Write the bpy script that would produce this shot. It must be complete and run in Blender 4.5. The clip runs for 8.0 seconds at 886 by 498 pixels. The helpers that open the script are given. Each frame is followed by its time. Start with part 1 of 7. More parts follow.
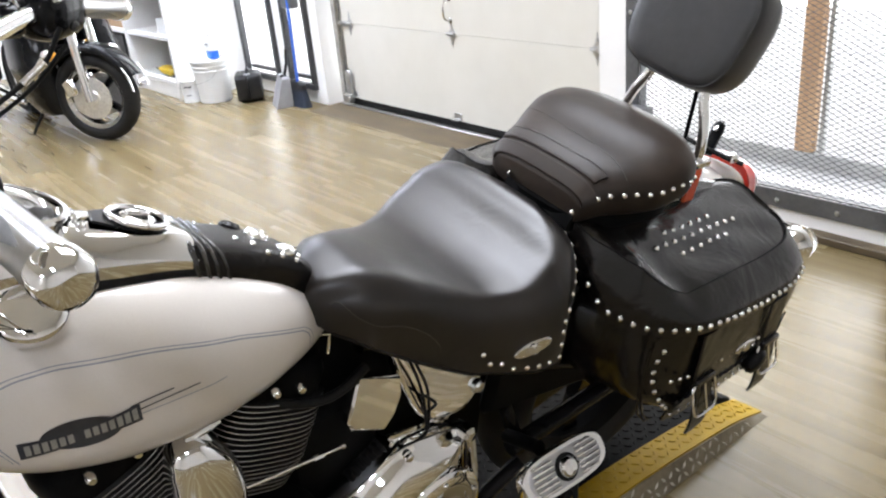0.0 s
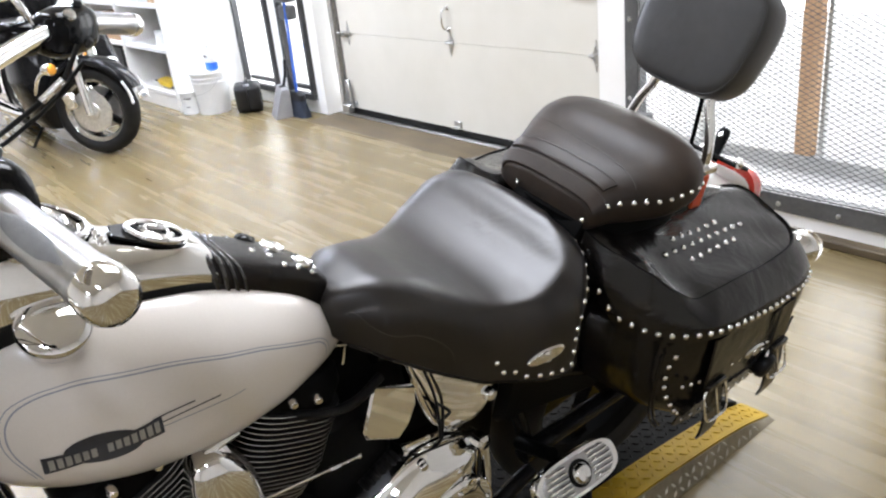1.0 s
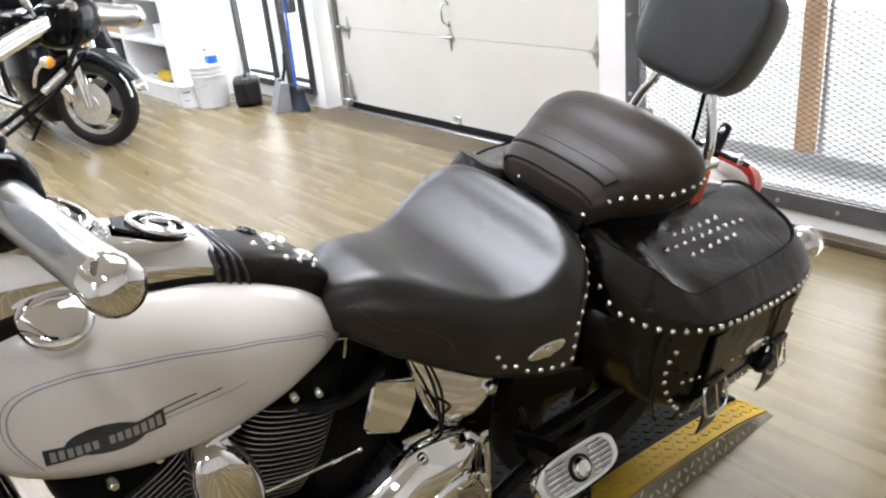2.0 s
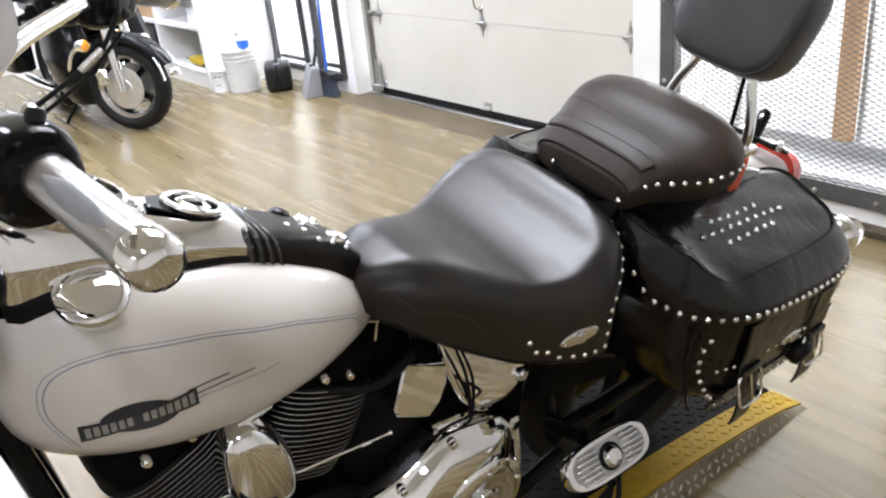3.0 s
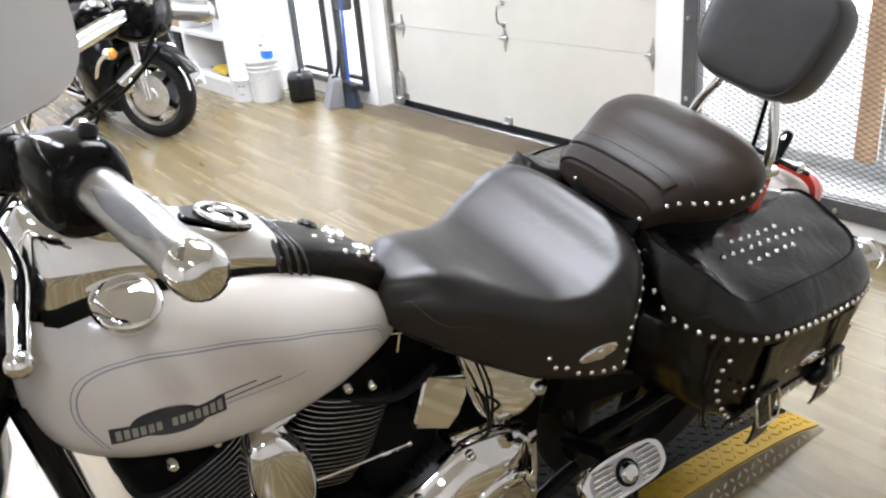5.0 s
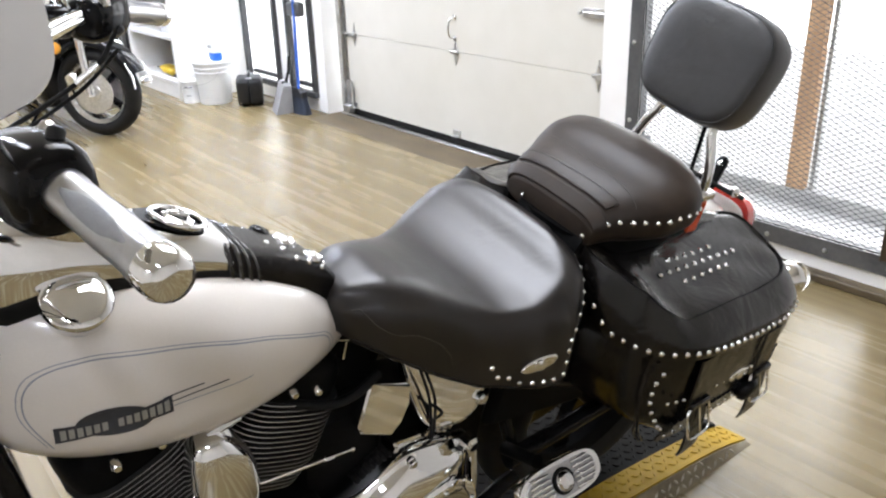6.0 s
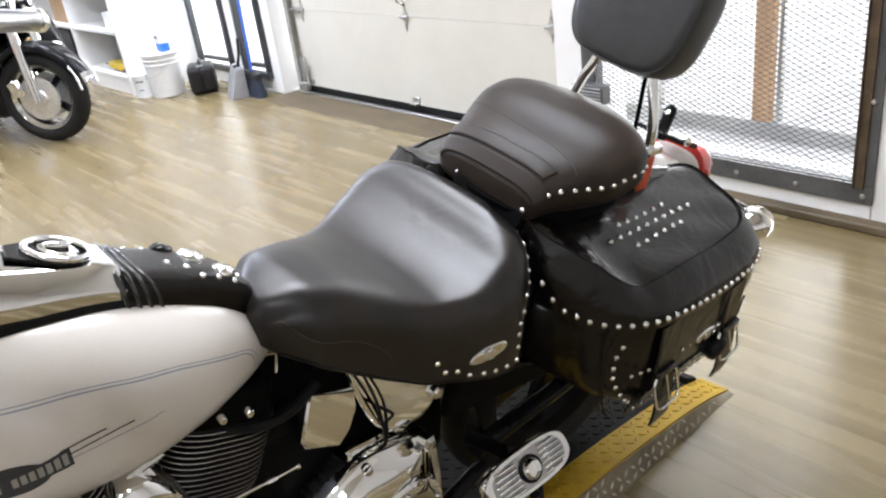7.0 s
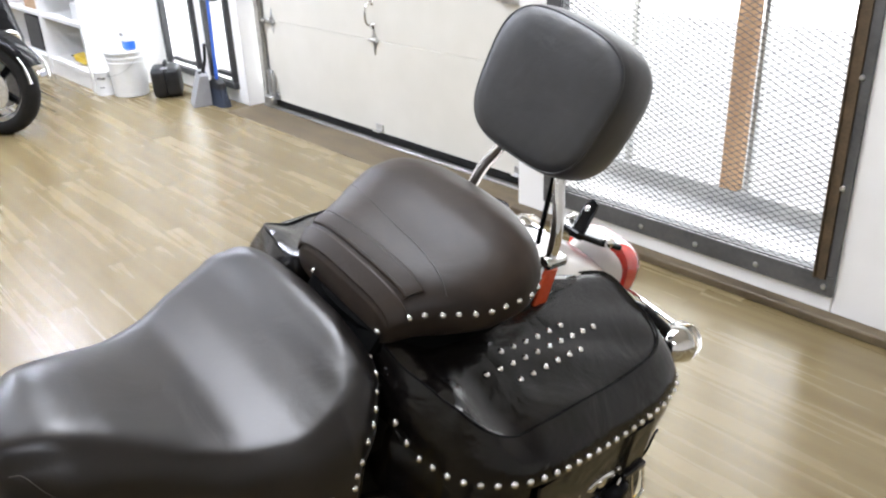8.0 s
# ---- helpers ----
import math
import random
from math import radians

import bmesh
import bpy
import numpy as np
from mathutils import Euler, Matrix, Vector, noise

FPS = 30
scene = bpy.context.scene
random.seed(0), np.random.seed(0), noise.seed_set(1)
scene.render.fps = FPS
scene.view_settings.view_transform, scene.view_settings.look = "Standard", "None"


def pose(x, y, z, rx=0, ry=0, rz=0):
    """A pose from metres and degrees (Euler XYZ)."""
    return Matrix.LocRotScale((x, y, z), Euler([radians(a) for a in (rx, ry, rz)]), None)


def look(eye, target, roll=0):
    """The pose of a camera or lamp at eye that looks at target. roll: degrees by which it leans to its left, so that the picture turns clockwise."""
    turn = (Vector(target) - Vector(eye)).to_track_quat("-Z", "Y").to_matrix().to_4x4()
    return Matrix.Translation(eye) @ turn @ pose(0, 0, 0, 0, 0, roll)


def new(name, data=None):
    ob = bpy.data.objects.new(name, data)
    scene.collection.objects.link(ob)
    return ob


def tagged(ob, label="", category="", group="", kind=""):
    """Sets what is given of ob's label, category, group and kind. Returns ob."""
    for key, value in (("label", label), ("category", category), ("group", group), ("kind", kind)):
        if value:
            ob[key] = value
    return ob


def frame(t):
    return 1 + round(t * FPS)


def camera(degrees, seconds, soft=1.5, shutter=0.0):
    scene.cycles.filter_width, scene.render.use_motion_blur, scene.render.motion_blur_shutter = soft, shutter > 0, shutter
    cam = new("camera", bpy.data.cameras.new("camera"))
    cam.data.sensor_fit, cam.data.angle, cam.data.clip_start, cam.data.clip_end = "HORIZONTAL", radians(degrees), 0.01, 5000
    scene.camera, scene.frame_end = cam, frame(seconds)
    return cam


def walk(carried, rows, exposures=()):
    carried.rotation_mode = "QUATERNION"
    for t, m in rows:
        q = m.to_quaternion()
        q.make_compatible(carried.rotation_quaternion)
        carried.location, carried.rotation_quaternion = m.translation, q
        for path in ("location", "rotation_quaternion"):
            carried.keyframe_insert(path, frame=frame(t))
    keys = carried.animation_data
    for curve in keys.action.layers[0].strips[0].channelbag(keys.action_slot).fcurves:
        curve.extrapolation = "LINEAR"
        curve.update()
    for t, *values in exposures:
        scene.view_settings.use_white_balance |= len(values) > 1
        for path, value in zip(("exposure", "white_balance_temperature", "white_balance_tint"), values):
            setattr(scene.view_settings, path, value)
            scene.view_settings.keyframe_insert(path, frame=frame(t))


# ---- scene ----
cam = camera(57.1, 8.0, soft=2.2)
PATH = [
    (0, (0.795, 0.312, 1.4), (-0.674, 1.411, 0.603), -5.5),
    (0.5, (0.796, 0.295, 1.405), (-0.665, 1.414, 0.624), -6.6),
    (1, (0.787, 0.29, 1.409), (-0.684, 1.399, 0.628), -6.2),
    (2.3, (0.783, 0.284, 1.406), (-0.682, 1.388, 0.608), -5.8),
    (2.5, (0.782, 0.283, 1.403), (-0.696, 1.364, 0.598), -6.2),
    (3, (0.772, 0.283, 1.399), (-0.725, 1.329, 0.586), -6.0),
    (3.5, (0.765, 0.286, 1.401), (-0.764, 1.302, 0.607), -6.6),
    (4, (0.767, 0.281, 1.403), (-0.766, 1.287, 0.604), -6.3),
    (5.5, (0.791, 0.259, 1.418), (-0.715, 1.326, 0.649), -3.6),
    (6, (0.799, 0.242, 1.425), (-0.654, 1.382, 0.657), -1.7),
    (6.5, (0.788, 0.2, 1.429), (-0.683, 1.25, 0.574), -7.7),
    (7, (0.777, 0.378, 1.418), (-0.633, 1.512, 0.566), -7.7),
    (7.5, (0.8, 0.559, 1.46), (-0.564, 1.779, 0.652), -5.5),
    (8, (0.694, 0.714, 1.442), (-0.7, 1.885, 0.614), -2.2),
]
EXPOSURE = -0.02
walk(cam, [(t, look(eye, target, roll)) for t, eye, target, roll in PATH], [(0.0, EXPOSURE, 6250, 10), (8.0, EXPOSURE, 6250, 10)])

# ---------------------------------------------------------------- light
world = bpy.data.worlds.new("sky")
scene.world = world
world.use_nodes = True
wn = world.node_tree.nodes
sky = wn.new("ShaderNodeTexSky")
sky.sky_type, sky.sun_disc = "NISHITA", False
sky.sun_elevation, sky.sun_rotation = radians(48), radians(20)
world.node_tree.links.new(sky.outputs[0], wn["Background"].inputs[0])
wn["Background"].inputs[1].default_value = 0.12


def area_lamp(name, place, target, sx, sy, watts, colour):
    d = bpy.data.lights.new(name, "AREA")
    d.shape, d.size, d.size_y, d.energy, d.color = "RECTANGLE", sx, sy, watts, colour
    ob = new(name, d)
    ob.matrix_world = look(place, target)
    return ob


sun = new("sun", bpy.data.lights.new("sun", "SUN"))
sun.data.energy, sun.data.angle, sun.data.color = 3.0, radians(0.5), (1.0, 0.96, 0.9)
sun.matrix_world = look((2, 14, 12), (0, 3, 0))

DAY = (0.93, 0.97, 1.0)
TUBE = (0.815, 0.858, 1.0)
area_lamp("window_daylight", (-1.0, 3.62, 1.25), (-1.0, 0, 0.8), 1.2, 2.1, 10, DAY)
area_lamp("glass_wall_daylight", (-5.35, 3.75, 1.2), (-4.6, 0, 0.6), 1.0, 1.9, 40, DAY)
CEILING = 3.3
# Both lamps at x > 0 are unseen fill for tank and chrome.
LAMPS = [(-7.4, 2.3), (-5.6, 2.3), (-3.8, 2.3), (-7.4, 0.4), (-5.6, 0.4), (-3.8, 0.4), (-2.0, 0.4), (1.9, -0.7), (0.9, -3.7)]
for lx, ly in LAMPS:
    area_lamp("unseen_light_glow", (lx, ly, CEILING - 0.10), (lx, ly, 0), 1.15, 0.22, 30 if lx > 0 else 18 if lx > -3 else 66, TUBE)
PANEL = (-0.80, 1.75)
area_lamp("ceiling_panel_glow", (*PANEL, CEILING - 0.10), (*PANEL, 0), 0.95, 1.25, 54, TUBE)

# ---------------------------------------------------------------- materials


def linked(t, a, b):
    t.links.new(a, b)


def surf(name, c1, c2=None, rough=0.5, metal=0.0, scale=8.0, stretch=(1, 1, 1), bump=0.0, bscale=60.0, coat=0.0,
         rvar=0.0, spread=0.35, rand="", spec=0.5, fine=0.5, transmission=0.0, alpha=1.0, glow=0.0, bdist=0.002, wrinkle=0.0, wscale=9.0):
    """A surface with colour, gloss and relief varied at two scales."""
    m = bpy.data.materials.new(name)
    m.use_nodes = True
    t = m.node_tree
    b = t.nodes["Principled BSDF"]
    b.inputs["Metallic"].default_value, b.inputs["Roughness"].default_value = metal, rough
    b.inputs["Coat Weight"].default_value, b.inputs["Coat Roughness"].default_value = coat, 0.04
    b.inputs["Specular IOR Level"].default_value = spec
    b.inputs["Transmission Weight"].default_value = transmission
    b.inputs["Alpha"].default_value = alpha
    if glow:
        b.inputs["Emission Color"].default_value, b.inputs["Emission Strength"].default_value = (*c1, 1), glow
    if c2 is None:
        b.inputs["Base Color"].default_value = (*c1, 1)
    co = t.nodes.new("ShaderNodeTexCoord")
    mp = t.nodes.new("ShaderNodeMapping")
    mp.inputs["Scale"].default_value = stretch
    linked(t, co.outputs["Object"], mp.inputs["Vector"])
    if rand:
        if rand == "object":
            r = t.nodes.new("ShaderNodeObjectInfo").outputs["Random"]
        else:
            r = t.nodes.new("ShaderNodeNewGeometry").outputs["Random Per Island"]
        mul = t.nodes.new("ShaderNodeMath")
        mul.operation = "MULTIPLY"
        mul.inputs[1].default_value = 37.0
        linked(t, r, mul.inputs[0])
        linked(t, mul.outputs[0], mp.inputs["Location"])
    if c2 is not None:
        n1, n2 = t.nodes.new("ShaderNodeTexNoise"), t.nodes.new("ShaderNodeTexNoise")
        n1.inputs["Scale"].default_value, n1.inputs["Detail"].default_value = scale, 6
        n2.inputs["Scale"].default_value, n2.inputs["Detail"].default_value = scale * 7.3, 4
        for n in (n1, n2):
            linked(t, mp.outputs[0], n.inputs["Vector"])
        mixn = t.nodes.new("ShaderNodeMix")
        mixn.inputs[0].default_value = fine * 0.6
        linked(t, n1.outputs["Fac"], mixn.inputs[2])
        linked(t, n2.outputs["Fac"], mixn.inputs[3])
        val = mixn.outputs[0]
        if rand:
            ad = t.nodes.new("ShaderNodeMath")
            ad.operation = "MULTIPLY_ADD"
            ad.inputs[1].default_value, ad.inputs[2].default_value = 0.07, -0.035
            linked(t, r, ad.inputs[0])
            sm = t.nodes.new("ShaderNodeMath")
            linked(t, ad.outputs[0], sm.inputs[0])
            linked(t, val, sm.inputs[1])
            val = sm.outputs[0]
        ramp = t.nodes.new("ShaderNodeValToRGB")
        ramp.color_ramp.elements[0].position, ramp.color_ramp.elements[1].position = 0.5 - spread / 2, 0.5 + spread / 2
        ramp.color_ramp.elements[0].color, ramp.color_ramp.elements[1].color = (*c1, 1), (*c2, 1)
        linked(t, val, ramp.inputs[0])
        linked(t, ramp.outputs[0], b.inputs["Base Color"])
        if rvar:
            mr = t.nodes.new("ShaderNodeMapRange")
            mr.inputs["To Min"].default_value, mr.inputs["To Max"].default_value = max(0.02, rough - rvar), rough + rvar
            linked(t, val, mr.inputs["Value"])
            linked(t, mr.outputs[0], b.inputs["Roughness"])
    if bump:
        nb = t.nodes.new("ShaderNodeTexNoise")
        nb.inputs["Scale"].default_value, nb.inputs["Detail"].default_value = bscale, 5
        linked(t, mp.outputs[0], nb.inputs["Vector"])
        bp = t.nodes.new("ShaderNodeBump")
        bp.inputs["Strength"].default_value, bp.inputs["Distance"].default_value = bump, bdist
        linked(t, nb.outputs["Fac"], bp.inputs["Height"])
        linked(t, bp.outputs[0], b.inputs["Normal"])
        if wrinkle:
            nw = t.nodes.new("ShaderNodeTexNoise")
            nw.inputs["Scale"].default_value, nw.inputs["Detail"].default_value, nw.inputs["Distortion"].default_value = wscale, 3, 1.2
            linked(t, mp.outputs[0], nw.inputs["Vector"])
            bw = t.nodes.new("ShaderNodeBump")
            bw.inputs["Strength"].default_value, bw.inputs["Distance"].default_value = wrinkle, 0.02
            linked(t, nw.outputs["Fac"], bw.inputs["Height"])
            linked(t, bw.outputs[0], bp.inputs["Normal"])
    return m


WALL = surf("wall_paint", (0.80, 0.79, 0.765), (0.86, 0.855, 0.835), 0.62, scale=1.3, bump=0.15, bscale=140)
WALL_BEIGE = surf("pale_plaster", (0.70, 0.67, 0.62), (0.78, 0.75, 0.70), 0.7, scale=1.1, bump=0.2, bscale=120)
CEIL = surf("ceiling_paint", (0.74, 0.72, 0.68), (0.8, 0.78, 0.74), 0.8, scale=0.8, bump=0.2, bscale=80)
PLANK = surf("oak_vinyl_plank", (0.108, 0.076, 0.030), (0.290, 0.230, 0.118), 0.27, spec=0.5, scale=1.6, stretch=(0.45, 8.0, 1), rvar=0.04, bump=0.005,
             bscale=20, rand="object", spread=0.74, fine=0.2)
PLANK_REST = surf("oak_vinyl_plank_far", (0.108, 0.076, 0.030), (0.290, 0.230, 0.118), 0.27, spec=0.5, scale=1.6, stretch=(0.45, 8.0, 1), rvar=0.04,
                  bump=0.005, bscale=20, rand="island", spread=0.74, fine=0.2)
SUBFLOOR = surf("dark_joint", (0.15, 0.11, 0.055), (0.22, 0.17, 0.09), 0.8, scale=5)
CONCRETE = surf("worn_threshold", (0.070, 0.050, 0.026), (0.150, 0.114, 0.064), 0.6, scale=3.0, stretch=(1, 3, 1), bump=0.25, bscale=70, rvar=0.1)
DOORPAINT = surf("door_steel_paint", (0.59, 0.57, 0.50), (0.66, 0.64, 0.575), 0.42, scale=0.9, bump=0.10, bscale=300, rvar=0.05)
GALV = surf("galvanised_steel", (0.42, 0.42, 0.41), (0.62, 0.62, 0.6), 0.35, 0.9, scale=25, bump=0.1, rvar=0.08)
BANDGREY = surf("grey_rubber", (0.20, 0.205, 0.21), (0.27, 0.275, 0.28), 0.42, scale=20, bump=0.2, bscale=150)
RUBBER = surf("black_rubber", (0.005, 0.005, 0.005), (0.011, 0.0105, 0.010), 0.55, spec=0.15, scale=20, bump=0.25, bscale=150)
STEEL_DARK = surf("grey_painted_steel", (0.07, 0.072, 0.075), (0.13, 0.13, 0.13), 0.45, 0.3, scale=9, bump=0.2, bscale=90, rvar=0.1)
RUSTY = surf("rusty_angle_steel", (0.05, 0.035, 0.02), (0.13, 0.09, 0.05), 0.6, 0.2, scale=14, bump=0.3, bscale=80)
MESHMETAL = surf("expanded_metal", (0.05, 0.05, 0.052), (0.09, 0.09, 0.09), 0.5, 0.2, scale=30)
TIMBER = surf("raw_timber", (0.42, 0.24, 0.12), (0.62, 0.40, 0.22), 0.65, scale=4, stretch=(6, 6, 0.6), bump=0.2, bscale=30)
OUTFLOOR = surf("outside_concrete", (0.42, 0.42, 0.42), (0.62, 0.62, 0.6), 0.8, scale=4, bump=0.3)
DAYLIGHT = surf("bright_daylight", (1.0, 0.985, 0.96), glow=5.0)
FRAMEBLACK = surf("black_window_frame", (0.03, 0.03, 0.032), (0.06, 0.06, 0.06), 0.4, 0.2, scale=12)
LEATHER = surf("dark_brown_leather", (0.006, 0.0055, 0.005), (0.014, 0.011, 0.0095), 0.24, scale=7, bump=0.25, bscale=340, rvar=0.06, spec=0.25,
               bdist=0.0012, spread=0.5)
LEATHER_FOLD = surf("polished_leather_fold", (0.010, 0.009, 0.0085), (0.022, 0.019, 0.017), 0.13, scale=9, bump=0.1, bscale=200, rvar=0.04, spec=0.9)
LEATHER_SEAT = surf("waxed_seat_leather", (0.0040, 0.0037, 0.0034), (0.0140, 0.0100, 0.0076), 0.37, scale=6, bump=0.14, bscale=420, rvar=0.06, spec=0.62,
                    bdist=0.0009, spread=0.55, wrinkle=0.07, wscale=11)
LEATHER_PILLION = surf("worn_brown_leather", (0.012, 0.0092, 0.0075), (0.040, 0.027, 0.018), 0.42, scale=6, bump=0.16, bscale=420, rvar=0.06, spec=0.24,
                       bdist=0.0009, spread=0.5, wrinkle=0.08, wscale=11)
LEATHER_BAG = surf("creased_bag_leather", (0.0025, 0.0023, 0.0022), (0.009, 0.0068, 0.0052), 0.21, scale=6, bump=0.2, bscale=45, rvar=0.08, spec=0.42,
                   bdist=0.002, spread=0.5, wrinkle=0.20, wscale=11)
VINYL = surf("black_pad_vinyl", (0.016, 0.0165, 0.018), (0.032, 0.033, 0.036), 0.46, scale=8, bump=0.3, bscale=500, spec=0.9, bdist=0.0008, wrinkle=0.08, wscale=14)
THREAD = surf("seam_thread", (0.03, 0.026, 0.022), (0.06, 0.05, 0.042), 0.6, scale=200)
CHROME = surf("chrome", (0.86, 0.86, 0.86), (0.93, 0.93, 0.92), 0.035, 1.0, scale=5, rvar=0.015, bump=0.02, bscale=8)
CHROME_SOFT = surf("brushed_chrome", (0.72, 0.72, 0.71), (0.84, 0.84, 0.83), 0.16, 1.0, scale=18, rvar=0.06)
ALU = surf("polished_aluminium", (0.55, 0.55, 0.54), (0.72, 0.72, 0.7), 0.25, 1.0, scale=14, rvar=0.06)
PEARL = surf("pearl_white_paint", (0.73, 0.68, 0.62), (0.79, 0.745, 0.69), 0.30, 0.0, scale=300, coat=1.0, rvar=0.03, spread=0.8)
PINSTRIPE = surf("blue_grey_pinstripe", (0.26, 0.28, 0.34), (0.34, 0.36, 0.41), 0.3, coat=0.8, scale=60)
BADGE = surf("badge_dark_blue", (0.012, 0.016, 0.028), (0.03, 0.035, 0.05), 0.3, coat=0.8, scale=30)
SILVERPRINT = surf("badge_silver_print", (0.30, 0.30, 0.29), (0.42, 0.42, 0.40), 0.35, 0.4, scale=50)
GLOSSBLACK = surf("gloss_black_paint", (0.004, 0.004, 0.0043), (0.008, 0.008, 0.0083), 0.14, spec=0.18, scale=15, coat=0.0, rvar=0.04)
SATINBLACK = surf("satin_black_metal", (0.002, 0.002, 0.002), (0.005, 0.005, 0.005), 0.5, spec=0.06, scale=18, bump=0.12, bscale=120, rvar=0.08)
FIN = surf("black_cylinder", (0.016, 0.016, 0.016), (0.03, 0.03, 0.03), 0.4, 0.2, scale=20)
FINEDGE = surf("machined_fin_edge", (0.30, 0.30, 0.29), (0.46, 0.46, 0.45), 0.32, 1.0, scale=40)
REDLENS = surf("red_lens", (0.62, 0.025, 0.018), (0.72, 0.05, 0.03), 0.14, scale=60, coat=0.6)
REFLECTOR = surf("red_orange_reflector", (0.72, 0.075, 0.02), (0.8, 0.12, 0.04), 0.2, scale=160, coat=0.5)
AMBER = surf("amber_lens", (0.75, 0.30, 0.03), (0.85, 0.40, 0.06), 0.2, scale=60, coat=0.5)
CLEARLENS = surf("clear_lens", (0.95, 0.95, 0.95), rough=0.04, transmission=1.0)
MIRROR = surf("mirror_glass", (0.48, 0.47, 0.455), rough=0.02, metal=1.0)
YELLOW = surf("worn_yellow_paint", (0.27, 0.160, 0.003), (0.50, 0.315, 0.006), 0.6, spec=0.3, scale=6, bump=0.2, bscale=80, rvar=0.12, spread=0.6)
LIFTBLACK = surf("black_deck_paint", (0.005, 0.0045, 0.0038), (0.013, 0.012, 0.0105), 0.6, 0.0, spec=0.05, scale=8, bump=0.2, bscale=80, rvar=0.1)
# Brown reflected tone is put into the plate's colour; raised diamonds are paler.
DIAMONDSIDE = surf("bare_tread_plate", (0.17, 0.145, 0.10), (0.34, 0.30, 0.22), 0.45, 0.6, scale=12, bump=0.2, bscale=90, rvar=0.1)
DIAMONDRISE = surf("pale_tread_diamond", (0.52, 0.49, 0.42), (0.72, 0.69, 0.61), 0.33, 0.8, scale=40, bump=0.15, bscale=120, rvar=0.08)
PLASTIC_WHITE = surf("white_plastic", (0.72, 0.72, 0.70), (0.80, 0.80, 0.78), 0.4, scale=6, bump=0.08)
PLASTIC_BLACK = surf("black_plastic", (0.010, 0.010, 0.011), (0.024, 0.024, 0.025), 0.5, spec=0.3, scale=14, bump=0.3, bscale=120)
PLASTIC_GREY = surf("grey_plastic", (0.26, 0.26, 0.27), (0.36, 0.36, 0.37), 0.5, scale=9, bump=0.15)
BLUE = surf("blue_plastic", (0.02, 0.09, 0.46), (0.03, 0.13, 0.55), 0.4, scale=9)
LABELBLUE = surf("blue_label", (0.02, 0.13, 0.75), (0.04, 0.2, 0.85), 0.4, scale=40)
PRINT = surf("black_print", (0.03, 0.03, 0.03), (0.05, 0.05, 0.05), 0.5, scale=60)
SHELFWHITE = surf("white_shelf_board", (0.74, 0.73, 0.70), (0.82, 0.81, 0.78), 0.5, scale=2)
YELLOWTOOL = surf("yellow_tool_plastic", (0.62, 0.42, 0.02), (0.74, 0.52, 0.03), 0.45, scale=12)
CARDBOARD = surf("cardboard", (0.33, 0.21, 0.11), (0.44, 0.30, 0.17), 0.8, scale=6)
TYRE = surf("tyre_rubber", (0.008, 0.008, 0.008), (0.018, 0.0175, 0.017), 0.66, spec=0.25, scale=14, bump=0.25, bscale=90)
GRIPMETAL = surf("dull_grip_metal", (0.46, 0.46, 0.465), (0.58, 0.58, 0.585), 0.30, 1.0, scale=30, rvar=0.06)
DISC = surf("brake_disc_steel", (0.60, 0.60, 0.60), (0.86, 0.86, 0.85), 0.42, 0.9, scale=60, bump=0.3, bscale=90)
FIXTURE = surf("lamp_diffuser", (1.0, 0.96, 0.9), glow=7.0)

# ---------------------------------------------------------------- mesh tools


def pchip(keys, x):
    """Smooth monotone curve through keys (position, value...)."""
    k = np.array(keys, float)
    xs, ys = k[:, 0], k[:, 1:]
    h, d = np.diff(xs), np.diff(ys, axis=0) / np.diff(xs)[:, None]
    m = np.zeros_like(ys)
    for i in range(1, len(xs) - 1):
        for c in range(ys.shape[1]):
            a, b = d[i - 1, c], d[i, c]
            if a * b > 0:
                w1, w2 = 2 * h[i] + h[i - 1], h[i] + 2 * h[i - 1]
                m[i, c] = (w1 + w2) / (w1 / a + w2 / b)
    m[0], m[-1] = d[0], d[-1]
    x = min(max(x, xs[0]), xs[-1])
    i = min(int(np.searchsorted(xs, x, side="right")) - 1, len(xs) - 2)
    t = (x - xs[i]) / h[i]
    return ((2 * t**3 - 3 * t**2 + 1) * ys[i] + (t**3 - 2 * t**2 + t) * h[i] * m[i] + (-2 * t**3 + 3 * t**2) * ys[i + 1]
            + (t**3 - t**2) * h[i] * m[i + 1])


def spline(pts, n=6):
    """Catmull-Rom points through pts."""
    p = [Vector(q) for q in pts]
    p = [2 * p[0] - p[1], *p, 2 * p[-1] - p[-2]]
    out = []
    for i in range(1, len(p) - 2):
        a, b, c, d = p[i - 1:i + 3]
        for k in range(n):
            t = k / n
            out.append(0.5 * (2 * b + (c - a) * t + (2 * a - 5 * b + 4 * c - d) * t * t + (3 * b - a - 3 * c + d) * t**3))
    out.append(p[-2])
    return out


def spow(c, e):
    return math.copysign(abs(c)**e, c)


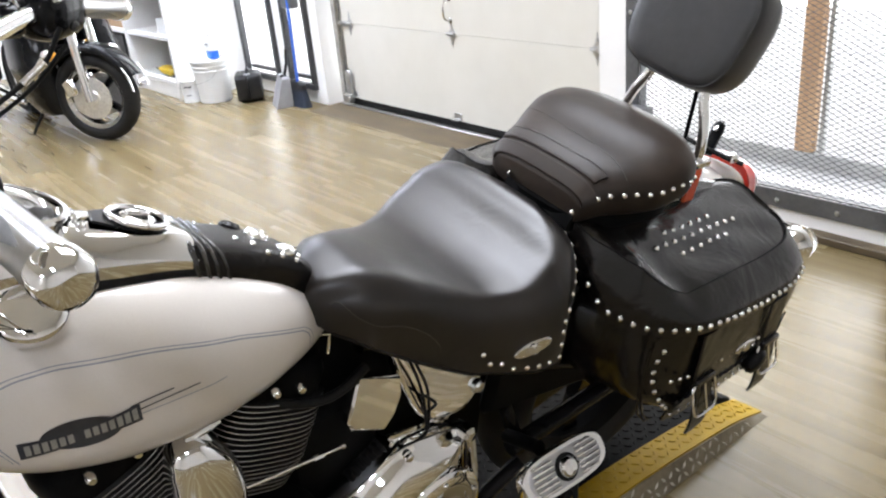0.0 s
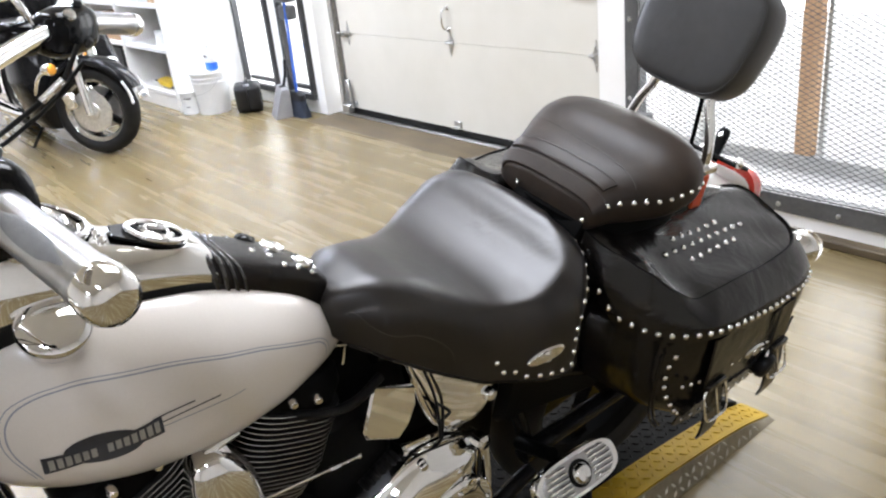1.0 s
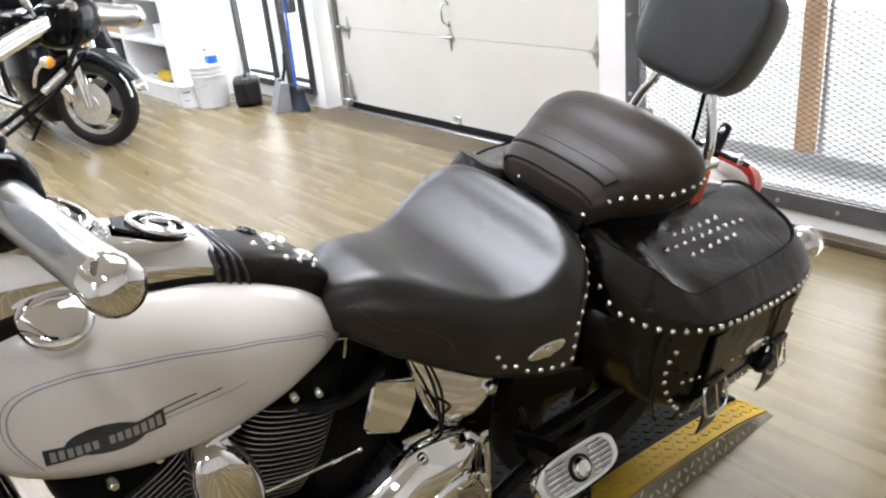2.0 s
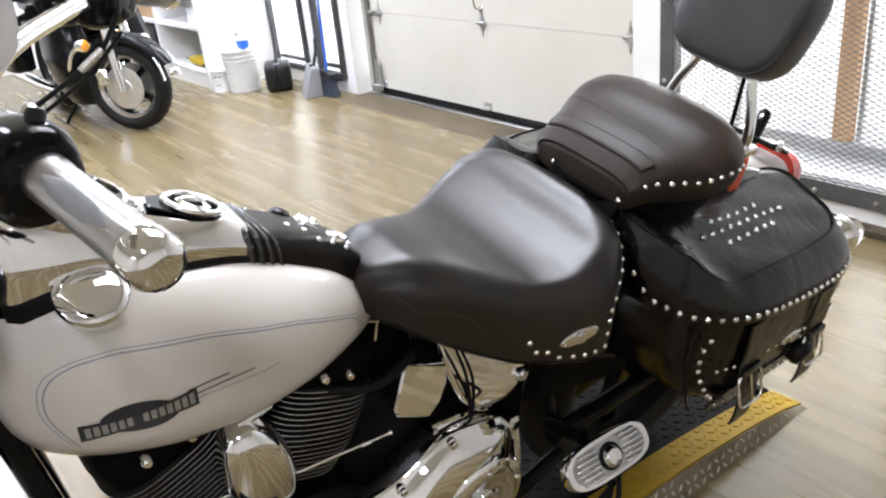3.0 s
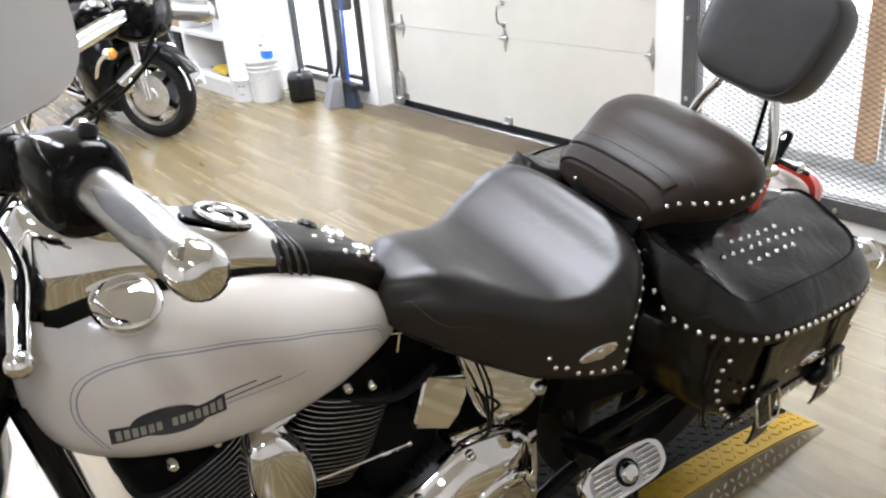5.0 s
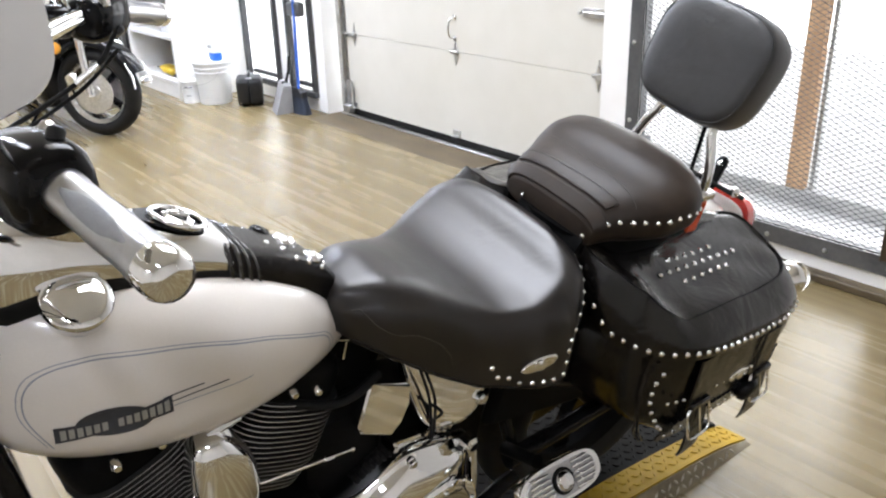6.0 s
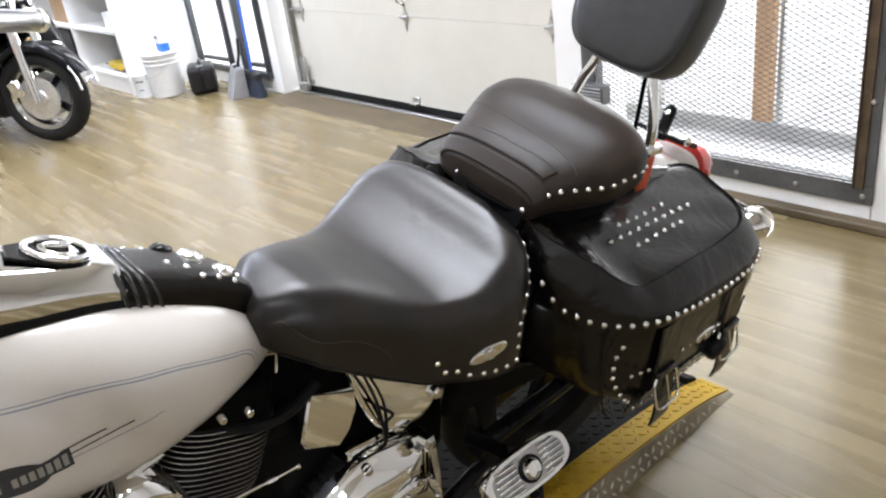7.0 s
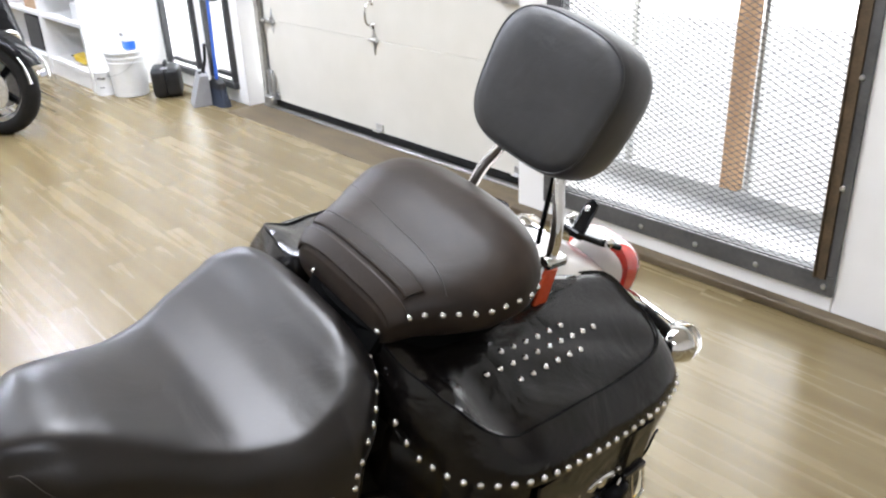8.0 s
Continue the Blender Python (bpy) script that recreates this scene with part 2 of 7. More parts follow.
class Geo:
    """Gathers vertices and faces of one mesh."""

    def __init__(self):
        self.v, self.f, self.m = [], [], []

    def add(self, verts, faces, mi=0):
        o = len(self.v)
        self.v += [tuple(p) for p in verts]
        self.f += [tuple(o + i for i in f) for f in faces]
        self.m += [mi] * len(faces)
        return self

    def loft(self, rings, cap=True, closed=True, mi=0):
        n = len(rings[0])
        verts = [p for r in rings for p in r]
        faces = []
        for i in range(len(rings) - 1):
            for j in range(n if closed else n - 1):
                k = (j + 1) % n
                faces.append((i * n + j, i * n + k, (i + 1) * n + k, (i + 1) * n + j))
        if cap:
            faces.append(tuple(range(n - 1, -1, -1)))
            faces.append(tuple((len(rings) - 1) * n + j for j in range(n)))
        return self.add(verts, faces, mi)

    def tube(self, pts, r, n=10, cap=True, mi=0, flat=1.0):
        pts = [Vector(p) for p in pts]
        rs = r if isinstance(r, (list, tuple)) else [r] * len(pts)
        rings, side = [], None
        for i, p in enumerate(pts):
            d = (pts[min(i + 1, len(pts) - 1)] - pts[max(i - 1, 0)]).normalized()
            if side is None:
                side = d.cross(Vector((0, 0, 1)))
                if side.length < 1e-3:
                    side = d.cross(Vector((0, 1, 0)))
            side = (side - d * side.dot(d)).normalized()
            up = side.cross(d)
            rings.append([p + rs[i] * (math.cos(a) * side + flat * math.sin(a) * up) for a in (2 * math.pi * k / n for k in range(n))])
        return self.loft(rings, cap, True, mi)

    def lathe(self, base, axis, profile, n=24, cap=True, mi=0):
        """profile: (radius, distance along the axis) from base."""
        base, axis = Vector(base), Vector(axis).normalized()
        s = axis.cross(Vector((0, 0, 1)))
        if s.length < 1e-3:
            s = axis.cross(Vector((0, 1, 0)))
        s.normalize()
        t = axis.cross(s)
        return self.loft([[base + h * axis + r * (math.cos(a) * s + math.sin(a) * t) for a in (2 * math.pi * k / n for k in range(n))]
                          for r, h in profile], cap, True, mi)

    def box(self, centre, size, bevel=0.003, rot=None, mi=0):
        """A box with chamfered edges."""
        c, h = Vector(centre), Vector(size) / 2
        b = min(bevel, 0.49 * min(size))
        rot = rot.to_3x3() if rot else Matrix.Identity(3)
        vs, key = [], {}
        for sx in (-1, 1):
            for sy in (-1, 1):
                for sz in (-1, 1):
                    for ax in range(3):
                        p = Vector((sx * (h.x - b), sy * (h.y - b), sz * (h.z - b)))
                        p[ax] = (sx, sy, sz)[ax] * h[ax]
                        key[(sx, sy, sz, ax)] = len(vs)
                        vs.append(c + rot @ p)
        fs = []
        for ax in range(3):
            o1, o2 = [a for a in range(3) if a != ax]
            for s in (-1, 1):
                q = []
                for a, bb in ((-1, -1), (1, -1), (1, 1), (-1, 1)):
                    k = [0, 0, 0]
                    k[ax], k[o1], k[o2] = s, a, bb
                    q.append(key[(*k, ax)])
                fs.append(tuple(q))
        for ax in range(3):
            o1, o2 = [a for a in range(3) if a != ax]
            for a in (-1, 1):
                for bb in (-1, 1):
                    q = []
                    for s, w in ((-1, o1), (1, o1), (1, o2), (-1, o2)):
                        k = [0, 0, 0]
                        k[ax], k[o1], k[o2] = s, a, bb
                        q.append(key[(*k, w)])
                    fs.append(tuple(q))
        for sx in (-1, 1):
            for sy in (-1, 1):
                for sz in (-1, 1):
                    fs.append(tuple(key[(sx, sy, sz, ax)] for ax in range(3)))
        return self.add(vs, fs, mi)

    def ball(self, c, r, n=12, m=8, mi=0, squash=(1, 1, 1)):
        c = Vector(c)
        rings = []
        for i in range(1, m):
            a = math.pi * i / m
            rings.append([c + Vector((r * squash[0] * math.sin(a) * math.cos(b), r * squash[1] * math.sin(a) * math.sin(b), -r * squash[2] * math.cos(a)))
                          for b in (2 * math.pi * k / n for k in range(n))])
        return self.loft(rings, True, True, mi)

    def panel(self, outline, depth, normal, bevel=0.003, mi=0):
        """A plate with that outline (3D points), thickened along normal, its front edge rounded."""
        nrm = Vector(normal).normalized()
        pts = [Vector(p) for p in outline]
        c = sum(pts, Vector()) / len(pts)
        r2 = [p + nrm * (depth - bevel) for p in pts]
        r3 = [c + (p - c) * (1 - bevel / max((p - c).length, 1e-4)) + nrm * depth for p in pts]
        return self.loft([pts, r2, r3], True, True, mi)


def bake(name, geo, mats, sharp=40):
    me = bpy.data.meshes.new(name)
    me.from_pydata(geo.v, [], geo.f)
    for m in (mats if isinstance(mats, (list, tuple)) else [mats]):
        me.materials.append(m)
    if any(geo.m):
        me.polygons.foreach_set("material_index", geo.m)
    bm = bmesh.new()
    bm.from_mesh(me)
    bmesh.ops.recalc_face_normals(bm, faces=bm.faces)
    bm.to_mesh(me)
    bm.free()
    me.polygons.foreach_set("use_smooth", [True] * len(me.polygons))
    me.set_sharp_from_angle(angle=radians(sharp))
    return me


def part(name, geo, mats, parent, label="", sharp=40):
    """One mesh under a thing or a part, in the thing's own axes."""
    ob = new(name, bake(name, geo, mats, sharp))
    ob.parent = parent
    return tagged(ob, label)


def piece(name, mesh, parent, m):
    ob = new(name, mesh)
    ob.parent = parent
    ob.matrix_local = m
    return ob


def thing(name, m, label, category, group="", kind=""):
    ob = new(name)
    ob.empty_display_size = 0.05
    ob.matrix_world = m
    return tagged(ob, label, category, group, kind)


def single(name, geo, mats, label, category="", kind="", m=None, sharp=40):
    ob = new(name, bake(name, geo, mats, sharp))
    if m is not None:
        ob.matrix_world = m
    return tagged(ob, label, category, "", kind)


def facing(place, normal, spin=0.0):
    """A pose at place whose z axis points along normal."""
    return Matrix.Translation(place) @ Vector(normal).to_track_quat("Z", "Y").to_matrix().to_4x4() @ pose(0, 0, 0, 0, 0, spin)


def rounded(hu, hv, n=4.0, k=40):
    """Points of a rounded rectangle about the origin."""
    return [(hu * spow(math.cos(a), 2 / n), hv * spow(math.sin(a), 2 / n)) for a in (2 * math.pi * i / k for i in range(k))]
# ---------------------------------------------------------------- room
X0, X1, Y0 = -9.0, 3.6, -4.4
YL, YR, YD = 3.40, 3.31, 3.53          # left wall face, right wall face, garage door face
OPEN_L, OPEN_R = -4.60, -1.83          # the garage door's opening
TH = 0.32


def wall_block(g, x0, x1, y0, y1, z0, z1):
    g.box(((x0 + x1) / 2, (y0 + y1) / 2, (z0 + z1) / 2), (x1 - x0, y1 - y0, z1 - z0), 0.004)


DOORTOP = 2.27
g = Geo()
wall_block(g, X0, -5.92, YL, YL + TH, 0, CEILING)
wall_block(g, -5.92, -4.72, YL, YL + TH, 0, 0.10)
wall_block(g, -5.92, -4.72, YL, YL + TH, 2.1, CEILING)
wall_block(g, -5.30, -5.12, YL + 0.004, YL + TH, 0.10, 2.1)
wall_block(g, -4.72, OPEN_L, YL, YL + TH, 0, CEILING)
wall_block(g, OPEN_L, OPEN_R, YL + 0.03, YL + TH, DOORTOP, CEILING)
single("wall_north", g, WALL, "white painted wall with glazing and a garage door opening", kind="structure")
g = Geo()
wall_block(g, OPEN_R, -1.66, YR, YR + TH, 0, CEILING)
wall_block(g, -1.66, -0.33, YR, YR + TH, 0, 0.10)
wall_block(g, -1.66, -0.33, YR, YR + TH, 2.35, CEILING)
wall_block(g, -0.33, X1, YR, YR + TH, 0, CEILING)
single("wall_north_mesh", g, WALL, "white painted wall round the steel mesh opening", kind="structure")
g = Geo()
wall_block(g, X1, X1 + 0.2, Y0, YR, 0, CEILING)
single("wall_east", g, WALL_BEIGE, "plain beige wall", kind="structure")
g = Geo()
wall_block(g, X0, X1, Y0 - 0.2, Y0, 0, CEILING)
single("wall_south", g, WALL_BEIGE, "plain beige wall", kind="structure")
g = Geo()
wall_block(g, X0 - 0.2, X0, Y0, YL, 0, CEILING)
single("wall_west", g, WALL, "plain white wall", kind="structure")
g = Geo()
wall_block(g, X0 - 0.2, X1 + 0.2, Y0 - 0.2, YL + TH, CEILING, CEILING + 0.15)
single("ceiling", g, CEIL, "white painted ceiling", kind="structure")

# threshold strip in front of the garage door
g = Geo()
g.box(((OPEN_L + OPEN_R) / 2, 3.52, -0.003), (OPEN_R - OPEN_L, 0.62, 0.01), 0.002)
single("threshold", g, CONCRETE, "worn brown threshold strip before the garage door", kind="structure")
g = Geo()
g.box(((OPEN_L + OPEN_R) / 2, YD - 0.03, 0.006), (OPEN_R - OPEN_L - 0.1, 0.035, 0.012), 0.003)
single("trim", g, GALV, "bare metal sill strip under the garage door", kind="structure")


g = Geo()
g.box(((OPEN_R + X1) / 2, YR - 0.032, 0.017), (X1 - OPEN_R - 0.01, 0.062, 0.034), 0.006)
single("baseboard", g, CONCRETE, "low worn tan base strip along the white wall", kind="structure")


def unseen_fixture(x, y):
    t = thing("unseen_ceiling_light", pose(x, y, CEILING), "unseen long white ceiling light with a glowing diffuser", "ceiling light", "ceiling lights")
    g = Geo()
    g.box((0, 0, -0.035), (1.24, 0.30, 0.07), 0.01)
    part("frame", g, PLASTIC_WHITE, t)
    g = Geo()
    g.box((0, 0, -0.075), (1.18, 0.24, 0.012), 0.004)
    part("diffuser", g, FIXTURE, t, "glowing white diffuser")


# The x > 0 pair are added fill lamps, housed like the rest.
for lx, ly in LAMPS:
    unseen_fixture(lx, ly)
panel_light = thing("unseen_ceiling_light", pose(PANEL[0], PANEL[1], 0), "wide white ceiling light panel", "ceiling light")
g = Geo()
for px, py, qx, qy in ((0, -0.83, 1.35, 0.05), (0, 0.83, 1.35, 0.05), (-0.65, 0, 0.05, 1.61), (0.65, 0, 0.05, 1.61)):
    g.box((px, py, CEILING - 0.04), (qx, qy, 0.08), 0.004)
part("frame", g, PLASTIC_WHITE, panel_light)
g = Geo()
g.box((0, 0, CEILING - 0.05), (1.25, 1.60, 0.02), 0.003)
part("diffuser", g, FIXTURE, panel_light, "glowing diffuser")


# ---- garage door
def garage_door():
    t = thing("door_1", pose(0, 0, 0), "closed cream steel sectional garage door with a lift handle", "garage door", kind="structure")
    xl, xr, h = -4.47, -1.97, 0.548
    for i in range(4):
        g = Geo()
        z0 = 0.055 + i * (h + 0.004)
        g.box(((xl + xr) / 2, YD + 0.022, z0 + h / 2), (xr - xl, 0.044, h + 0.0022), 0.0016)
        part("panel", g, DOORPAINT, t)
    g = Geo()
    g.box(((xl + xr) / 2, YD + 0.022, 0.033), (xr - xl, 0.05, 0.052), 0.008)
    part("bottom_seal", g, RUBBER, t, "black rubber bottom seal")
    joint = 0.055 + h + 0.002
    diamond = lambda s, hgt: [(-s, 0, 0), (-s * 0.35, 0, -hgt * 0.4), (0, 0, -hgt), (s * 0.35, 0, -hgt * 0.4), (s, 0, 0), (s * 0.35, 0, hgt * 0.4), (0, 0, hgt), (-s * 0.35, 0, hgt * 0.4)]
    for i in range(3):
        zj = joint + i * (h + 0.004)
        for x in (-4.36, -3.20, -2.03):
            g = Geo()
            mm = Matrix.Translation((x, YD - 0.001, zj))
            g.panel([mm @ Vector(p) for p in diamond(0.035, 0.085)], 0.005, (0, -1, 0), 0.002)
            g.tube([(x - 0.035, YD - 0.014, zj), (x + 0.035, YD - 0.014, zj)], 0.010, 10)
            g.ball((x, YD - 0.006, zj + 0.05), 0.007, 8, 6)
            g.ball((x, YD - 0.006, zj - 0.05), 0.007, 8, 6)
            if x != -3.20:
                e = -0.075 if x < -3.2 else 0.075
                g.box((x + e / 2, YD - 0.018, zj), (0.07, 0.014, 0.03), 0.003)
                g.tube([(x + e * 0.9, YD - 0.02, zj), (x + e * 1.5, YD - 0.02, zj)], 0.013, 12)
            part("hinge", g, GALV, t, "galvanised hinge plate")
    g = Geo()
    hz = joint + 0.06
    g.tube(spline([(-3.205, YD - 0.004, hz + 0.02), (-3.215, YD - 0.035, hz + 0.035), (-3.215, YD - 0.045, hz + 0.085), (-3.215, YD - 0.035, hz + 0.135),
                   (-3.205, YD - 0.004, hz + 0.15)], 6), 0.007, 8)
    g.box((-3.205, YD - 0.004, hz + 0.02), (0.03, 0.008, 0.035), 0.003)
    g.box((-3.205, YD - 0.004, hz + 0.15), (0.03, 0.008, 0.03), 0.003)
    part("handle", g, CHROME_SOFT, t, "bare steel lift handle")
    for x in (-3.20, -4.40, -2.03):
        g = Geo()
        g.box((x, YD - 0.006, 0.085), (0.07, 0.010, 0.045), 0.003)
        g.box((x, YD - 0.022, 0.068), (0.06, 0.035, 0.008), 0.002)
        part("bottom_bracket", g, GALV, t, "galvanised bottom bracket")
    for s, x in ((1, -4.52), (-1, -1.92)):
        g = Geo()
        for dy in (-0.028, 0.028):
            g.box((x, YD - 0.005 + dy, 1.2), (0.045, 0.004, 2.3), 0.001)
        g.box((x - s * 0.021, YD - 0.005, 1.2), (0.004, 0.056, 2.3), 0.001)
        part("track", g, GALV, t, "galvanised vertical track")
        for zb in (0.11, 0.75, 1.5):
            g = Geo()
            g.box((x - s * 0.026, YD + 0.03, zb), (0.006, 0.12, 0.10), 0.002)
            g.box((x - s * 0.005, YD + 0.05, zb), (0.05, 0.006, 0.12), 0.002)
            g.ball((x - s * 0.02, YD - 0.015, zb + 0.02), 0.009, 8, 6)
            g.ball((x - s * 0.02, YD - 0.015, zb - 0.025), 0.009, 8, 6)
            part("track_bracket", g, GALV, t)
    g = Geo()
    g.box((-2.06, YD - 0.012, 0.92), (0.16, 0.022, 0.045), 0.004)
    g.tube([(-2.17, YD - 0.02, 0.92), (-1.97, YD - 0.02, 0.92)], 0.008, 8)
    g.box((-2.15, YD - 0.03, 0.92), (0.02, 0.03, 0.02), 0.004)
    part("slide_lock", g, GALV, t, "galvanised slide lock")
    g = Geo()
    g.box((-4.43, YD - 0.03, 0.16), (0.06, 0.02, 0.22), 0.003)
    g.box((-4.43, YD - 0.05, 0.06), (0.09, 0.05, 0.06), 0.006)
    part("corner_bracket", g, GALV, t)


garage_door()


# ---- steel mesh opening
def mesh_opening():
    t = thing("window_1", pose(0, 0, 0), "steel framed opening filled with grey expanded metal mesh", "mesh window", kind="structure")
    xl, xr, z0, z1 = -1.66, -0.325, 0.09, 2.36
    fw = 0.075
    y = YR - 0.004
    rails = [((xl + xr) / 2, (z0 + fw / 2), xr - xl, fw), ((xl + xr) / 2, z1 - fw / 2, xr - xl, fw),
             (xl + fw / 2, (z0 + z1) / 2, fw, z1 - z0 - 2 * fw), (xr - fw / 2, (z0 + z1) / 2, fw, z1 - z0 - 2 * fw)]
    for x, z, w, h in rails:
        g = Geo()
        g.box((x, y - 0.004, z), (w, 0.010, h), 0.002)
        part("frame_rail", g, STEEL_DARK, t)
    for x, z, w, h, mt in (((xl + xr) / 2, z0 + fw + 0.004, xr - xl - 2 * fw, 0.006, STEEL_DARK), (xl + fw + 0.003, 1.2, 0.006, 2.1, STEEL_DARK),
                           (xr - fw + 0.022, 1.2, 0.040, 2.1, RUSTY)):
        g = Geo()
        if mt is RUSTY:
            g.box((x, y - 0.012, z), (w, 0.008, h), 0.002)
            g.box((x - 0.018, y - 0.016, z), (0.005, 0.016, h), 0.001)
        else:
            g.box((x, y + 0.022, z), (w, 0.045, h), 0.001)
        part("angle_leg", g, mt, t, "rust stained angle steel" if mt is RUSTY else "")
    bolts = [(xl + 0.035 + i * (xr - xl - 0.07) / 5, z0 + 0.032) for i in range(6)] + [(s, z0 + 0.032 + 0.36 * i) for i in range(1, 6) for s in (xl + 0.03, xr - 0.03)]
    for x, z in bolts:
        g = Geo()
        g.lathe((x, y - 0.009, z), (0, -1, 0), [(0.011, 0), (0.011, 0.002), (0.007, 0.007), (0.002, 0.008)], 10)
        part("bolt", g, GALV, t, "galvanised bolt head")
    # expanded metal: zigzag strands that touch each other at the knuckles
    g = Geo()
    px, pz, sw = 0.044, 0.0112, 0.0024
    xa, xb = xl + fw - 0.02, xr - fw + 0.02
    nx = int((xb - xa) / (px / 2))
    row, z = 0, z0 + fw - 0.01
    while z < z1 - fw + 0.01:
        verts, faces = [], []
        for i in range(nx + 1):
            zz = z + (pz / 2 if (i + row) % 2 else -pz / 2) * 0.86
            xx = xa + i * px / 2
            verts += [(xx, y + 0.0080, zz - sw / 2), (xx, y + 0.0098, zz + sw / 2 + 0.0005), (xx, y + 0.0110, zz - sw * 0.3)]
        for i in range(nx):
            a, b = 3 * i, 3 * i + 3
            faces += [(a, b, b + 1, a + 1), (a + 1, b + 1, b + 2, a + 2), (a + 2, b + 2, b, a)]
        g.add(verts, faces)
        z += pz
        row += 1
    ob = part("expanded_mesh", g, MESHMETAL, t, "grey diamond mesh", 30)
    tagged(ob, kind="stuff")


mesh_opening()

g = Geo()
g.box((-1.0, 4.15, 0.05), (3.6, 1.05, 0.1), 0.004)
single("outside_sill", g, OUTFLOOR, "pale concrete ledge outside the mesh opening", kind="structure")
g = Geo()
g.box((-1.0, 3.86, 0.13), (3.2, 0.10, 0.07), 0.006)
single("outside_kerb", g, OUTFLOOR, "grey kerb outside the mesh opening", kind="structure")
t = thing("timber_post", pose(-1.04, 3.83, 0.165), "raw timber post bolted to a grey steel stud outside the mesh", "post")
g = Geo()
g.box((-0.005, 0, 1.1), (0.085, 0.05, 2.2), 0.004)
part("post", g, TIMBER, t)
g = Geo()
g.box((0.062, 0.02, 1.1), (0.022, 0.03, 2.2), 0.003)
part("stud", g, GALV, t, "grey steel stud")
for x in (-1.615, -0.36):
    g = Geo()
    g.box((x, 3.86, 1.25), (0.03, 0.03, 2.2), 0.004)
    single("outside_stud", g, GALV, "grey steel stud beside the mesh opening", "post")

# ---- glazed wall
def glazing():
    t = thing("window_2", pose(0, 0, 0), "black framed glazing in the white wall", "window", kind="structure")
    for xl, xr in ((-5.90, -5.30), (-5.12, -4.73)):
        for x, z, w, h in (((xl + xr) / 2, 0.125, xr - xl, 0.045), ((xl + xr) / 2, 2.07, xr - xl, 0.05), (xl + 0.02, 1.1, 0.04, 1.9), (xr - 0.02, 1.1, 0.04, 1.9)):
            g = Geo()
            g.box((x, YL - 0.004, z), (w, 0.05, h), 0.004)
            part("frame", g, FRAMEBLACK, t)
        for x, z, w, h in (((xl + xr) / 2, 0.185, xr - xl - 0.12, 0.03), (xr - 0.075, 1.1, 0.022, 1.8)):
            g = Geo()
            g.box((x, YL + 0.03, z), (w, 0.04, h), 0.003)
            part("sash", g, FRAMEBLACK, t)
        g = Geo()
        g.box(((xl + xr) / 2, YL + 0.035, 1.1), (xr - xl - 0.06, 0.006, 1.9), 0.001)
        p = part("pane", g, CLEARLENS, t, "clear glass pane")
        p.visible_shadow = False


glazing()

# bright open air behind both openings, far enough to stay plain
g = Geo()
g.box((-3.0, 9.0, 3.0), (26, 0.1, 12), 0.01)
single("backdrop", g, DAYLIGHT, "plain overexposed daylight", kind="structure")
g = Geo()
g.box((0, 0, -0.09), (400, 400, 0.1), 0.01)
single("ground", g, OUTFLOOR, "pale concrete yard reaching away outside", kind="structure")

t = thing("vent_box", pose(-1.584, YR - 0.045, 0.385), "dark grey louvred steel box fixed low on the mesh frame", "vent box")
g = Geo()
g.box((0, 0, 0), (0.178, 0.06, 0.088), 0.004)
part("housing", g, STEEL_DARK, t)
for k in range(5):
    g = Geo()
    g.box((0, -0.033, -0.030 + 0.015 * k), (0.156, 0.010, 0.006), 0.001, pose(0, 0, 0, 25))
    part("slat", g, BANDGREY, t)
# ---------------------------------------------------------------- things along the wall
def bucket():
    t = thing("bucket", pose(-5.66, 2.96, 0), "white plastic bucket with a ribbed rim and lid", "bucket")
    g = Geo()
    g.lathe((0, 0, 0), (0, 0, 1), [(0.122, 0), (0.128, 0.004), (0.142, 0.25), (0.150, 0.252), (0.150, 0.262), (0.144, 0.266), (0.145, 0.285), (0.153, 0.288),
                                   (0.153, 0.298), (0.146, 0.302), (0.147, 0.325)], 36)
    part("body", g, PLASTIC_WHITE, t)
    g = Geo()
    g.lathe((0, 0, 0.322), (0, 0, 1), [(0.156, 0), (0.158, 0.004), (0.158, 0.02), (0.150, 0.026), (0.142, 0.016), (0.02, 0.014)], 36)
    part("lid", g, PLASTIC_WHITE, t)
    g = Geo()
    g.tube(spline([(0.15, 0, 0.27), (0.13, -0.09, 0.20), (0.0, -0.165, 0.165), (-0.13, -0.09, 0.20), (-0.15, 0, 0.27)], 8), 0.0025, 6)
    part("handle", g, GALV, t, "thin wire handle")


bucket()


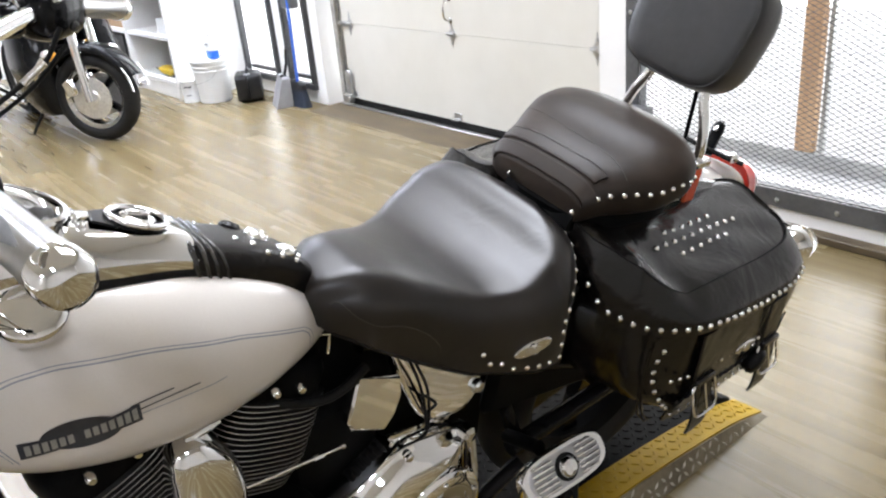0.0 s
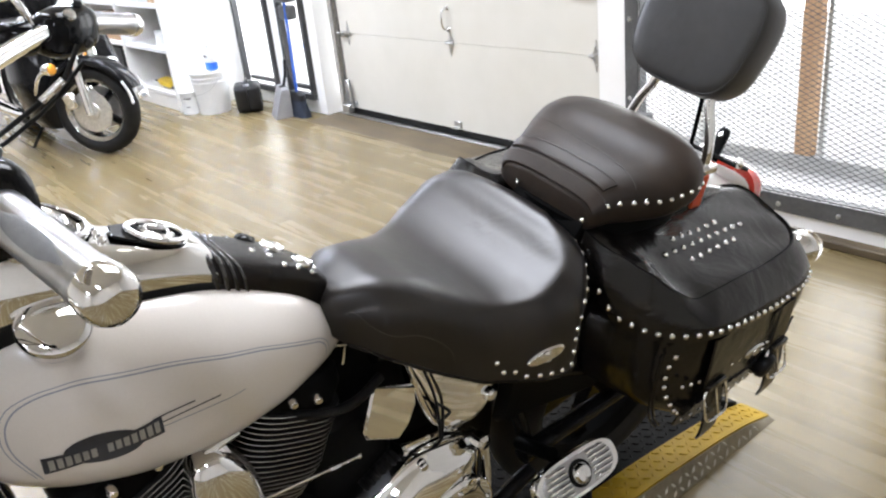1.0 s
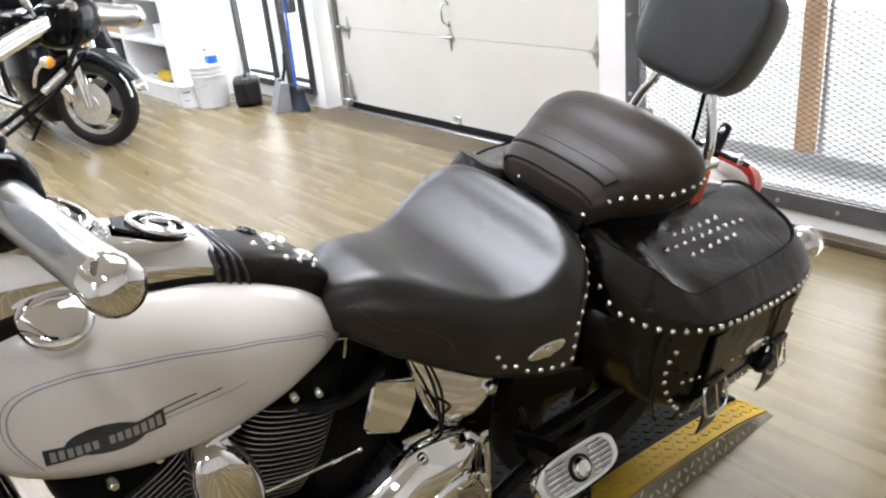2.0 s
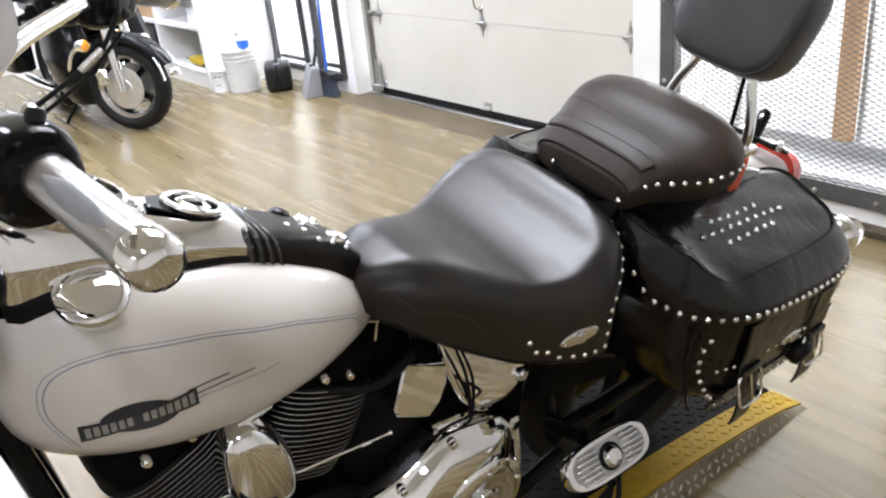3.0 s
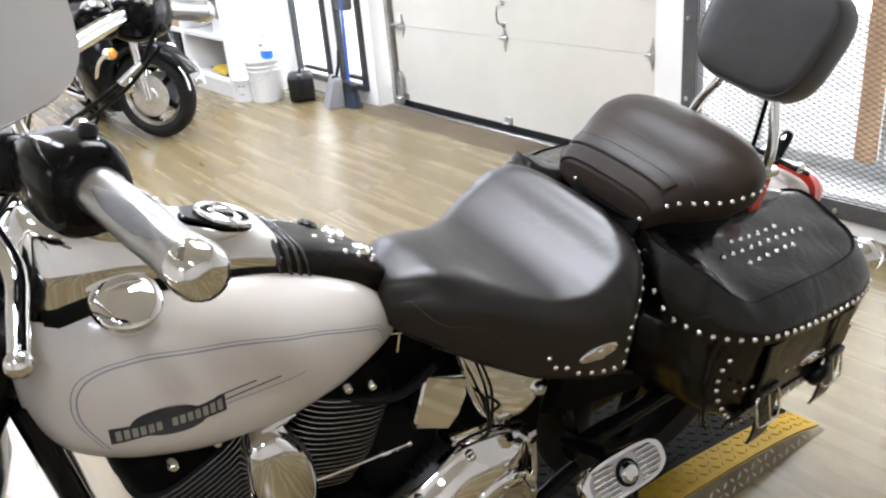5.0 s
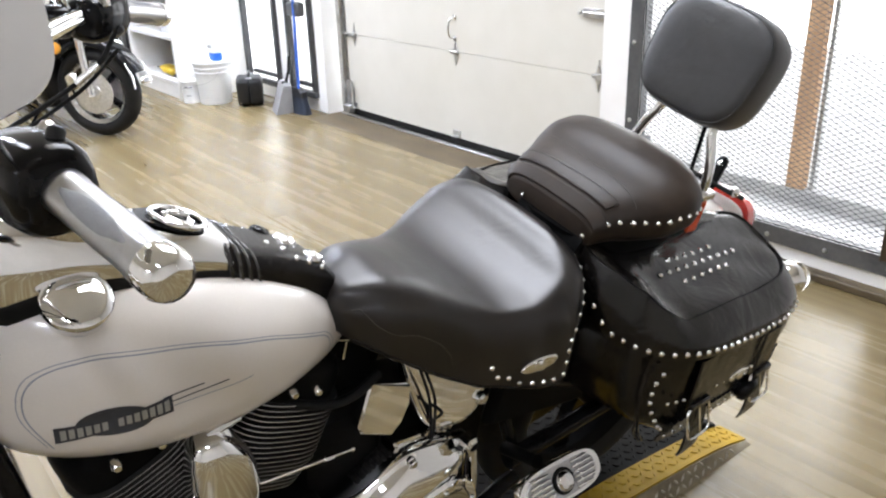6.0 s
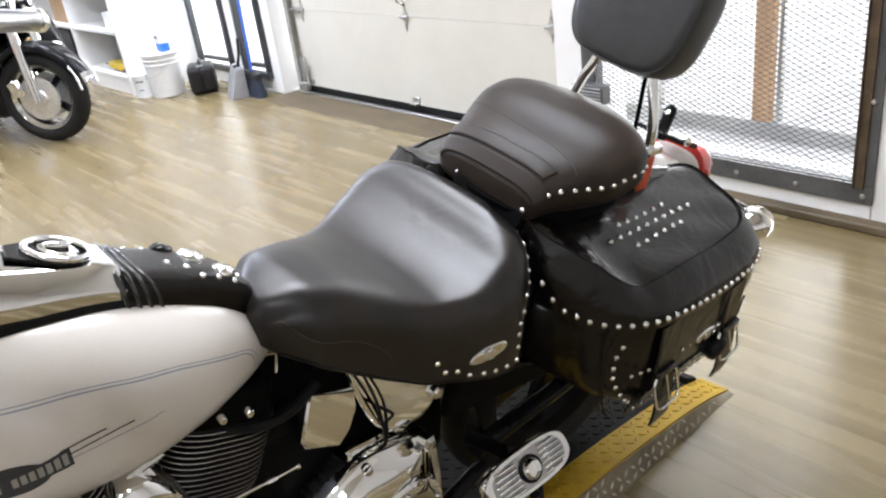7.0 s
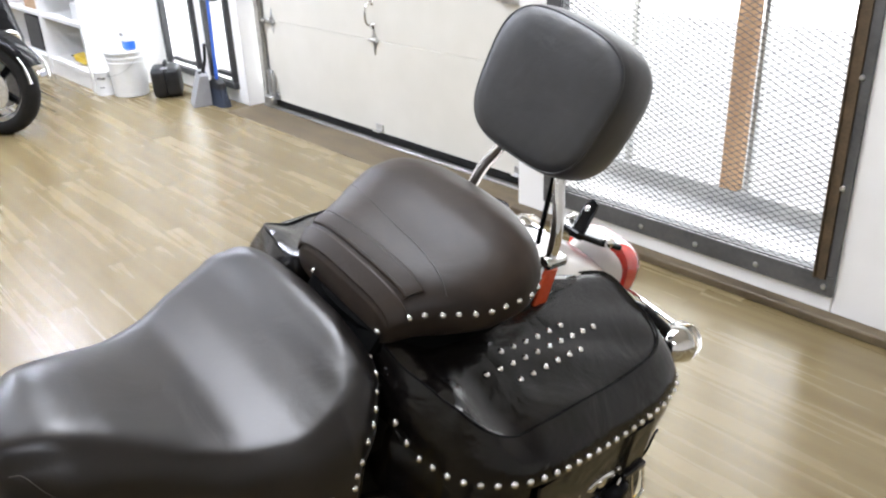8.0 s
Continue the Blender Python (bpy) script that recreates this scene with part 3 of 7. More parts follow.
def paint_can():
    t = thing("paint_can", pose(-5.83, 2.83, 0), "white paint can with dark print beside the bucket", "paint can")
    g = Geo()
    g.lathe((0, 0, 0), (0, 0, 1), [(0.078, 0), (0.080, 0.004), (0.077, 0.01), (0.077, 0.165), (0.080, 0.172), (0.080, 0.18), (0.070, 0.176), (0.062, 0.178), (0.01, 0.178)], 32)
    part("body", g, PLASTIC_WHITE, t)
    for z, a0, a1, h in ((0.125, -1.15, -0.35, 0.012), (0.06, -1.0, -0.5, 0.006)):
        g = Geo()
        ring = [(0.0778 * math.cos(b), 0.0778 * math.sin(b)) for b in np.linspace(a0, a1, 9)]
        g.add([(x, y, z) for x, y in ring] + [(x, y, z + h) for x, y in ring], [(k, k + 1, k + 10, k + 9) for k in range(8)])
        part("label_print", g, PRINT, t, "dark bar of print")
    g = Geo()
    g.tube(spline([(0.08, 0, 0.15), (0.06, -0.07, 0.13), (0.0, -0.1, 0.125), (-0.06, -0.07, 0.13), (-0.08, 0, 0.15)], 6), 0.002, 6)
    part("handle", g, GALV, t)


paint_can()


def spray_bottle():
    t = thing("cleaner_bottle", pose(-5.63, 2.99, 0.348), "clear plastic bottle with blue liquid on the bucket lid", "bottle")
    g = Geo()
    g.loft([[(x, y, z) for x, y in rounded(0.060 * s, 0.040 * s, 3.5, 24)] for z, s in ((0, 0.94), (0.006, 1), (0.062, 1))])
    part("liquid", g, LABELBLUE, t, "bright blue liquid")
    g = Geo()
    g.loft([[(x, y, z) for x, y in rounded(0.062 * s, 0.042 * s, 3.5, 24)] for z, s in ((0.063, 1), (0.135, 1), (0.155, 0.85), (0.168, 0.40), (0.175, 0.36))])
    part("body", g, PLASTIC_WHITE, t)
    g = Geo()
    g.lathe((0, 0, 0.175), (0, 0, 1), [(0.022, 0), (0.022, 0.02), (0.017, 0.024)], 14)
    part("cap", g, PLASTIC_WHITE, t, "small white cap")
    g = Geo()
    for i in range(5):
        g.box((-0.034 + 0.015 * i, -0.0425, 0.108 + 0.004 * (i % 2)), (0.009, 0.001, 0.02), 0.0003)
    part("label_print", g, PRINT, t, "dark bars of print")


spray_bottle()


def tool_case():
    t = thing("tool_case", pose(-5.40, 3.15, 0, 0, 0, -28), "thick black plastic tool case standing on edge", "tool case")
    g = Geo()
    for s in (-1, 1):
        g.loft([[(x + 0.18 * z, s * (0.003 + d), 0.115 + z) for x, z in rounded(0.150 * k, 0.113 * k, 5, 32)] for d, k in ((0, 0.97), (0.008, 1.0), (0.075, 1.0), (0.092, 0.94), (0.098, 0.84))])
    part("shell", g, PLASTIC_BLACK, t)
    g = Geo()
    g.tube(spline([(-0.06, 0, 0.225), (-0.05, 0, 0.25), (0, 0, 0.258), (0.06, 0, 0.25), (0.07, 0, 0.225)], 6), 0.011, 8)
    part("handle", g, PLASTIC_BLACK, t)
    for x in (-0.1, 0.1):
        g = Geo()
        g.box((x + 0.02, 0, 0.226), (0.035, 0.05, 0.012), 0.003)
        part("latch", g, PLASTIC_GREY, t)


tool_case()


def dustpan():
    t = thing("lobby_dustpan", pose(-4.93, 3.22, 0, 0, 0, -18), "grey plastic long handled dustpan standing on its edge", "dustpan")
    g = Geo()
    out = [(-0.105, 0, 0), (0.105, 0, 0), (0.112, 0, 0.17), (0.105, 0, 0.215), (0.08, 0, 0.235), (-0.08, 0, 0.235), (-0.105, 0, 0.215), (-0.112, 0, 0.17)]
    g.loft([[(x * 1.0, -0.10 * (1 - z / 0.3), z) for x, y, z in out], [(x * 0.98, 0.0, z + 0.002) for x, y, z in out], [(x * 0.9, 0.035, z * 0.97 + 0.004) for x, y, z in out]])
    part("pan", g, PLASTIC_GREY, t)
    g = Geo()
    g.tube([(0.05, 0.0, 0.22), (0.075, 0.03, 0.33), (0.085, 0.04, 0.44)], 0.012, 10)
    part("handle", g, PLASTIC_BLACK, t, "dark tube handle")
    g = Geo()
    g.box((0.05, -0.005, 0.235), (0.06, 0.05, 0.02), 0.008)
    part("hinge", g, PLASTIC_BLACK, t)


dustpan()


def broom():
    t = thing("broom", pose(-4.80, 3.27, 0), "blue handled broom with dark bristles leaning on the wall", "broom")
    g = Geo()
    g.loft([[(x, y, z) for x, y in rounded(hx, hy, 4, 24)] for z, hx, hy in ((0, 0.125, 0.045), (0.03, 0.12, 0.04), (0.13, 0.09, 0.028))])
    part("bristles", g, surf("dark_blue_bristle", (0.012, 0.018, 0.035), (0.03, 0.04, 0.06), 0.8, scale=60, stretch=(6, 6, 0.5), bump=0.6, bscale=120), t)
    g = Geo()
    g.loft([[(x, y, z) for x, y in rounded(hx, hy, 4, 24)] for z, hx, hy in ((0.128, 0.095, 0.032), (0.17, 0.09, 0.03), (0.19, 0.03, 0.02))])
    part("block", g, PLASTIC_BLACK, t)
    g = Geo()
    g.tube([(0, 0, 0.18), (-0.03, 0.035, 0.80), (-0.055, 0.055, 1.35)], 0.0115, 10)
    part("handle", g, BLUE, t, "bright blue handle")


broom()

t = thing("wall_box", pose(-4.86, YL - 0.03, 0.93), "dark grey box hung on the window frame", "box")
g = Geo()
g.box((0, -0.04, 0), (0.20, 0.09, 0.17), 0.012)
part("body", g, STEEL_DARK, t)
g = Geo()
g.box((0, -0.045, -0.02), (0.215, 0.11, 0.02), 0.004)
part("ledge", g, GALV, t)
g = Geo()
g.box((0, -0.035, -0.16), (0.17, 0.07, 0.10), 0.012)
part("lower_body", g, STEEL_DARK, t)


def shelf_unit():
    t = thing("shelf_unit", pose(-5.93, 2.76, 0), "white open shelf unit, partly filled, with a closed end panel", "shelf")
    depth, wid, hgt = 0.62, 2.1, 2.1
    for x in (-0.012, -wid / 2, -wid):
        g = Geo()
        g.box((x, depth / 2, hgt / 2), (0.024, depth, hgt), 0.002)
        part("side_panel", g, SHELFWHITE, t)
    for z in (0.13, 0.50, 0.86, 1.22, 1.6, 2.09):
        for k in (0, 1):
            g = Geo()
            g.box((-0.025 - wid / 4 - k * wid / 2 + 0.006, depth / 2 + 0.01, z), (wid / 2 - 0.03, depth - 0.02, 0.03), 0.002)
            part("shelf", g, SHELFWHITE, t)
    g = Geo()
    g.box((-wid / 2, 0.035, 0.055), (wid - 0.05, 0.02, 0.11), 0.002)
    part("toe_board", g, SHELFWHITE, t)
    g = Geo()
    g.box((-wid / 2, depth + 0.004, hgt / 2), (wid, 0.008, hgt), 0.001)
    part("back_panel", g, SHELFWHITE, t)


shelf_unit()
t = thing("power_tool", pose(-6.36, 2.88, 0.147), "yellow and black power tool lying on the lowest shelf", "tool")
g = Geo()
g.box((0, 0, 0.045), (0.20, 0.10, 0.07), 0.02, pose(0, 0, 0, 0, 8, 10))
g.tube([(-0.1, 0, 0.05), (-0.19, -0.02, 0.05)], [0.03, 0.015], 12)
part("body", g, YELLOWTOOL, t)
g = Geo()
g.box((0.02, 0.02, 0.012), (0.22, 0.09, 0.024), 0.006)
g.tube([(-0.18, -0.02, 0.05), (-0.24, -0.03, 0.05)], 0.008, 8)
part("base_plate", g, PLASTIC_BLACK, t, "black base")
t = thing("black_bag", pose(-6.28, 3.06, 0.147), "black fabric bag on the lowest shelf behind the tool", "bag")
g = Geo()
g.loft([[(x + 0.01 * math.sin(9 * y + z * 20), y, z) for x, y in rounded(0.13 * s, 0.10 * s, 3, 24)] for z, s in ((0, 0.95), (0.05, 1.05), (0.14, 1), (0.2, 0.8), (0.235, 0.4))])
part("body", g, RUBBER, t)
g = Geo()
g.tube(spline([(-0.05, 0, 0.22), (-0.04, 0, 0.28), (0.04, 0, 0.285), (0.05, 0, 0.22)], 6), 0.009, 6)
part("handle", g, RUBBER, t)
for x, y, z, sx, sy, sz, mt, lab in ((-6.2, 2.96, 0.515, 0.30, 0.24, 0.13, PLASTIC_WHITE, "white carton on the middle shelf"), (-6.0, 2.94, 0.515, 0.06, 0.22, 0.27, RUBBER, "black binder standing on the middle shelf"),
                                     (-6.2, 2.98, 0.875, 0.32, 0.26, 0.22, CARDBOARD, "brown cardboard box on the upper shelf"),
                                     (-6.02, 2.94, 0.875, 0.08, 0.2, 0.2, REDLENS, "red tin on the upper shelf"),
                                     (-7.4, 2.98, 0.515, 0.4, 0.3, 0.26, CARDBOARD, "brown cardboard box on the shelf"), (-7.5, 2.98, 0.147, 0.42, 0.3, 0.3, PLASTIC_BLACK, "black plastic crate on the lowest shelf")):
    t = thing("box", pose(x, y, z), lab, "box")
    g = Geo()
    g.box((0, 0, sz / 2), (sx, sy, sz), 0.006)
    part("body", g, mt, t)
    g = Geo()
    g.box((0, 0, sz + 0.0015), (sx - 0.02, 0.04, 0.002), 0.0005)
    part("tape", g, mt, t)
# ---------------------------------------------------------------- lift
LIFT_X, DECK_Z = -0.196, 0.13


def lift_top(y):
    return float(pchip([(-0.75, 0.075), (1.50, 0.075), (1.80, 0.057), (1.98, 0.036), (2.10, 0.007)], y)[0])


def tread_plate(name, x0, x1, y0, y1, mat, parent, label, dz=0.0):
    g = Geo()
    ys = np.linspace(y0, y1, 40)
    g.loft([[(x0, y, lift_top(y) - 0.008 + dz), (x1, y, lift_top(y) - 0.008 + dz), (x1, y, lift_top(y) + dz), (x0, y, lift_top(y) + dz)] for y in ys])
    # raised tread bars in two turns
    p = 0.0245
    for i in range(int((x1 - x0) / p)):
        for j in range(int((y1 - y0) / p)):
            cx, cy = x0 + (i + 0.5) * p, y0 + (j + 0.5) * p
            a = radians(45 if (i + j) % 2 else -45)
            d, s = Vector((math.cos(a), math.sin(a), 0)) * 0.0108, Vector((-math.sin(a), math.cos(a), 0)) * 0.0032
            c = Vector((cx, cy, 0))
            pts = [c + d, c + s, c - d, c - s]
            lo = [(q.x, q.y, lift_top(q.y) + dz + 0.0002) for q in pts]
            hi = [(c.x + (q.x - c.x) * 0.6, c.y + (q.y - c.y) * 0.6, lift_top(q.y) + dz + 0.0028) for q in pts]
            g.add(lo + hi, [(0, 1, 5, 4), (1, 2, 6, 5), (2, 3, 7, 6), (3, 0, 4, 7), (4, 5, 6, 7)])
    return part(name, g, mat, parent, label, 30)


def lift():
    t = thing("motorcycle_lift", pose(0, 0, 0), "low black tread plate lift ramp with worn yellow edges", "motorcycle lift")
    w = 0.085
    xr = -0.82
    tread_plate("deck", xr + w, LIFT_X - w, -0.75, 2.03, LIFTBLACK, t, "black tread plate deck")
    tread_plate("edge_strip", LIFT_X - w, LIFT_X, -0.75, 2.10, YELLOW, t, "worn yellow painted edge", 0.002)
    tread_plate("edge_strip", xr, xr + w, -0.75, 2.09, YELLOW, t, "worn yellow painted edge", 0.002)
    g = Geo()
    g.box(((xr + LIFT_X) / 2, 2.055, 0.022), (LIFT_X - xr - 2 * w, 0.05, 0.02), 0.004, pose(0, 0, 0, -22))
    part("end_strip", g, LIFTBLACK, t)
    for x, s in ((LIFT_X, 1), (xr, -1)):
        g = Geo()
        ys = np.linspace(-0.75, 2.10, 80)
        g.loft([[(x - s * 0.004, y, 0.0), (x + s * 0.020, y, 0.0), (x + s * 0.004, y, max(lift_top(y) - 0.004, 0.004)), (x - s * 0.004, y, max(lift_top(y) - 0.004, 0.004))] for y in ys])
        for j in range(100):
            y = -0.73 + j * 0.028
            for k in range(3):
                z, top = 0.014 + 0.024 * k, max(lift_top(y) - 0.004, 0.005)
                if z < top - 0.008:
                    a = radians(45 if (j + k) % 2 else -45)
                    flank = lambda q: x + s * (0.0206 - 0.016 * q / top)
                    dy, dzz = 0.012 * math.cos(a), 0.012 * math.sin(a)
                    ny, nz = -0.0042 * math.sin(a), 0.0042 * math.cos(a)
                    g.add([(flank(z + b), y + c, z + b) for c, b in ((dy, dzz), (ny, nz), (-dy, -dzz), (-ny, -nz))] + [(flank(z) + s * 0.0040, y, z)], [(0, 1, 4), (1, 2, 4), (2, 3, 4), (3, 0, 4)], 1)
        part("side_plate", g, [DIAMONDSIDE, DIAMONDRISE], t, "bare metal tread plate side", 30)


lift()

# ---------------------------------------------------------------- the motorcycle, leaning on its side stand
LEANS = 10.0
BIKE = Matrix.Translation((-0.355, 0, DECK_Z)) @ pose(0, 0, 0, 0, LEANS, 0)
bike = thing("motorcycle", BIKE, "pearl white cruiser motorcycle with studded dark leather seats and bags", "motorcycle")

STUD = Geo()
STUD.lathe((0, 0, -0.001), (0, 0, 1), [(0.0056, 0), (0.0056, 0.0012), (0.0048, 0.003), (0.0026, 0.0045), (0.0006, 0.005)], 8)
STUD = bake("stud", STUD, CHROME, 60)


def stud(parent, place, normal, s=1.0):
    return piece("stud", STUD, parent, facing(place, normal) @ Matrix.Scale(s, 4))


def along(pts, n):
    """n points at even steps on the smooth line through pts."""
    q = spline(pts, 12)
    d = [0.0]
    for a, b in zip(q, q[1:]):
        d.append(d[-1] + (b - a).length)
    return [Vector([np.interp(d[-1] * i / (n - 1), d, [p[c] for p in q]) for c in range(3)]) for i in range(n)]


class Dome:
    """A padded form: for each place v along the bike a half width, top, bottom, squareness and sideways shift."""

    def __init__(self, keys, dish=0.0, shift=0.0, belly=0.0, tilt=0.0, blend=0.0, far=()):
        self.blend, self.far = blend, far
        self.k, self.dish, self.shift, self.belly, self.tilt = keys, dish, shift, belly, tilt
        self.v0, self.v1 = keys[0][0], keys[-1][0]

    def form(self, v):
        """Half width, top, bottom and squareness at v, blended over a stretch of the length."""
        r = min(self.blend, max(0.0, v - self.v0), max(0.0, self.v1 - v))
        if r < 1e-5:
            return pchip(self.k, v)
        return sum(pchip(self.k, v + r * x) * q for x, q in ((-1, 1), (-0.66, 2), (-0.33, 3), (0, 4), (0.33, 3), (0.66, 2), (1, 1))) / 16

    def at(self, v, f):
        a, top, bot, n = self.form(v)
        c, s = math.cos(f), math.sin(f)
        if c < 0 and self.far:
            a = float(pchip(self.far, v)[0])
        u = a * spow(c, 2 / n)
        mid = bot + self.belly * (top - bot)
        w = mid + (top - mid) * abs(s)**(2 / n) if s >= 0 else mid - (mid - bot) * abs(s)**(2 / n)
        x = abs(u) / max(a, 1e-4)
        w -= self.dish * math.exp(-(x / 0.55)**2) * max(0, s)**4 + self.tilt * u * max(0, s)**1.5
        return Vector((u + self.shift, v, w))

    def geo(self, nv=60, nf=44):
        rings = []
        for i in range(nv + 1):
            e = 0.5 - 0.5 * math.cos(math.pi * i / nv)
            v = self.v0 + (self.v1 - self.v0) * (0.6 * e + 0.4 * i / nv)
            if self.belly:
                r = [self.at(v, 2 * math.pi * j / (2 * nf)) for j in range(2 * nf)]
            else:
                r = [self.at(v, math.pi * j / nf) for j in range(nf + 1)]
                a, b = r[-1], r[0]
                r += [a.lerp(b, k / 5) for k in range(1, 5)]
            rings.append(r)
        return Geo().loft(rings)

    def side(self, v, w, s=1):
        """The point of the flank at that height, and the outward normal."""
        a, top, bot, n = self.form(v)
        mid = bot + self.belly * (top - bot)
        q = min((w - mid) / (top - mid), 0.999) if w >= mid else max((w - mid) / (mid - bot), -0.999)
        f = math.copysign(math.asin(abs(q)**(n / 2)), q)
        if s < 0:
            f = math.pi - f
        p = self.at(v, f)
        du, dv = self.at(v, f + 0.02) - self.at(v, f - 0.02), self.at(v + 0.004, f) - self.at(v - 0.004, f)
        nrm = du.cross(dv).normalized()
        if nrm.x * s < 0:
            nrm = -nrm
        return p, nrm


# ---- fuel tank
TANK = Dome([(0.300, 0.040, 0.880, 0.775, 2.1), (0.315, 0.064, 0.902, 0.735, 2.2), (0.35, 0.092, 0.922, 0.700, 2.4), (0.42, 0.126, 0.930, 0.678, 2.5), (0.50, 0.146, 0.922, 0.668, 2.5),
             (0.58, 0.148, 0.905, 0.664, 2.4), (0.66, 0.130, 0.876, 0.664, 2.3), (0.73, 0.100, 0.838, 0.668, 2.2), (0.79, 0.064, 0.790, 0.676, 2.1), (0.815, 0.042, 0.765, 0.684, 2.0),
             (0.829, 0.018, 0.742, 0.702, 2.0)], belly=0.40)
tank = part("fuel_tank", TANK.geo(70, 52), PEARL, bike, "pearl white teardrop fuel tank", 60)


def on_tank(v, w, s=1, lift_off=0.0008):
    p, n = TANK.side(v, w, s)
    return p + n * lift_off


def ribbon(pts, width, off=0.0007):
    """A thin raised line on the tank through (v, w) points."""
    q = spline([(v, w, 0) for v, w in pts], 10)
    g, verts = Geo(), []
    for i, p in enumerate(q):
        d = (q[min(i + 1, len(q) - 1)] - q[max(i - 1, 0)]).normalized()
        for k in (-0.5, 0.5):
            verts.append(on_tank(p.x - d.y * width * k, p.y + d.x * width * k, 1, off))
    g.add(verts, [(2 * i, 2 * i + 2, 2 * i + 3, 2 * i + 1) for i in range(len(q) - 1)])
    return g


for line, wd in (([(0.372, 0.745), (0.352, 0.790), (0.351, 0.822), (0.362, 0.844), (0.381, 0.8565), (0.406, 0.8625), (0.447, 0.8635), (0.535, 0.8495), (0.642, 0.8135), (0.736, 0.7630), (0.757, 0.748), (0.766, 0.733), (0.764, 0.718)], 0.0017),
                 ([(0.366, 0.748), (0.346, 0.792), (0.346, 0.825), (0.357, 0.848), (0.379, 0.8610), (0.406, 0.8670), (0.447, 0.8680), (0.535, 0.8535), (0.643, 0.8170), (0.737, 0.7670), (0.762, 0.750), (0.773, 0.731), (0.771, 0.714)], 0.0011)):
    part("pinstripe", ribbon(line, wd), PINSTRIPE, tank, "blue grey pinstripe")
for v0, w0, v1, w1, wd in ((0.492, 0.7985, 0.544, 0.800, 0.0020), (0.498, 0.7900, 0.576, 0.792, 0.0018), (0.500, 0.7835, 0.611, 0.781, 0.0012)):
    part("speed_line", ribbon([(v0, w0), ((v0 + v1) / 2, (w0 + w1) / 2 + 0.0006), (v1, w1)], wd), BADGE if wd > 0.0015 else PINSTRIPE, tank, "dark tapering line behind the badge")


def tank_patch(outline, off):
    """A thin patch on the tank with that (v, w) outline."""
    g = Geo()
    c = (sum(p[0] for p in outline) / len(outline), sum(p[1] for p in outline) / len(outline))
    rings = []
    for k in (1.0, 0.75, 0.5, 0.25, 0.02):
        rings.append([on_tank(c[0] + (v - c[0]) * k, c[1] + (w - c[1]) * k, 1, off) for v, w in outline])
    return g.loft(rings, False)


def banner(v, half):
    """Centre line and height of the badge's banner."""
    t = (v - 0.374) / 0.128
    return 0.768 + 0.020 * t + half * (1 + 0.35 * abs(2 * t - 1)**1.5)


part("badge_oval", tank_patch([(0.438 + 0.042 * math.cos(a), 0.780 + 0.021 * math.sin(a)) for a in (2 * math.pi * i / 32 for i in range(32))], 0.0009), BADGE, tank, "dark blue oval badge")
vs = [0.374 + 0.128 * i / 16 for i in range(17)]
part("badge_banner", tank_patch([(v, banner(v, 0.0095)) for v in vs] + [(v, banner(v, -0.0095)) for v in reversed(vs)], 0.0015), BADGE, tank, "dark banner across the badge")
for i in range(14):
    v = 0.380 + i * 0.0086
    if i == 6:
        continue
    part("badge_bar", tank_patch([(v, banner(v, -0.0062)), (v + 0.0060, banner(v + 0.006, -0.0062)), (v + 0.0060, banner(v + 0.006, 0.0062)), (v, banner(v, 0.0062))], 0.0021), SILVERPRINT, tank, "silver bar")

for s in (1, -1):
    g = Geo()
    base, up = Vector((s * 0.080, 0.428, 0.914)), Vector((s * 0.45, 0.0, 1)).normalized()
    g.lathe(base, up, [(0.037, 0), (0.0375, 0.012), (0.040, 0.014), (0.040, 0.019), (0.037, 0.022), (0.028, 0.026), (0.016, 0.028), (0.002, 0.0285)], 36)
    part("fuel_cap", g, CHROME, tank, "domed chrome fuel cap", 50)

# ---- console on the tank
CONSOLE = Dome([(0.335, 0.036, 0.985, 0.90, 3.4), (0.36, 0.056, 1.020, 0.905, 4), (0.42, 0.064, 1.012, 0.910, 4.4), (0.52, 0.063, 0.970, 0.904, 4.4), (0.60, 0.059, 0.940, 0.886, 4.4), (0.635, 0.057, 0.924, 0.872, 4.4)])
rings = []
for v in np.concatenate([np.linspace(0.335, 0.36, 8), np.linspace(0.37, 0.635, 24)]):
    a, top, bot, n = CONSOLE.form(v)
    h = top - bot
    half = [(a, 0.0), (a, 0.44), (a * 0.985, 0.52), (a * 0.94, 0.60), (a * 0.80, 0.78), (a * 0.64, 0.95), (a * 0.54, 0.99), (a * 0.3, 1.0)]
    rings.append([(x, v, bot + h * k) for x, k in half] + [(-x, v, bot + h * k) for x, k in reversed(half)])
console = part("console", Geo().loft(rings), CHROME, bike, "chrome tank console with a speedometer", 50)


def tank_height(v, u):
    """Height of the tank's skin at that place."""
    a, top, bot, n = TANK.form(v)
    mid = bot + TANK.belly * (top - bot)
    return mid + (top - mid) * max(0.0, 1 - (abs(u) / a)**n)**(1 / n)


for s in (1, -1):
    rings = []
    for v in np.linspace(0.345, 0.640, 24):
        a, tall = CONSOLE.form(v)[0], float(np.interp(v, [0.36, 0.42, 0.53], [2.6, 2.6, 1.0]))
        rings.append([(s * (a + x), v, tank_height(v, a + x) + z * (tall if z > 0 else 1)) for x, z in ((-0.004, -0.004), (0.004, -0.004), (0.0045, 0.004), (0.002, 0.0075), (-0.004, 0.0085))])
    part("console_gasket", Geo().loft(rings), RUBBER, console, "black rubber edging", 40)
g = Geo()
up = Vector((0, 0.40, 1)).normalized()
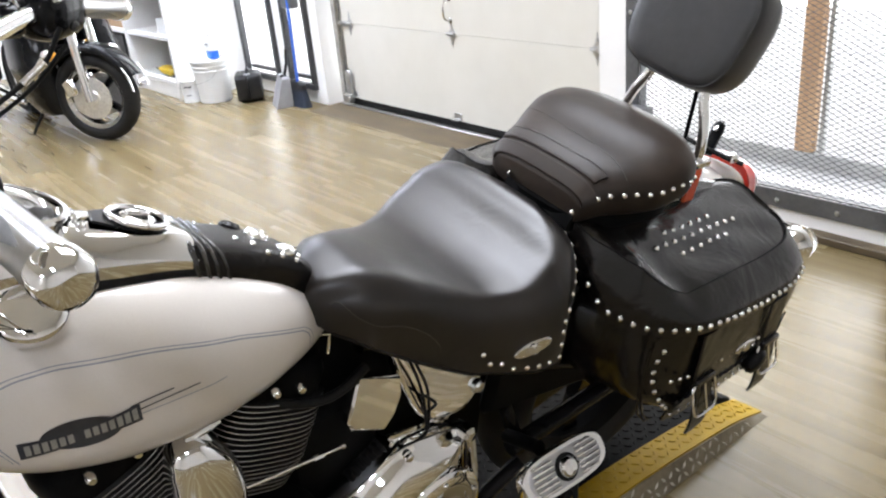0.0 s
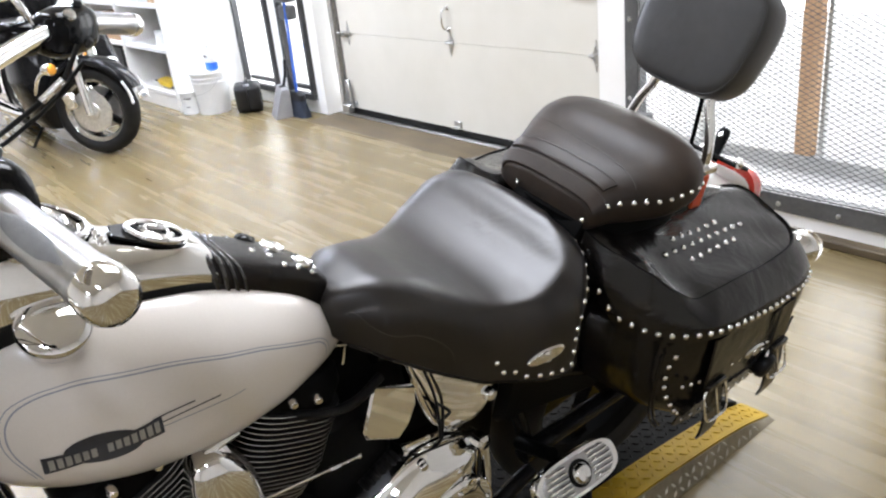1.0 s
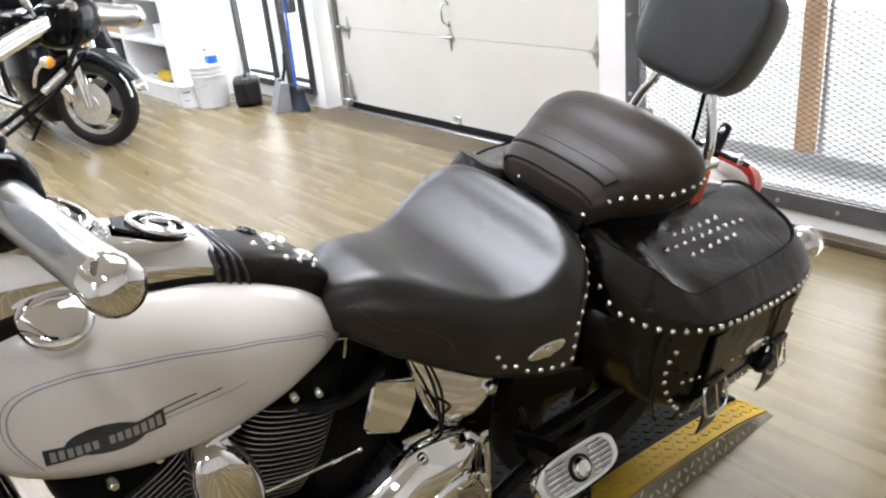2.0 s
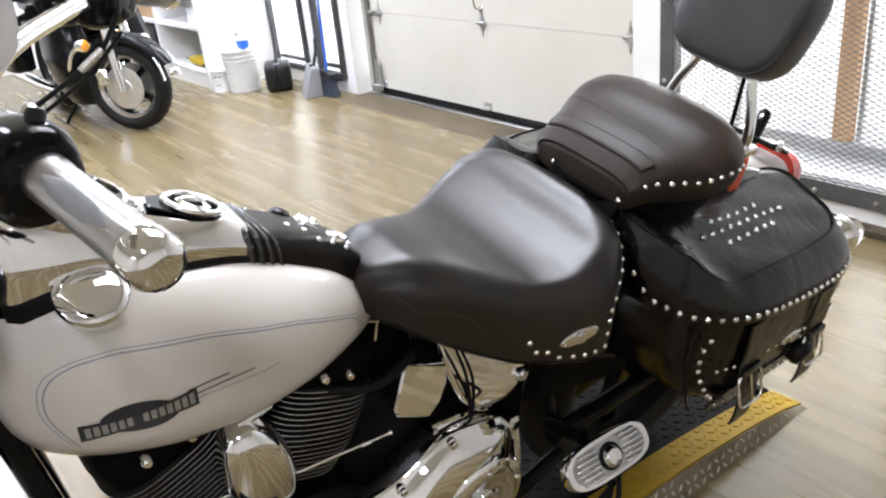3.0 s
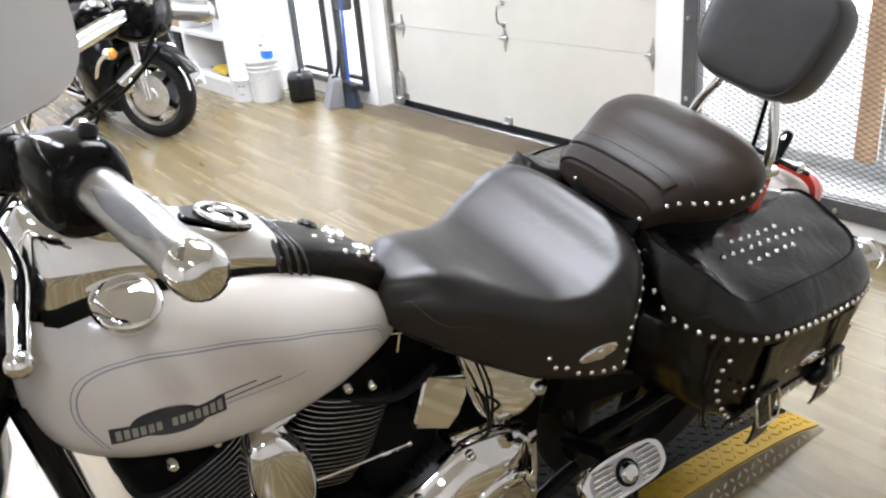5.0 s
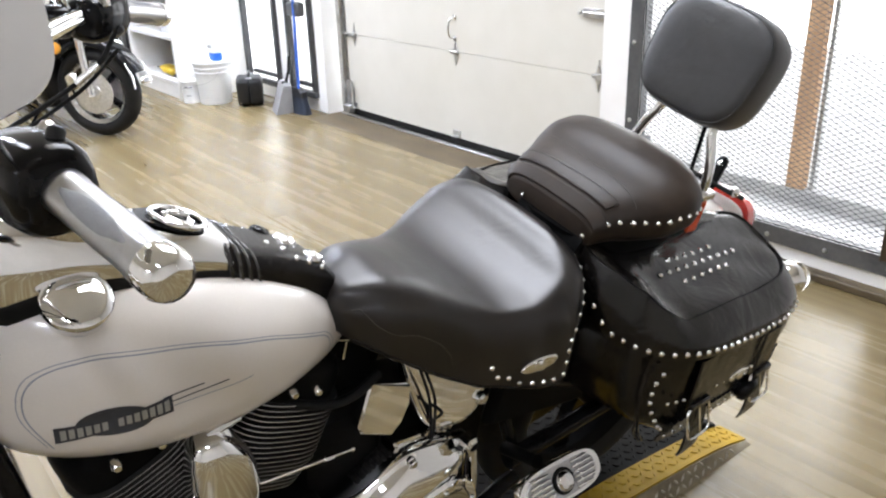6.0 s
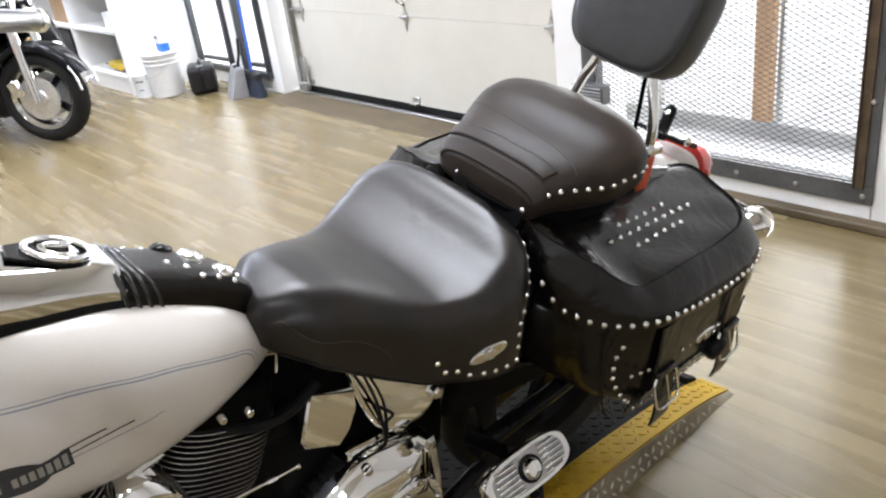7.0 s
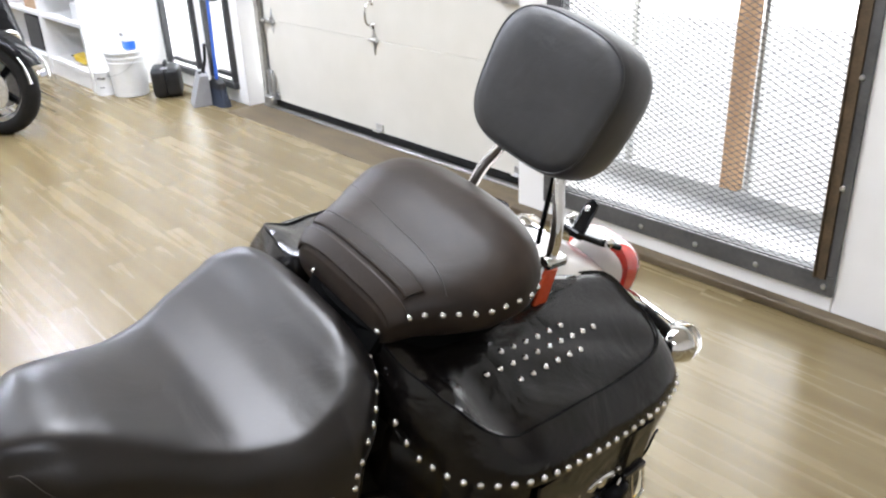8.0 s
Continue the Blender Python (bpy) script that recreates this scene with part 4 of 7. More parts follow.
g.lathe((0, 0.443, 0.992), up, [(0.062, 0), (0.063, 0.02), (0.060, 0.026), (0.054, 0.027), (0.052, 0.020)], 40)
part("speedometer_bezel", g, CHROME, console, "chrome speedometer rim", 50)
g = Geo()
g.lathe((0, 0.443, 1.009), up, [(0.053, 0), (0.053, 0.002), (0.001, 0.003)], 32)
part("dial", g, BADGE, console, "dark speedometer dial")
g = Geo()
g.lathe((0, 0.443, 1.017), up, [(0.054, 0), (0.05, 0.004), (0.03, 0.007), (0.001, 0.008)], 32)
part("dial_glass", g, CLEARLENS, console)
g = Geo()
up = Vector((0, 0.43, 1)).normalized()
c = CONSOLE.at(0.570, math.pi / 2)
back = Vector((0, 1, -0.43)).normalized()
g.panel([c + Vector((a, 0, 0)) + back * b + up * 0.001 for a, b in [(-0.020, -0.040), (0.014, -0.048)] + [(0.037 * spow(math.cos(t), 0.7), 0.048 * spow(math.sin(t), 0.7)) for t in np.linspace(0, math.pi, 16)]], 0.003, up, 0.001)
part("switch_plate", g, GLOSSBLACK, console, "black ignition switch plate")
g = Geo()
c = CONSOLE.at(0.582, math.pi / 2) + up * 0.006
oval = [c + Vector((0.031 * math.cos(t), 0, 0)) + back * 0.036 * math.sin(t) for t in (2 * math.pi * i / 30 for i in range(30))]
g.tube(oval + [oval[0]], 0.0048, 10)
part("switch_ring", g, CHROME, console, "oval chrome ring", 60)
g = Geo()
g.lathe(c - up * 0.003, up, [(0.022, 0), (0.022, 0.004), (0.017, 0.007), (0.015, 0.005), (0.002, 0.006)], 26)
g.box(c + up * 0.006, (0.008, 0.030, 0.008), 0.003, pose(0, 0, 0, -23))
part("ignition_switch", g, CHROME_SOFT, console, "round chrome ignition switch", 50)
g = Geo()
for k in (-1, 0, 1):
    g.ball(CONSOLE.at(0.513, math.pi / 2) + Vector((0.020 * k, 0, 0.001)), 0.006, 10, 6)
part("indicator_lamps", g, CHROME, console, "row of chrome indicator lamps")

# ---- leather bib behind the console
BIB = Dome([(0.622, 0.059, 0.922, 0.845, 4.4), (0.636, 0.061, 0.920, 0.832, 4.6), (0.66, 0.061, 0.906, 0.812, 5.0), (0.70, 0.058, 0.888, 0.79, 5.0), (0.75, 0.050, 0.862, 0.768, 4.6), (0.785, 0.046, 0.836, 0.75, 4.2), (0.82, 0.042, 0.795, 0.735, 3.6)])
bib = part("tank_bib", BIB.geo(36, 40), LEATHER, bike, "black studded leather tank bib", 40)
for k in range(4):
    g = Geo()
    v = 0.627 + 0.0095 * k
    g.tube([BIB.at(v + 0.004 * k * abs(math.cos(f)), f) + Vector((0, 0, -0.0006)) for f in np.linspace(0.12, math.pi - 0.12, 28)], [0.0044 - 0.0005 * k] * 28, 8)
    part("fold", g, LEATHER_FOLD, bib, "glossy leather fold", 60)
up = Vector((0, 0.50, 1)).normalized()
for v, f, r, mt, lab in ((0.716, 1.95, 0.016, GLOSSBLACK, "round black concho"), (0.744, 1.62, 0.019, CHROME, "round chrome concho"), (0.772, 1.45, 0.017, CHROME, "small chrome concho")):
    g = Geo()
    g.lathe(BIB.at(v, f) + Vector((0, 0, -0.003)), up, [(r, 0), (r, 0.004), (r * 0.82, 0.007), (r * 0.7, 0.005), (r * 0.42, 0.009), (0.001, 0.010)], 18)
    part("concho", g, mt, bib, lab, 50)


def bib_stud(v, f):
    q = BIB.at(v + 0.003, f) - BIB.at(v - 0.003, f)
    n = (BIB.at(v, f + 0.05) - BIB.at(v, f - 0.05)).cross(q).normalized()
    stud(bib, BIB.at(v, f), n if n.z > 0 else -n, 0.85)


for i in range(6):
    bib_stud(0.672 + 0.0235 * i, 2.25)
for v, f in ((0.702, 1.55), (0.722, 1.45), (0.735, 1.05), (0.757, 1.02), (0.779, 1.0), (0.790, 1.35)):
    bib_stud(v, f)

# ---- the rear half leans a little further than the engine
REAR = Matrix.Translation((0, 0, 0.25)) @ pose(0, 0, 0, 0, 4.6, 0) @ Matrix.Translation((0, 0, -0.25))


def rear_part(name, geo, mats, label="", sharp=60):
    ob = part(name, geo, mats, bike, label, sharp)
    ob.matrix_local = REAR
    return ob


# ---- rider's seat
class Saddle:
    """A bucket seat: for each place v the pad's two corners, their height and the crown, and the skirt's lower edge."""

    def __init__(self, pad, skirt):
        self.pad, self.skirt = pad, skirt
        self.v0, self.v1 = skirt[0][0], skirt[-1][0]

    def profile(self, v, s=1, n=26, m=20):
        near, far, wc, crown = pchip(self.pad, v)
        ab, wb = pchip(self.skirt, v)
        ac = near if s > 0 else far
        ab = ab if s > 0 else ab + max(0.0, far - near)
        ac, wc = min(ac, ab), max(wc, wb + 0.01)
        pts = [(ac * k / n, wc + crown * (1 - (k / n)**4)) for k in range(n + 1)]
        cu, cw = ac + 0.80 * (ab - ac) + 0.012 * min(1.0, ab / 0.1), wc - 0.16 * (wc - wb)
        for k in range(1, m + 1):
            t = k / m
            pts.append(((1 - t)**2 * ac + 2 * t * (1 - t) * cu + t * t * ab, (1 - t)**2 * wc + 2 * t * (1 - t) * cw + t * t * wb))
        for _ in range(3):
            pts = [pts[0]] + [((a[0] + 2 * b[0] + c[0]) / 4, (a[1] + 2 * b[1] + c[1]) / 4) for a, b, c in zip(pts, pts[1:], pts[2:])] + [pts[-1]]
        return pts

    def geo(self, steps=120):
        rings = []
        for i in range(steps + 1):
            v = self.v0 + (self.v1 - self.v0) * i / steps
            h, o = self.profile(v), self.profile(v, -1)
            ring = [Vector((u, v, w)) for u, w in h] + [Vector((h[-1][0] * k, v, h[-1][1])) for k in (0.6, 0.2, -0.2, -0.6)]
            ring += [Vector((-u, v, w)) for u, w in reversed(o[1:])]
            rings.append(ring)
        return Geo().loft(rings)

    def side(self, v, w, s=1):
        """The skirt's point nearest to height w, and its outward normal."""
        def at(vv):
            h = self.profile(min(max(vv, self.v0), self.v1), s)[27:]
            i = min(range(1, len(h) - 1), key=lambda k: abs(h[k][1] - w))
            return Vector((s * h[i][0], vv, h[i][1])), Vector((h[i + 1][0] - h[i - 1][0], 0, h[i + 1][1] - h[i - 1][1]))
        p, d = at(v)
        d.x *= s
        q = at(v + 0.012)[0] - at(v - 0.012)[0]
        n = d.cross(q).normalized()
        return p, n if n.x * s > 0 else -n


SEAT = Saddle([(0.778, 0.010, 0.014, 0.765, 0.012), (0.788, 0.028, 0.040, 0.778, 0.020), (0.812, 0.044, 0.074, 0.787, 0.024), (0.85, 0.062, 0.104, 0.792, 0.024), (0.90, 0.077, 0.113, 0.784, 0.020), (0.95, 0.090, 0.123, 0.768, 0.014),
               (1.00, 0.106, 0.144, 0.752, 0.008), (1.05, 0.127, 0.173, 0.743, 0.004), (1.10, 0.143, 0.197, 0.748, 0.002), (1.15, 0.135, 0.206, 0.763, 0.002), (1.19, 0.102, 0.188, 0.780, 0.004), (1.22, 0.060, 0.160, 0.789, 0.006),
               (1.24, 0.024, 0.120, 0.783, 0.006), (1.256, 0.006, 0.06, 0.768, 0.002)],
              [(0.778, 0.012, 0.745), (0.795, 0.042, 0.732), (0.82, 0.064, 0.720), (0.85, 0.086, 0.702), (0.88, 0.096, 0.682), (0.92, 0.108, 0.655), (0.96, 0.124, 0.633), (1.00, 0.147, 0.618), (1.026, 0.156, 0.612),
               (1.065, 0.172, 0.604), (1.106, 0.190, 0.601), (1.140, 0.194, 0.598), (1.156, 0.193, 0.602), (1.162, 0.188, 0.655), (1.171, 0.180, 0.686), (1.186, 0.171, 0.702), (1.203, 0.158, 0.713), (1.213, 0.146, 0.728),
               (1.227, 0.128, 0.737), (1.243, 0.106, 0.743), (1.250, 0.086, 0.750), (1.256, 0.050, 0.756)])
seat = rear_part("rider_seat", SEAT.geo(), LEATHER_SEAT, "broad dark brown leather bucket seat")
for s in (1, -1):
    # nose seam that runs down the flank and ends in a curve
    g = Geo()
    g.tube(spline([SEAT.side(v, w, s)[0] + Vector((s * 0.0006, 0, 0.0003)) for v, w in ((0.800, 0.800), (0.812, 0.782), (0.83, 0.762), (0.855, 0.748), (0.89, 0.735), (0.925, 0.716), (0.945, 0.692), (0.950, 0.665))], 5), 0.0008, 6)
    part("seam", g, THREAD, seat, "stitched seam")
    g = Geo()
    line = []
    for v in np.linspace(0.80, 1.252, 70):
        u, w = SEAT.profile(v, s)[-1]
        line.append((s * (u - 0.002), v, w + 0.001))
    g.tube(line, 0.0042, 8)
    part("welt", g, LEATHER, seat, "rolled leather welt")
    low = [(1.013, 0.655), (1.026, 0.633), (1.045, 0.626), (1.065, 0.620), (1.086, 0.617), (1.106, 0.616), (1.128, 0.614)]
    back = [(1.151, 0.612), (1.152, 0.634), (1.154, 0.659), (1.158, 0.681), (1.167, 0.701), (1.182, 0.715), (1.199, 0.726), (1.210, 0.740), (1.224, 0.749), (1.240, 0.755), (1.248, 0.762)]
    for v, w in low + back:
        p, n = SEAT.side(v, w, s)
        stud(seat, p, n, 0.95)
    p, n = SEAT.side(1.091, 0.655, s)
    g = Geo()
    along_v = (SEAT.side(1.118, 0.663, s)[0] - SEAT.side(1.064, 0.647, s)[0]).normalized()
    across = n.cross(along_v)
    oval = [p - n * 0.001 + along_v * 0.035 * spow(math.cos(a), 1.15) + across * 0.0125 * spow(math.sin(a), 0.9) for a in (2 * math.pi * i / 28 for i in range(28))]
    g.panel(oval, 0.005, n, 0.003)
    g.lathe(p, n, [(0.011, 0), (0.011, 0.006), (0.004, 0.009), (0.001, 0.0095)], 12)
    part("side_concho", g, CHROME_SOFT, seat, "oval silver concho", 50)

# ---- passenger seat
PILLION = Dome([(1.260, 0.090, 0.826, 0.776, 3.6), (1.268, 0.098, 0.834, 0.776, 3.4), (1.280, 0.104, 0.843, 0.777, 3.2), (1.30, 0.114, 0.857, 0.778, 3.0), (1.34, 0.141, 0.872, 0.780, 3.0), (1.39, 0.164, 0.882, 0.783, 3.0),
                (1.44, 0.168, 0.896, 0.786, 3.0), (1.48, 0.157, 0.898, 0.788, 2.9), (1.52, 0.120, 0.889, 0.790, 2.7), (1.555, 0.064, 0.868, 0.792, 2.4), (1.585, 0.020, 0.825, 0.796, 2.0)], belly=0.42,
               far=[(1.260, 0.118), (1.268, 0.134), (1.28, 0.141), (1.30, 0.150), (1.34, 0.163), (1.39, 0.187), (1.44, 0.202), (1.48, 0.205), (1.52, 0.196), (1.555, 0.150), (1.585, 0.05)])
pillion = rear_part("passenger_seat", PILLION.geo(72, 44), LEATHER_PILLION, "rounded dark brown leather passenger seat with a front strap")
for v, w in ((1.288, 0.828), (1.306, 0.833), (1.325, 0.835), (1.343, 0.837), (1.363, 0.837), (1.384, 0.839), (1.407, 0.841), (1.431, 0.842), (1.457, 0.840), (1.480, 0.838), (1.503, 0.834)):
    p, n = PILLION.side(v, w)
    stud(pillion, p, n, 0.95)


def pillion_band(va, vb, f0, f1, thick, edge=0.0015, k=44):
    """A strip of leather lying on the passenger seat between two lengths, from one side to the other."""
    rings = []
    for f in np.linspace(f0, f1, k):
        a, b = PILLION.at(va(f), f), PILLION.at(vb(f), f)
        m = PILLION.at((va(f) + vb(f)) / 2, f)
        n = (PILLION.at(va(f), f + 0.03) - PILLION.at(va(f), f - 0.03)).cross(b - a).normalized()
        if n.z + abs(n.x) * 0.2 < 0 and n.z < 0.1:
            n = -n
        rings.append([a - n * 0.004, a + n * (thick - edge), a.lerp(m, 0.15) + n * thick, m + n * thick, b.lerp(m, 0.15) + n * thick, b + n * (thick - edge), b - n * 0.004])
    return Geo().loft(rings)


# strap over the front edge, the stitched tongue behind it, cross seam
front = lambda f: 1.262 + 0.004 * math.sin(f)
part("front_strap", pillion_band(front, lambda f: front(f) + 0.024, 0.30, math.pi - 0.10, 0.0045), LEATHER_PILLION, pillion, "leather strap across the seat front", 25)
tongue = part("stitched_tongue", pillion_band(lambda f: 1.294, lambda f: 1.322 - 0.016 * abs(math.cos(f))**3, 0.86, math.pi - 0.50, 0.0035), LEATHER_PILLION, pillion, "stitched leather tongue behind the strap", 25)
for v, f0, f1 in ((1.297, 0.90, math.pi - 0.54), (1.316, 0.98, math.pi - 0.60)):
    g = Geo()
    g.tube([PILLION.at(v, f) + Vector((0, 0, 0.0040)) for f in np.linspace(f0, f1, 30)], 0.0006, 5)
    part("stitching", g, THREAD, tongue, "pale stitching")
g = Geo()
g.tube([PILLION.at(1.335 + 0.055 * (f - 0.6) / 2.2, f) + Vector((0, 0, 0.0003)) for f in np.linspace(0.66, math.pi - 0.35, 44)], 0.0007, 5)
part("seam", g, THREAD, pillion, "stitched seam")
for s in (1, -1):
    stud(pillion, Vector((s * 0.079, 1.258, 0.799)), (s * 0.75, -0.66, 0.05), 0.95)
g = Geo()
g.loft([[(u, v, w) for u, v in [(a * 0.118, 1.40 + b * 0.150) for a, b in rounded(1, 1, 3, 32)]] for w in (0.715, 0.790)])
part("seat_pan", g, SATINBLACK, pillion)
g = Geo()
g.loft([[(x, v, z) for x, z in ((-h, 0.70), (h, 0.70), (h * 0.95, t), (-h * 0.95, t))] for v, h, t in ((1.235, 0.085, 0.755), (1.258, 0.085, 0.79), (1.272, 0.090, 0.80))])
part("seat_riser", g, SATINBLACK, pillion, "black riser between the seats")
# Made-up black blocks keep the gap between seat and bag dark.
for s in (1, -1):
    g = Geo()
    g.box((s * 0.100, 1.30, 0.665), (0.05, 0.34, 0.13), 0.02, pose(0, 0, 0, 4))
    rear_part("gap_block", g, SATINBLACK, "black block added to darken the gap under the seat", 40)

# ---- saddlebags
LID_PLAN = [(0.060, 1.250), (0.120, 1.238), (0.158, 1.244), (0.205, 1.256), (0.250, 1.270), (0.285, 1.302), (0.311, 1.345), (0.322, 1.40), (0.3235, 1.48), (0.320, 1.58), (0.314, 1.66), (0.304, 1.710), (0.286, 1.752),
            (0.245, 1.780), (0.160, 1.788), (0.090, 1.78), (0.062, 1.70), (0.056, 1.50), (0.056, 1.30)]
SEAM_PLAN = [(0.075, 1.268), (0.120, 1.264), (0.172, 1.276), (0.205, 1.284), (0.236, 1.298), (0.256, 1.320), (0.266, 1.352), (0.271, 1.40), (0.272, 1.48), (0.269, 1.57), (0.264, 1.65), (0.256, 1.698), (0.238, 1.730),
             (0.205, 1.748), (0.150, 1.752), (0.095, 1.745), (0.078, 1.67), (0.074, 1.50), (0.074, 1.32)]


def closed(plan, n=5):
    """Smooth closed outline through plan points."""
    p = [Vector((u, v, 0)) for u, v in plan]
    q = spline([p[-1], *p, p[0], p[1]], n)
    return [(a.x, a.y) for a in q[n:n + n * len(p)]]


def stud_level(u, v):
    """Height of the lid's studded edge."""
    base = float(np.interp(v, [1.24, 1.30, 1.34, 1.40, 1.44, 1.54, 1.64, 1.77], [0.664, 0.662, 0.664, 0.659, 0.652, 0.637, 0.626, 0.614]))
    return base + 0.040 * max(0.0, min(1.0, (0.200 - u) / 0.05))**1.6 * max(0.0, min(1.0, (1.32 - v) / 0.05))


def lid_top(u, v):
    """Height of the lid's upper face with its front swell and slack folds."""
    w = 0.7215 - 0.27 * (u - 0.205) - 0.095 * (v - 1.43)
    w += 0.020 * math.exp(-((v - 1.283) / 0.035)**2)
    w -= 0.007 * math.exp(-((v - 1.345 - 0.30 * (u - 0.2)) / 0.026)**2) * max(0.0, min(1.0, (u - 0.13) / 0.04))
    w += 0.009 * math.exp(-((v - 1.320 + 0.55 * (u - 0.17)) / 0.016)**2) * math.exp(-((u - 0.175) / 0.055)**2)
    return w + 0.0016 * math.sin(31 * v + 19 * u) + 0.0010 * math.sin(70 * u - 33 * v)


def saddlebag(s):
    flip = lambda pts: [Vector((s * x, y, z)) for x, y, z in pts]
    plan, seam = closed(LID_PLAN), closed(SEAM_PLAN)
    # body: the plan drawn in towards the floor of the bag
    rings = []
    for w, v0, v1, k in ((0.412, 1.40, 1.62, 0.80), (0.418, 1.365, 1.66, 0.90), (0.436, 1.325, 1.705, 0.955), (0.462, 1.292, 1.742, 0.975), (0.50, 1.266, 1.782, 0.984), (0.55, 1.255, 1.798, 0.984), (0.60, 1.252, 1.796, 0.978),
                         (0.645, 1.252, 1.782, 0.965), (0.668, 1.262, 1.755, 0.93)):
        r = []
        for u, v in plan:
            y = v0 + (v - 1.238) / 0.55 * (v1 - v0)
            x = 0.056 + (u - 0.056) * k + 0.0022 * math.sin(23 * v + 31 * w) * max(0.0, (u - 0.2) / 0.12)
            r.append((x, y, w - max(0.0, (w - 0.55) / 0.11) * 0.10 * max(0.0, y - 1.40)))
        rings.append(flip(r))
    lab = "dark brown leather saddlebag with studs and buckled straps" if s > 0 else "matching leather saddlebag on the far side"
    bag = rear_part("saddlebag", Geo().loft(rings), LEATHER_BAG, lab)
    if s < 0:
        bag.matrix_local = REAR @ Matrix.Translation((-0.05, 0, 0))
    # lid: studded edge, bulged side, seam, soft top
    cu, cv = 0.165, 1.49
    rings = []
    for kind, k in (("under", 0.95), ("edge", 0.0), ("edge", 0.25), ("edge", 0.6), ("side", 0.15), ("side", 0.4), ("side", 0.7), ("side", 0.9), ("seam", 0.985), ("seam", 0.97), ("top", 0.93), ("top", 0.84), ("top", 0.72), ("top", 0.58), ("top", 0.42), ("top", 0.25), ("top", 0.08)):
        r = []
        for (u, v), (a, b) in zip(plan, seam):
            z0, z1 = stud_level(u, v), lid_top(a, b) + 0.001
            if kind == "under":
                r.append((cu + (u - cu) * 0.96, cv + (v - cv) * 0.98, z0 - 0.012))
            elif kind == "edge":
                r.append((u, v, z0 - 0.016 + 0.022 * k))
            elif kind == "side":
                bulge = 0.30 * math.sin(math.pi * k) * 0.045
                r.append((u + (a - u) * k**1.25 + (u - cu) * bulge * 0.6, v + (b - v) * k**1.25 + (v - cv) * bulge * 0.3, z0 + 0.004 + (z1 - z0 - 0.004) * k**0.9))
            elif kind == "seam":
                r.append((cu + (a - cu) * (k + 0.015), cv + (b - cv) * (k + 0.015), z1 + (0.0012 if k > 0.98 else -0.0028)))
            else:
                x, y = cu + (a - cu) * k, cv + (b - cv) * k
                r.append((x, y, lid_top(x, y) + 0.0035 * (1 - k)))
        rings.append(flip(r))
    lid = part("lid", Geo().loft(rings), LEATHER_BAG, bag, "moulded leather lid with a raised seam", 60)
    g = Geo()
    line = flip([(a, b, lid_top(a, b) + 0.0006) for a, b in seam])
    g.tube(line + [line[0]], 0.0016, 6)
    part("piping", g, SATINBLACK, lid, "raised piping")
    # studs along the lid's edge from the front inner corner round to the rear
    walk_line = [(u, v) for u, v in closed(LID_PLAN, 16)]
    i0 = min(range(len(walk_line)), key=lambda i: (walk_line[i][0] - 0.153)**2 + (walk_line[i][1] - 1.243)**2)
    i1 = min(range(len(walk_line)), key=lambda i: (walk_line[i][0] - 0.245)**2 + (walk_line[i][1] - 1.780)**2)
    chain = along([(u, v, 0) for u, v in walk_line[i0:i1 + 1:6]], 29)
    for i, p in enumerate(chain):
        a, b = chain[max(i - 1, 0)], chain[min(i + 1, len(chain) - 1)]
        n = Vector((b.y - a.y, a.x - b.x, 0)).normalized()
        if n.dot(p - Vector((cu, cv, 0))) < 0:
            n = -n
        q = Vector((p.x, p.y, stud_level(p.x, p.y))) + n * 0.0015
        stud(bag, Vector((s * q.x, q.y, q.z)), Vector((s * n.x, n.y, 0.25)), 1.0)
    # three rows of studs on the lid's top
    for u0, v0, m in ((0.1555, 1.432, 6), (0.178, 1.383, 10), (0.2035, 1.430, 6)):
        for i in range(m):
            v = v0 + 0.0268 * i
            stud(bag, Vector((s * u0, v, lid_top(u0, v) + 0.0022)), (s * 0.27, 0.10, 1), 1.0)
    if s < 0:
        return

    def face(v, w, off=0.0):
        """A point on the bag's outer flank."""
        lo = float(np.interp(v, [1.28, 1.30, 1.33, 1.37, 1.42, 1.60, 1.66, 1.70, 1.74], [0.286, 0.296, 0.306, 0.3135, 0.317, 0.316, 0.312, 0.304, 0.288]))
        return Vector((lo - 0.012 * max(0.0, (0.50 - w) / 0.06) + off, v, w))
    fn = Vector((1, 0, 0))
    for v, w in ((1.297, 0.625), (1.290, 0.604), (1.289, 0.579), (1.292, 0.556), (1.301, 0.531), (1.315, 0.507), (1.331, 0.485), (1.347, 0.470), (1.362, 0.460), (1.377, 0.453)):
        stud(bag, face(v, w, 0.001) + Vector((0, -0.001, 0)), (1, -0.6, 0), 0.95)
    for v in (1.329, 1.350, 1.370, 1.470, 1.495, 1.598, 1.618):
        stud(bag, face(v, 0.545 - 0.09 * (v - 1.345), 0.001), fn, 0.8)
    g = Geo()
    for o in (0.0, 0.008):
        g.tube(spline([face(v + o, w, 0.0005) for v, w in ((1.266, 0.64), (1.266, 0.58), (1.270, 0.53), (1.285, 0.48), (1.31, 0.445))], 5), 0.0026, 6)
    part("corner_seam", g, LEATHER_BAG, bag)
    # scalloped lower trim
    g = Geo()
    rings = []
    for i in range(97):
        v = 1.345 + 0.40 * i / 96
        lo = 0.437 + 0.30 * max(0.0, v - 1.66)**1.2 - 0.006 * abs(math.sin(math.pi * i / 4))
        p, q = face(v, lo, 0.003), face(v, lo + 0.05, 0.003)
        rings.append([p, p + fn * 0.004, q + fn * 0.004, q])
    g.loft(rings)
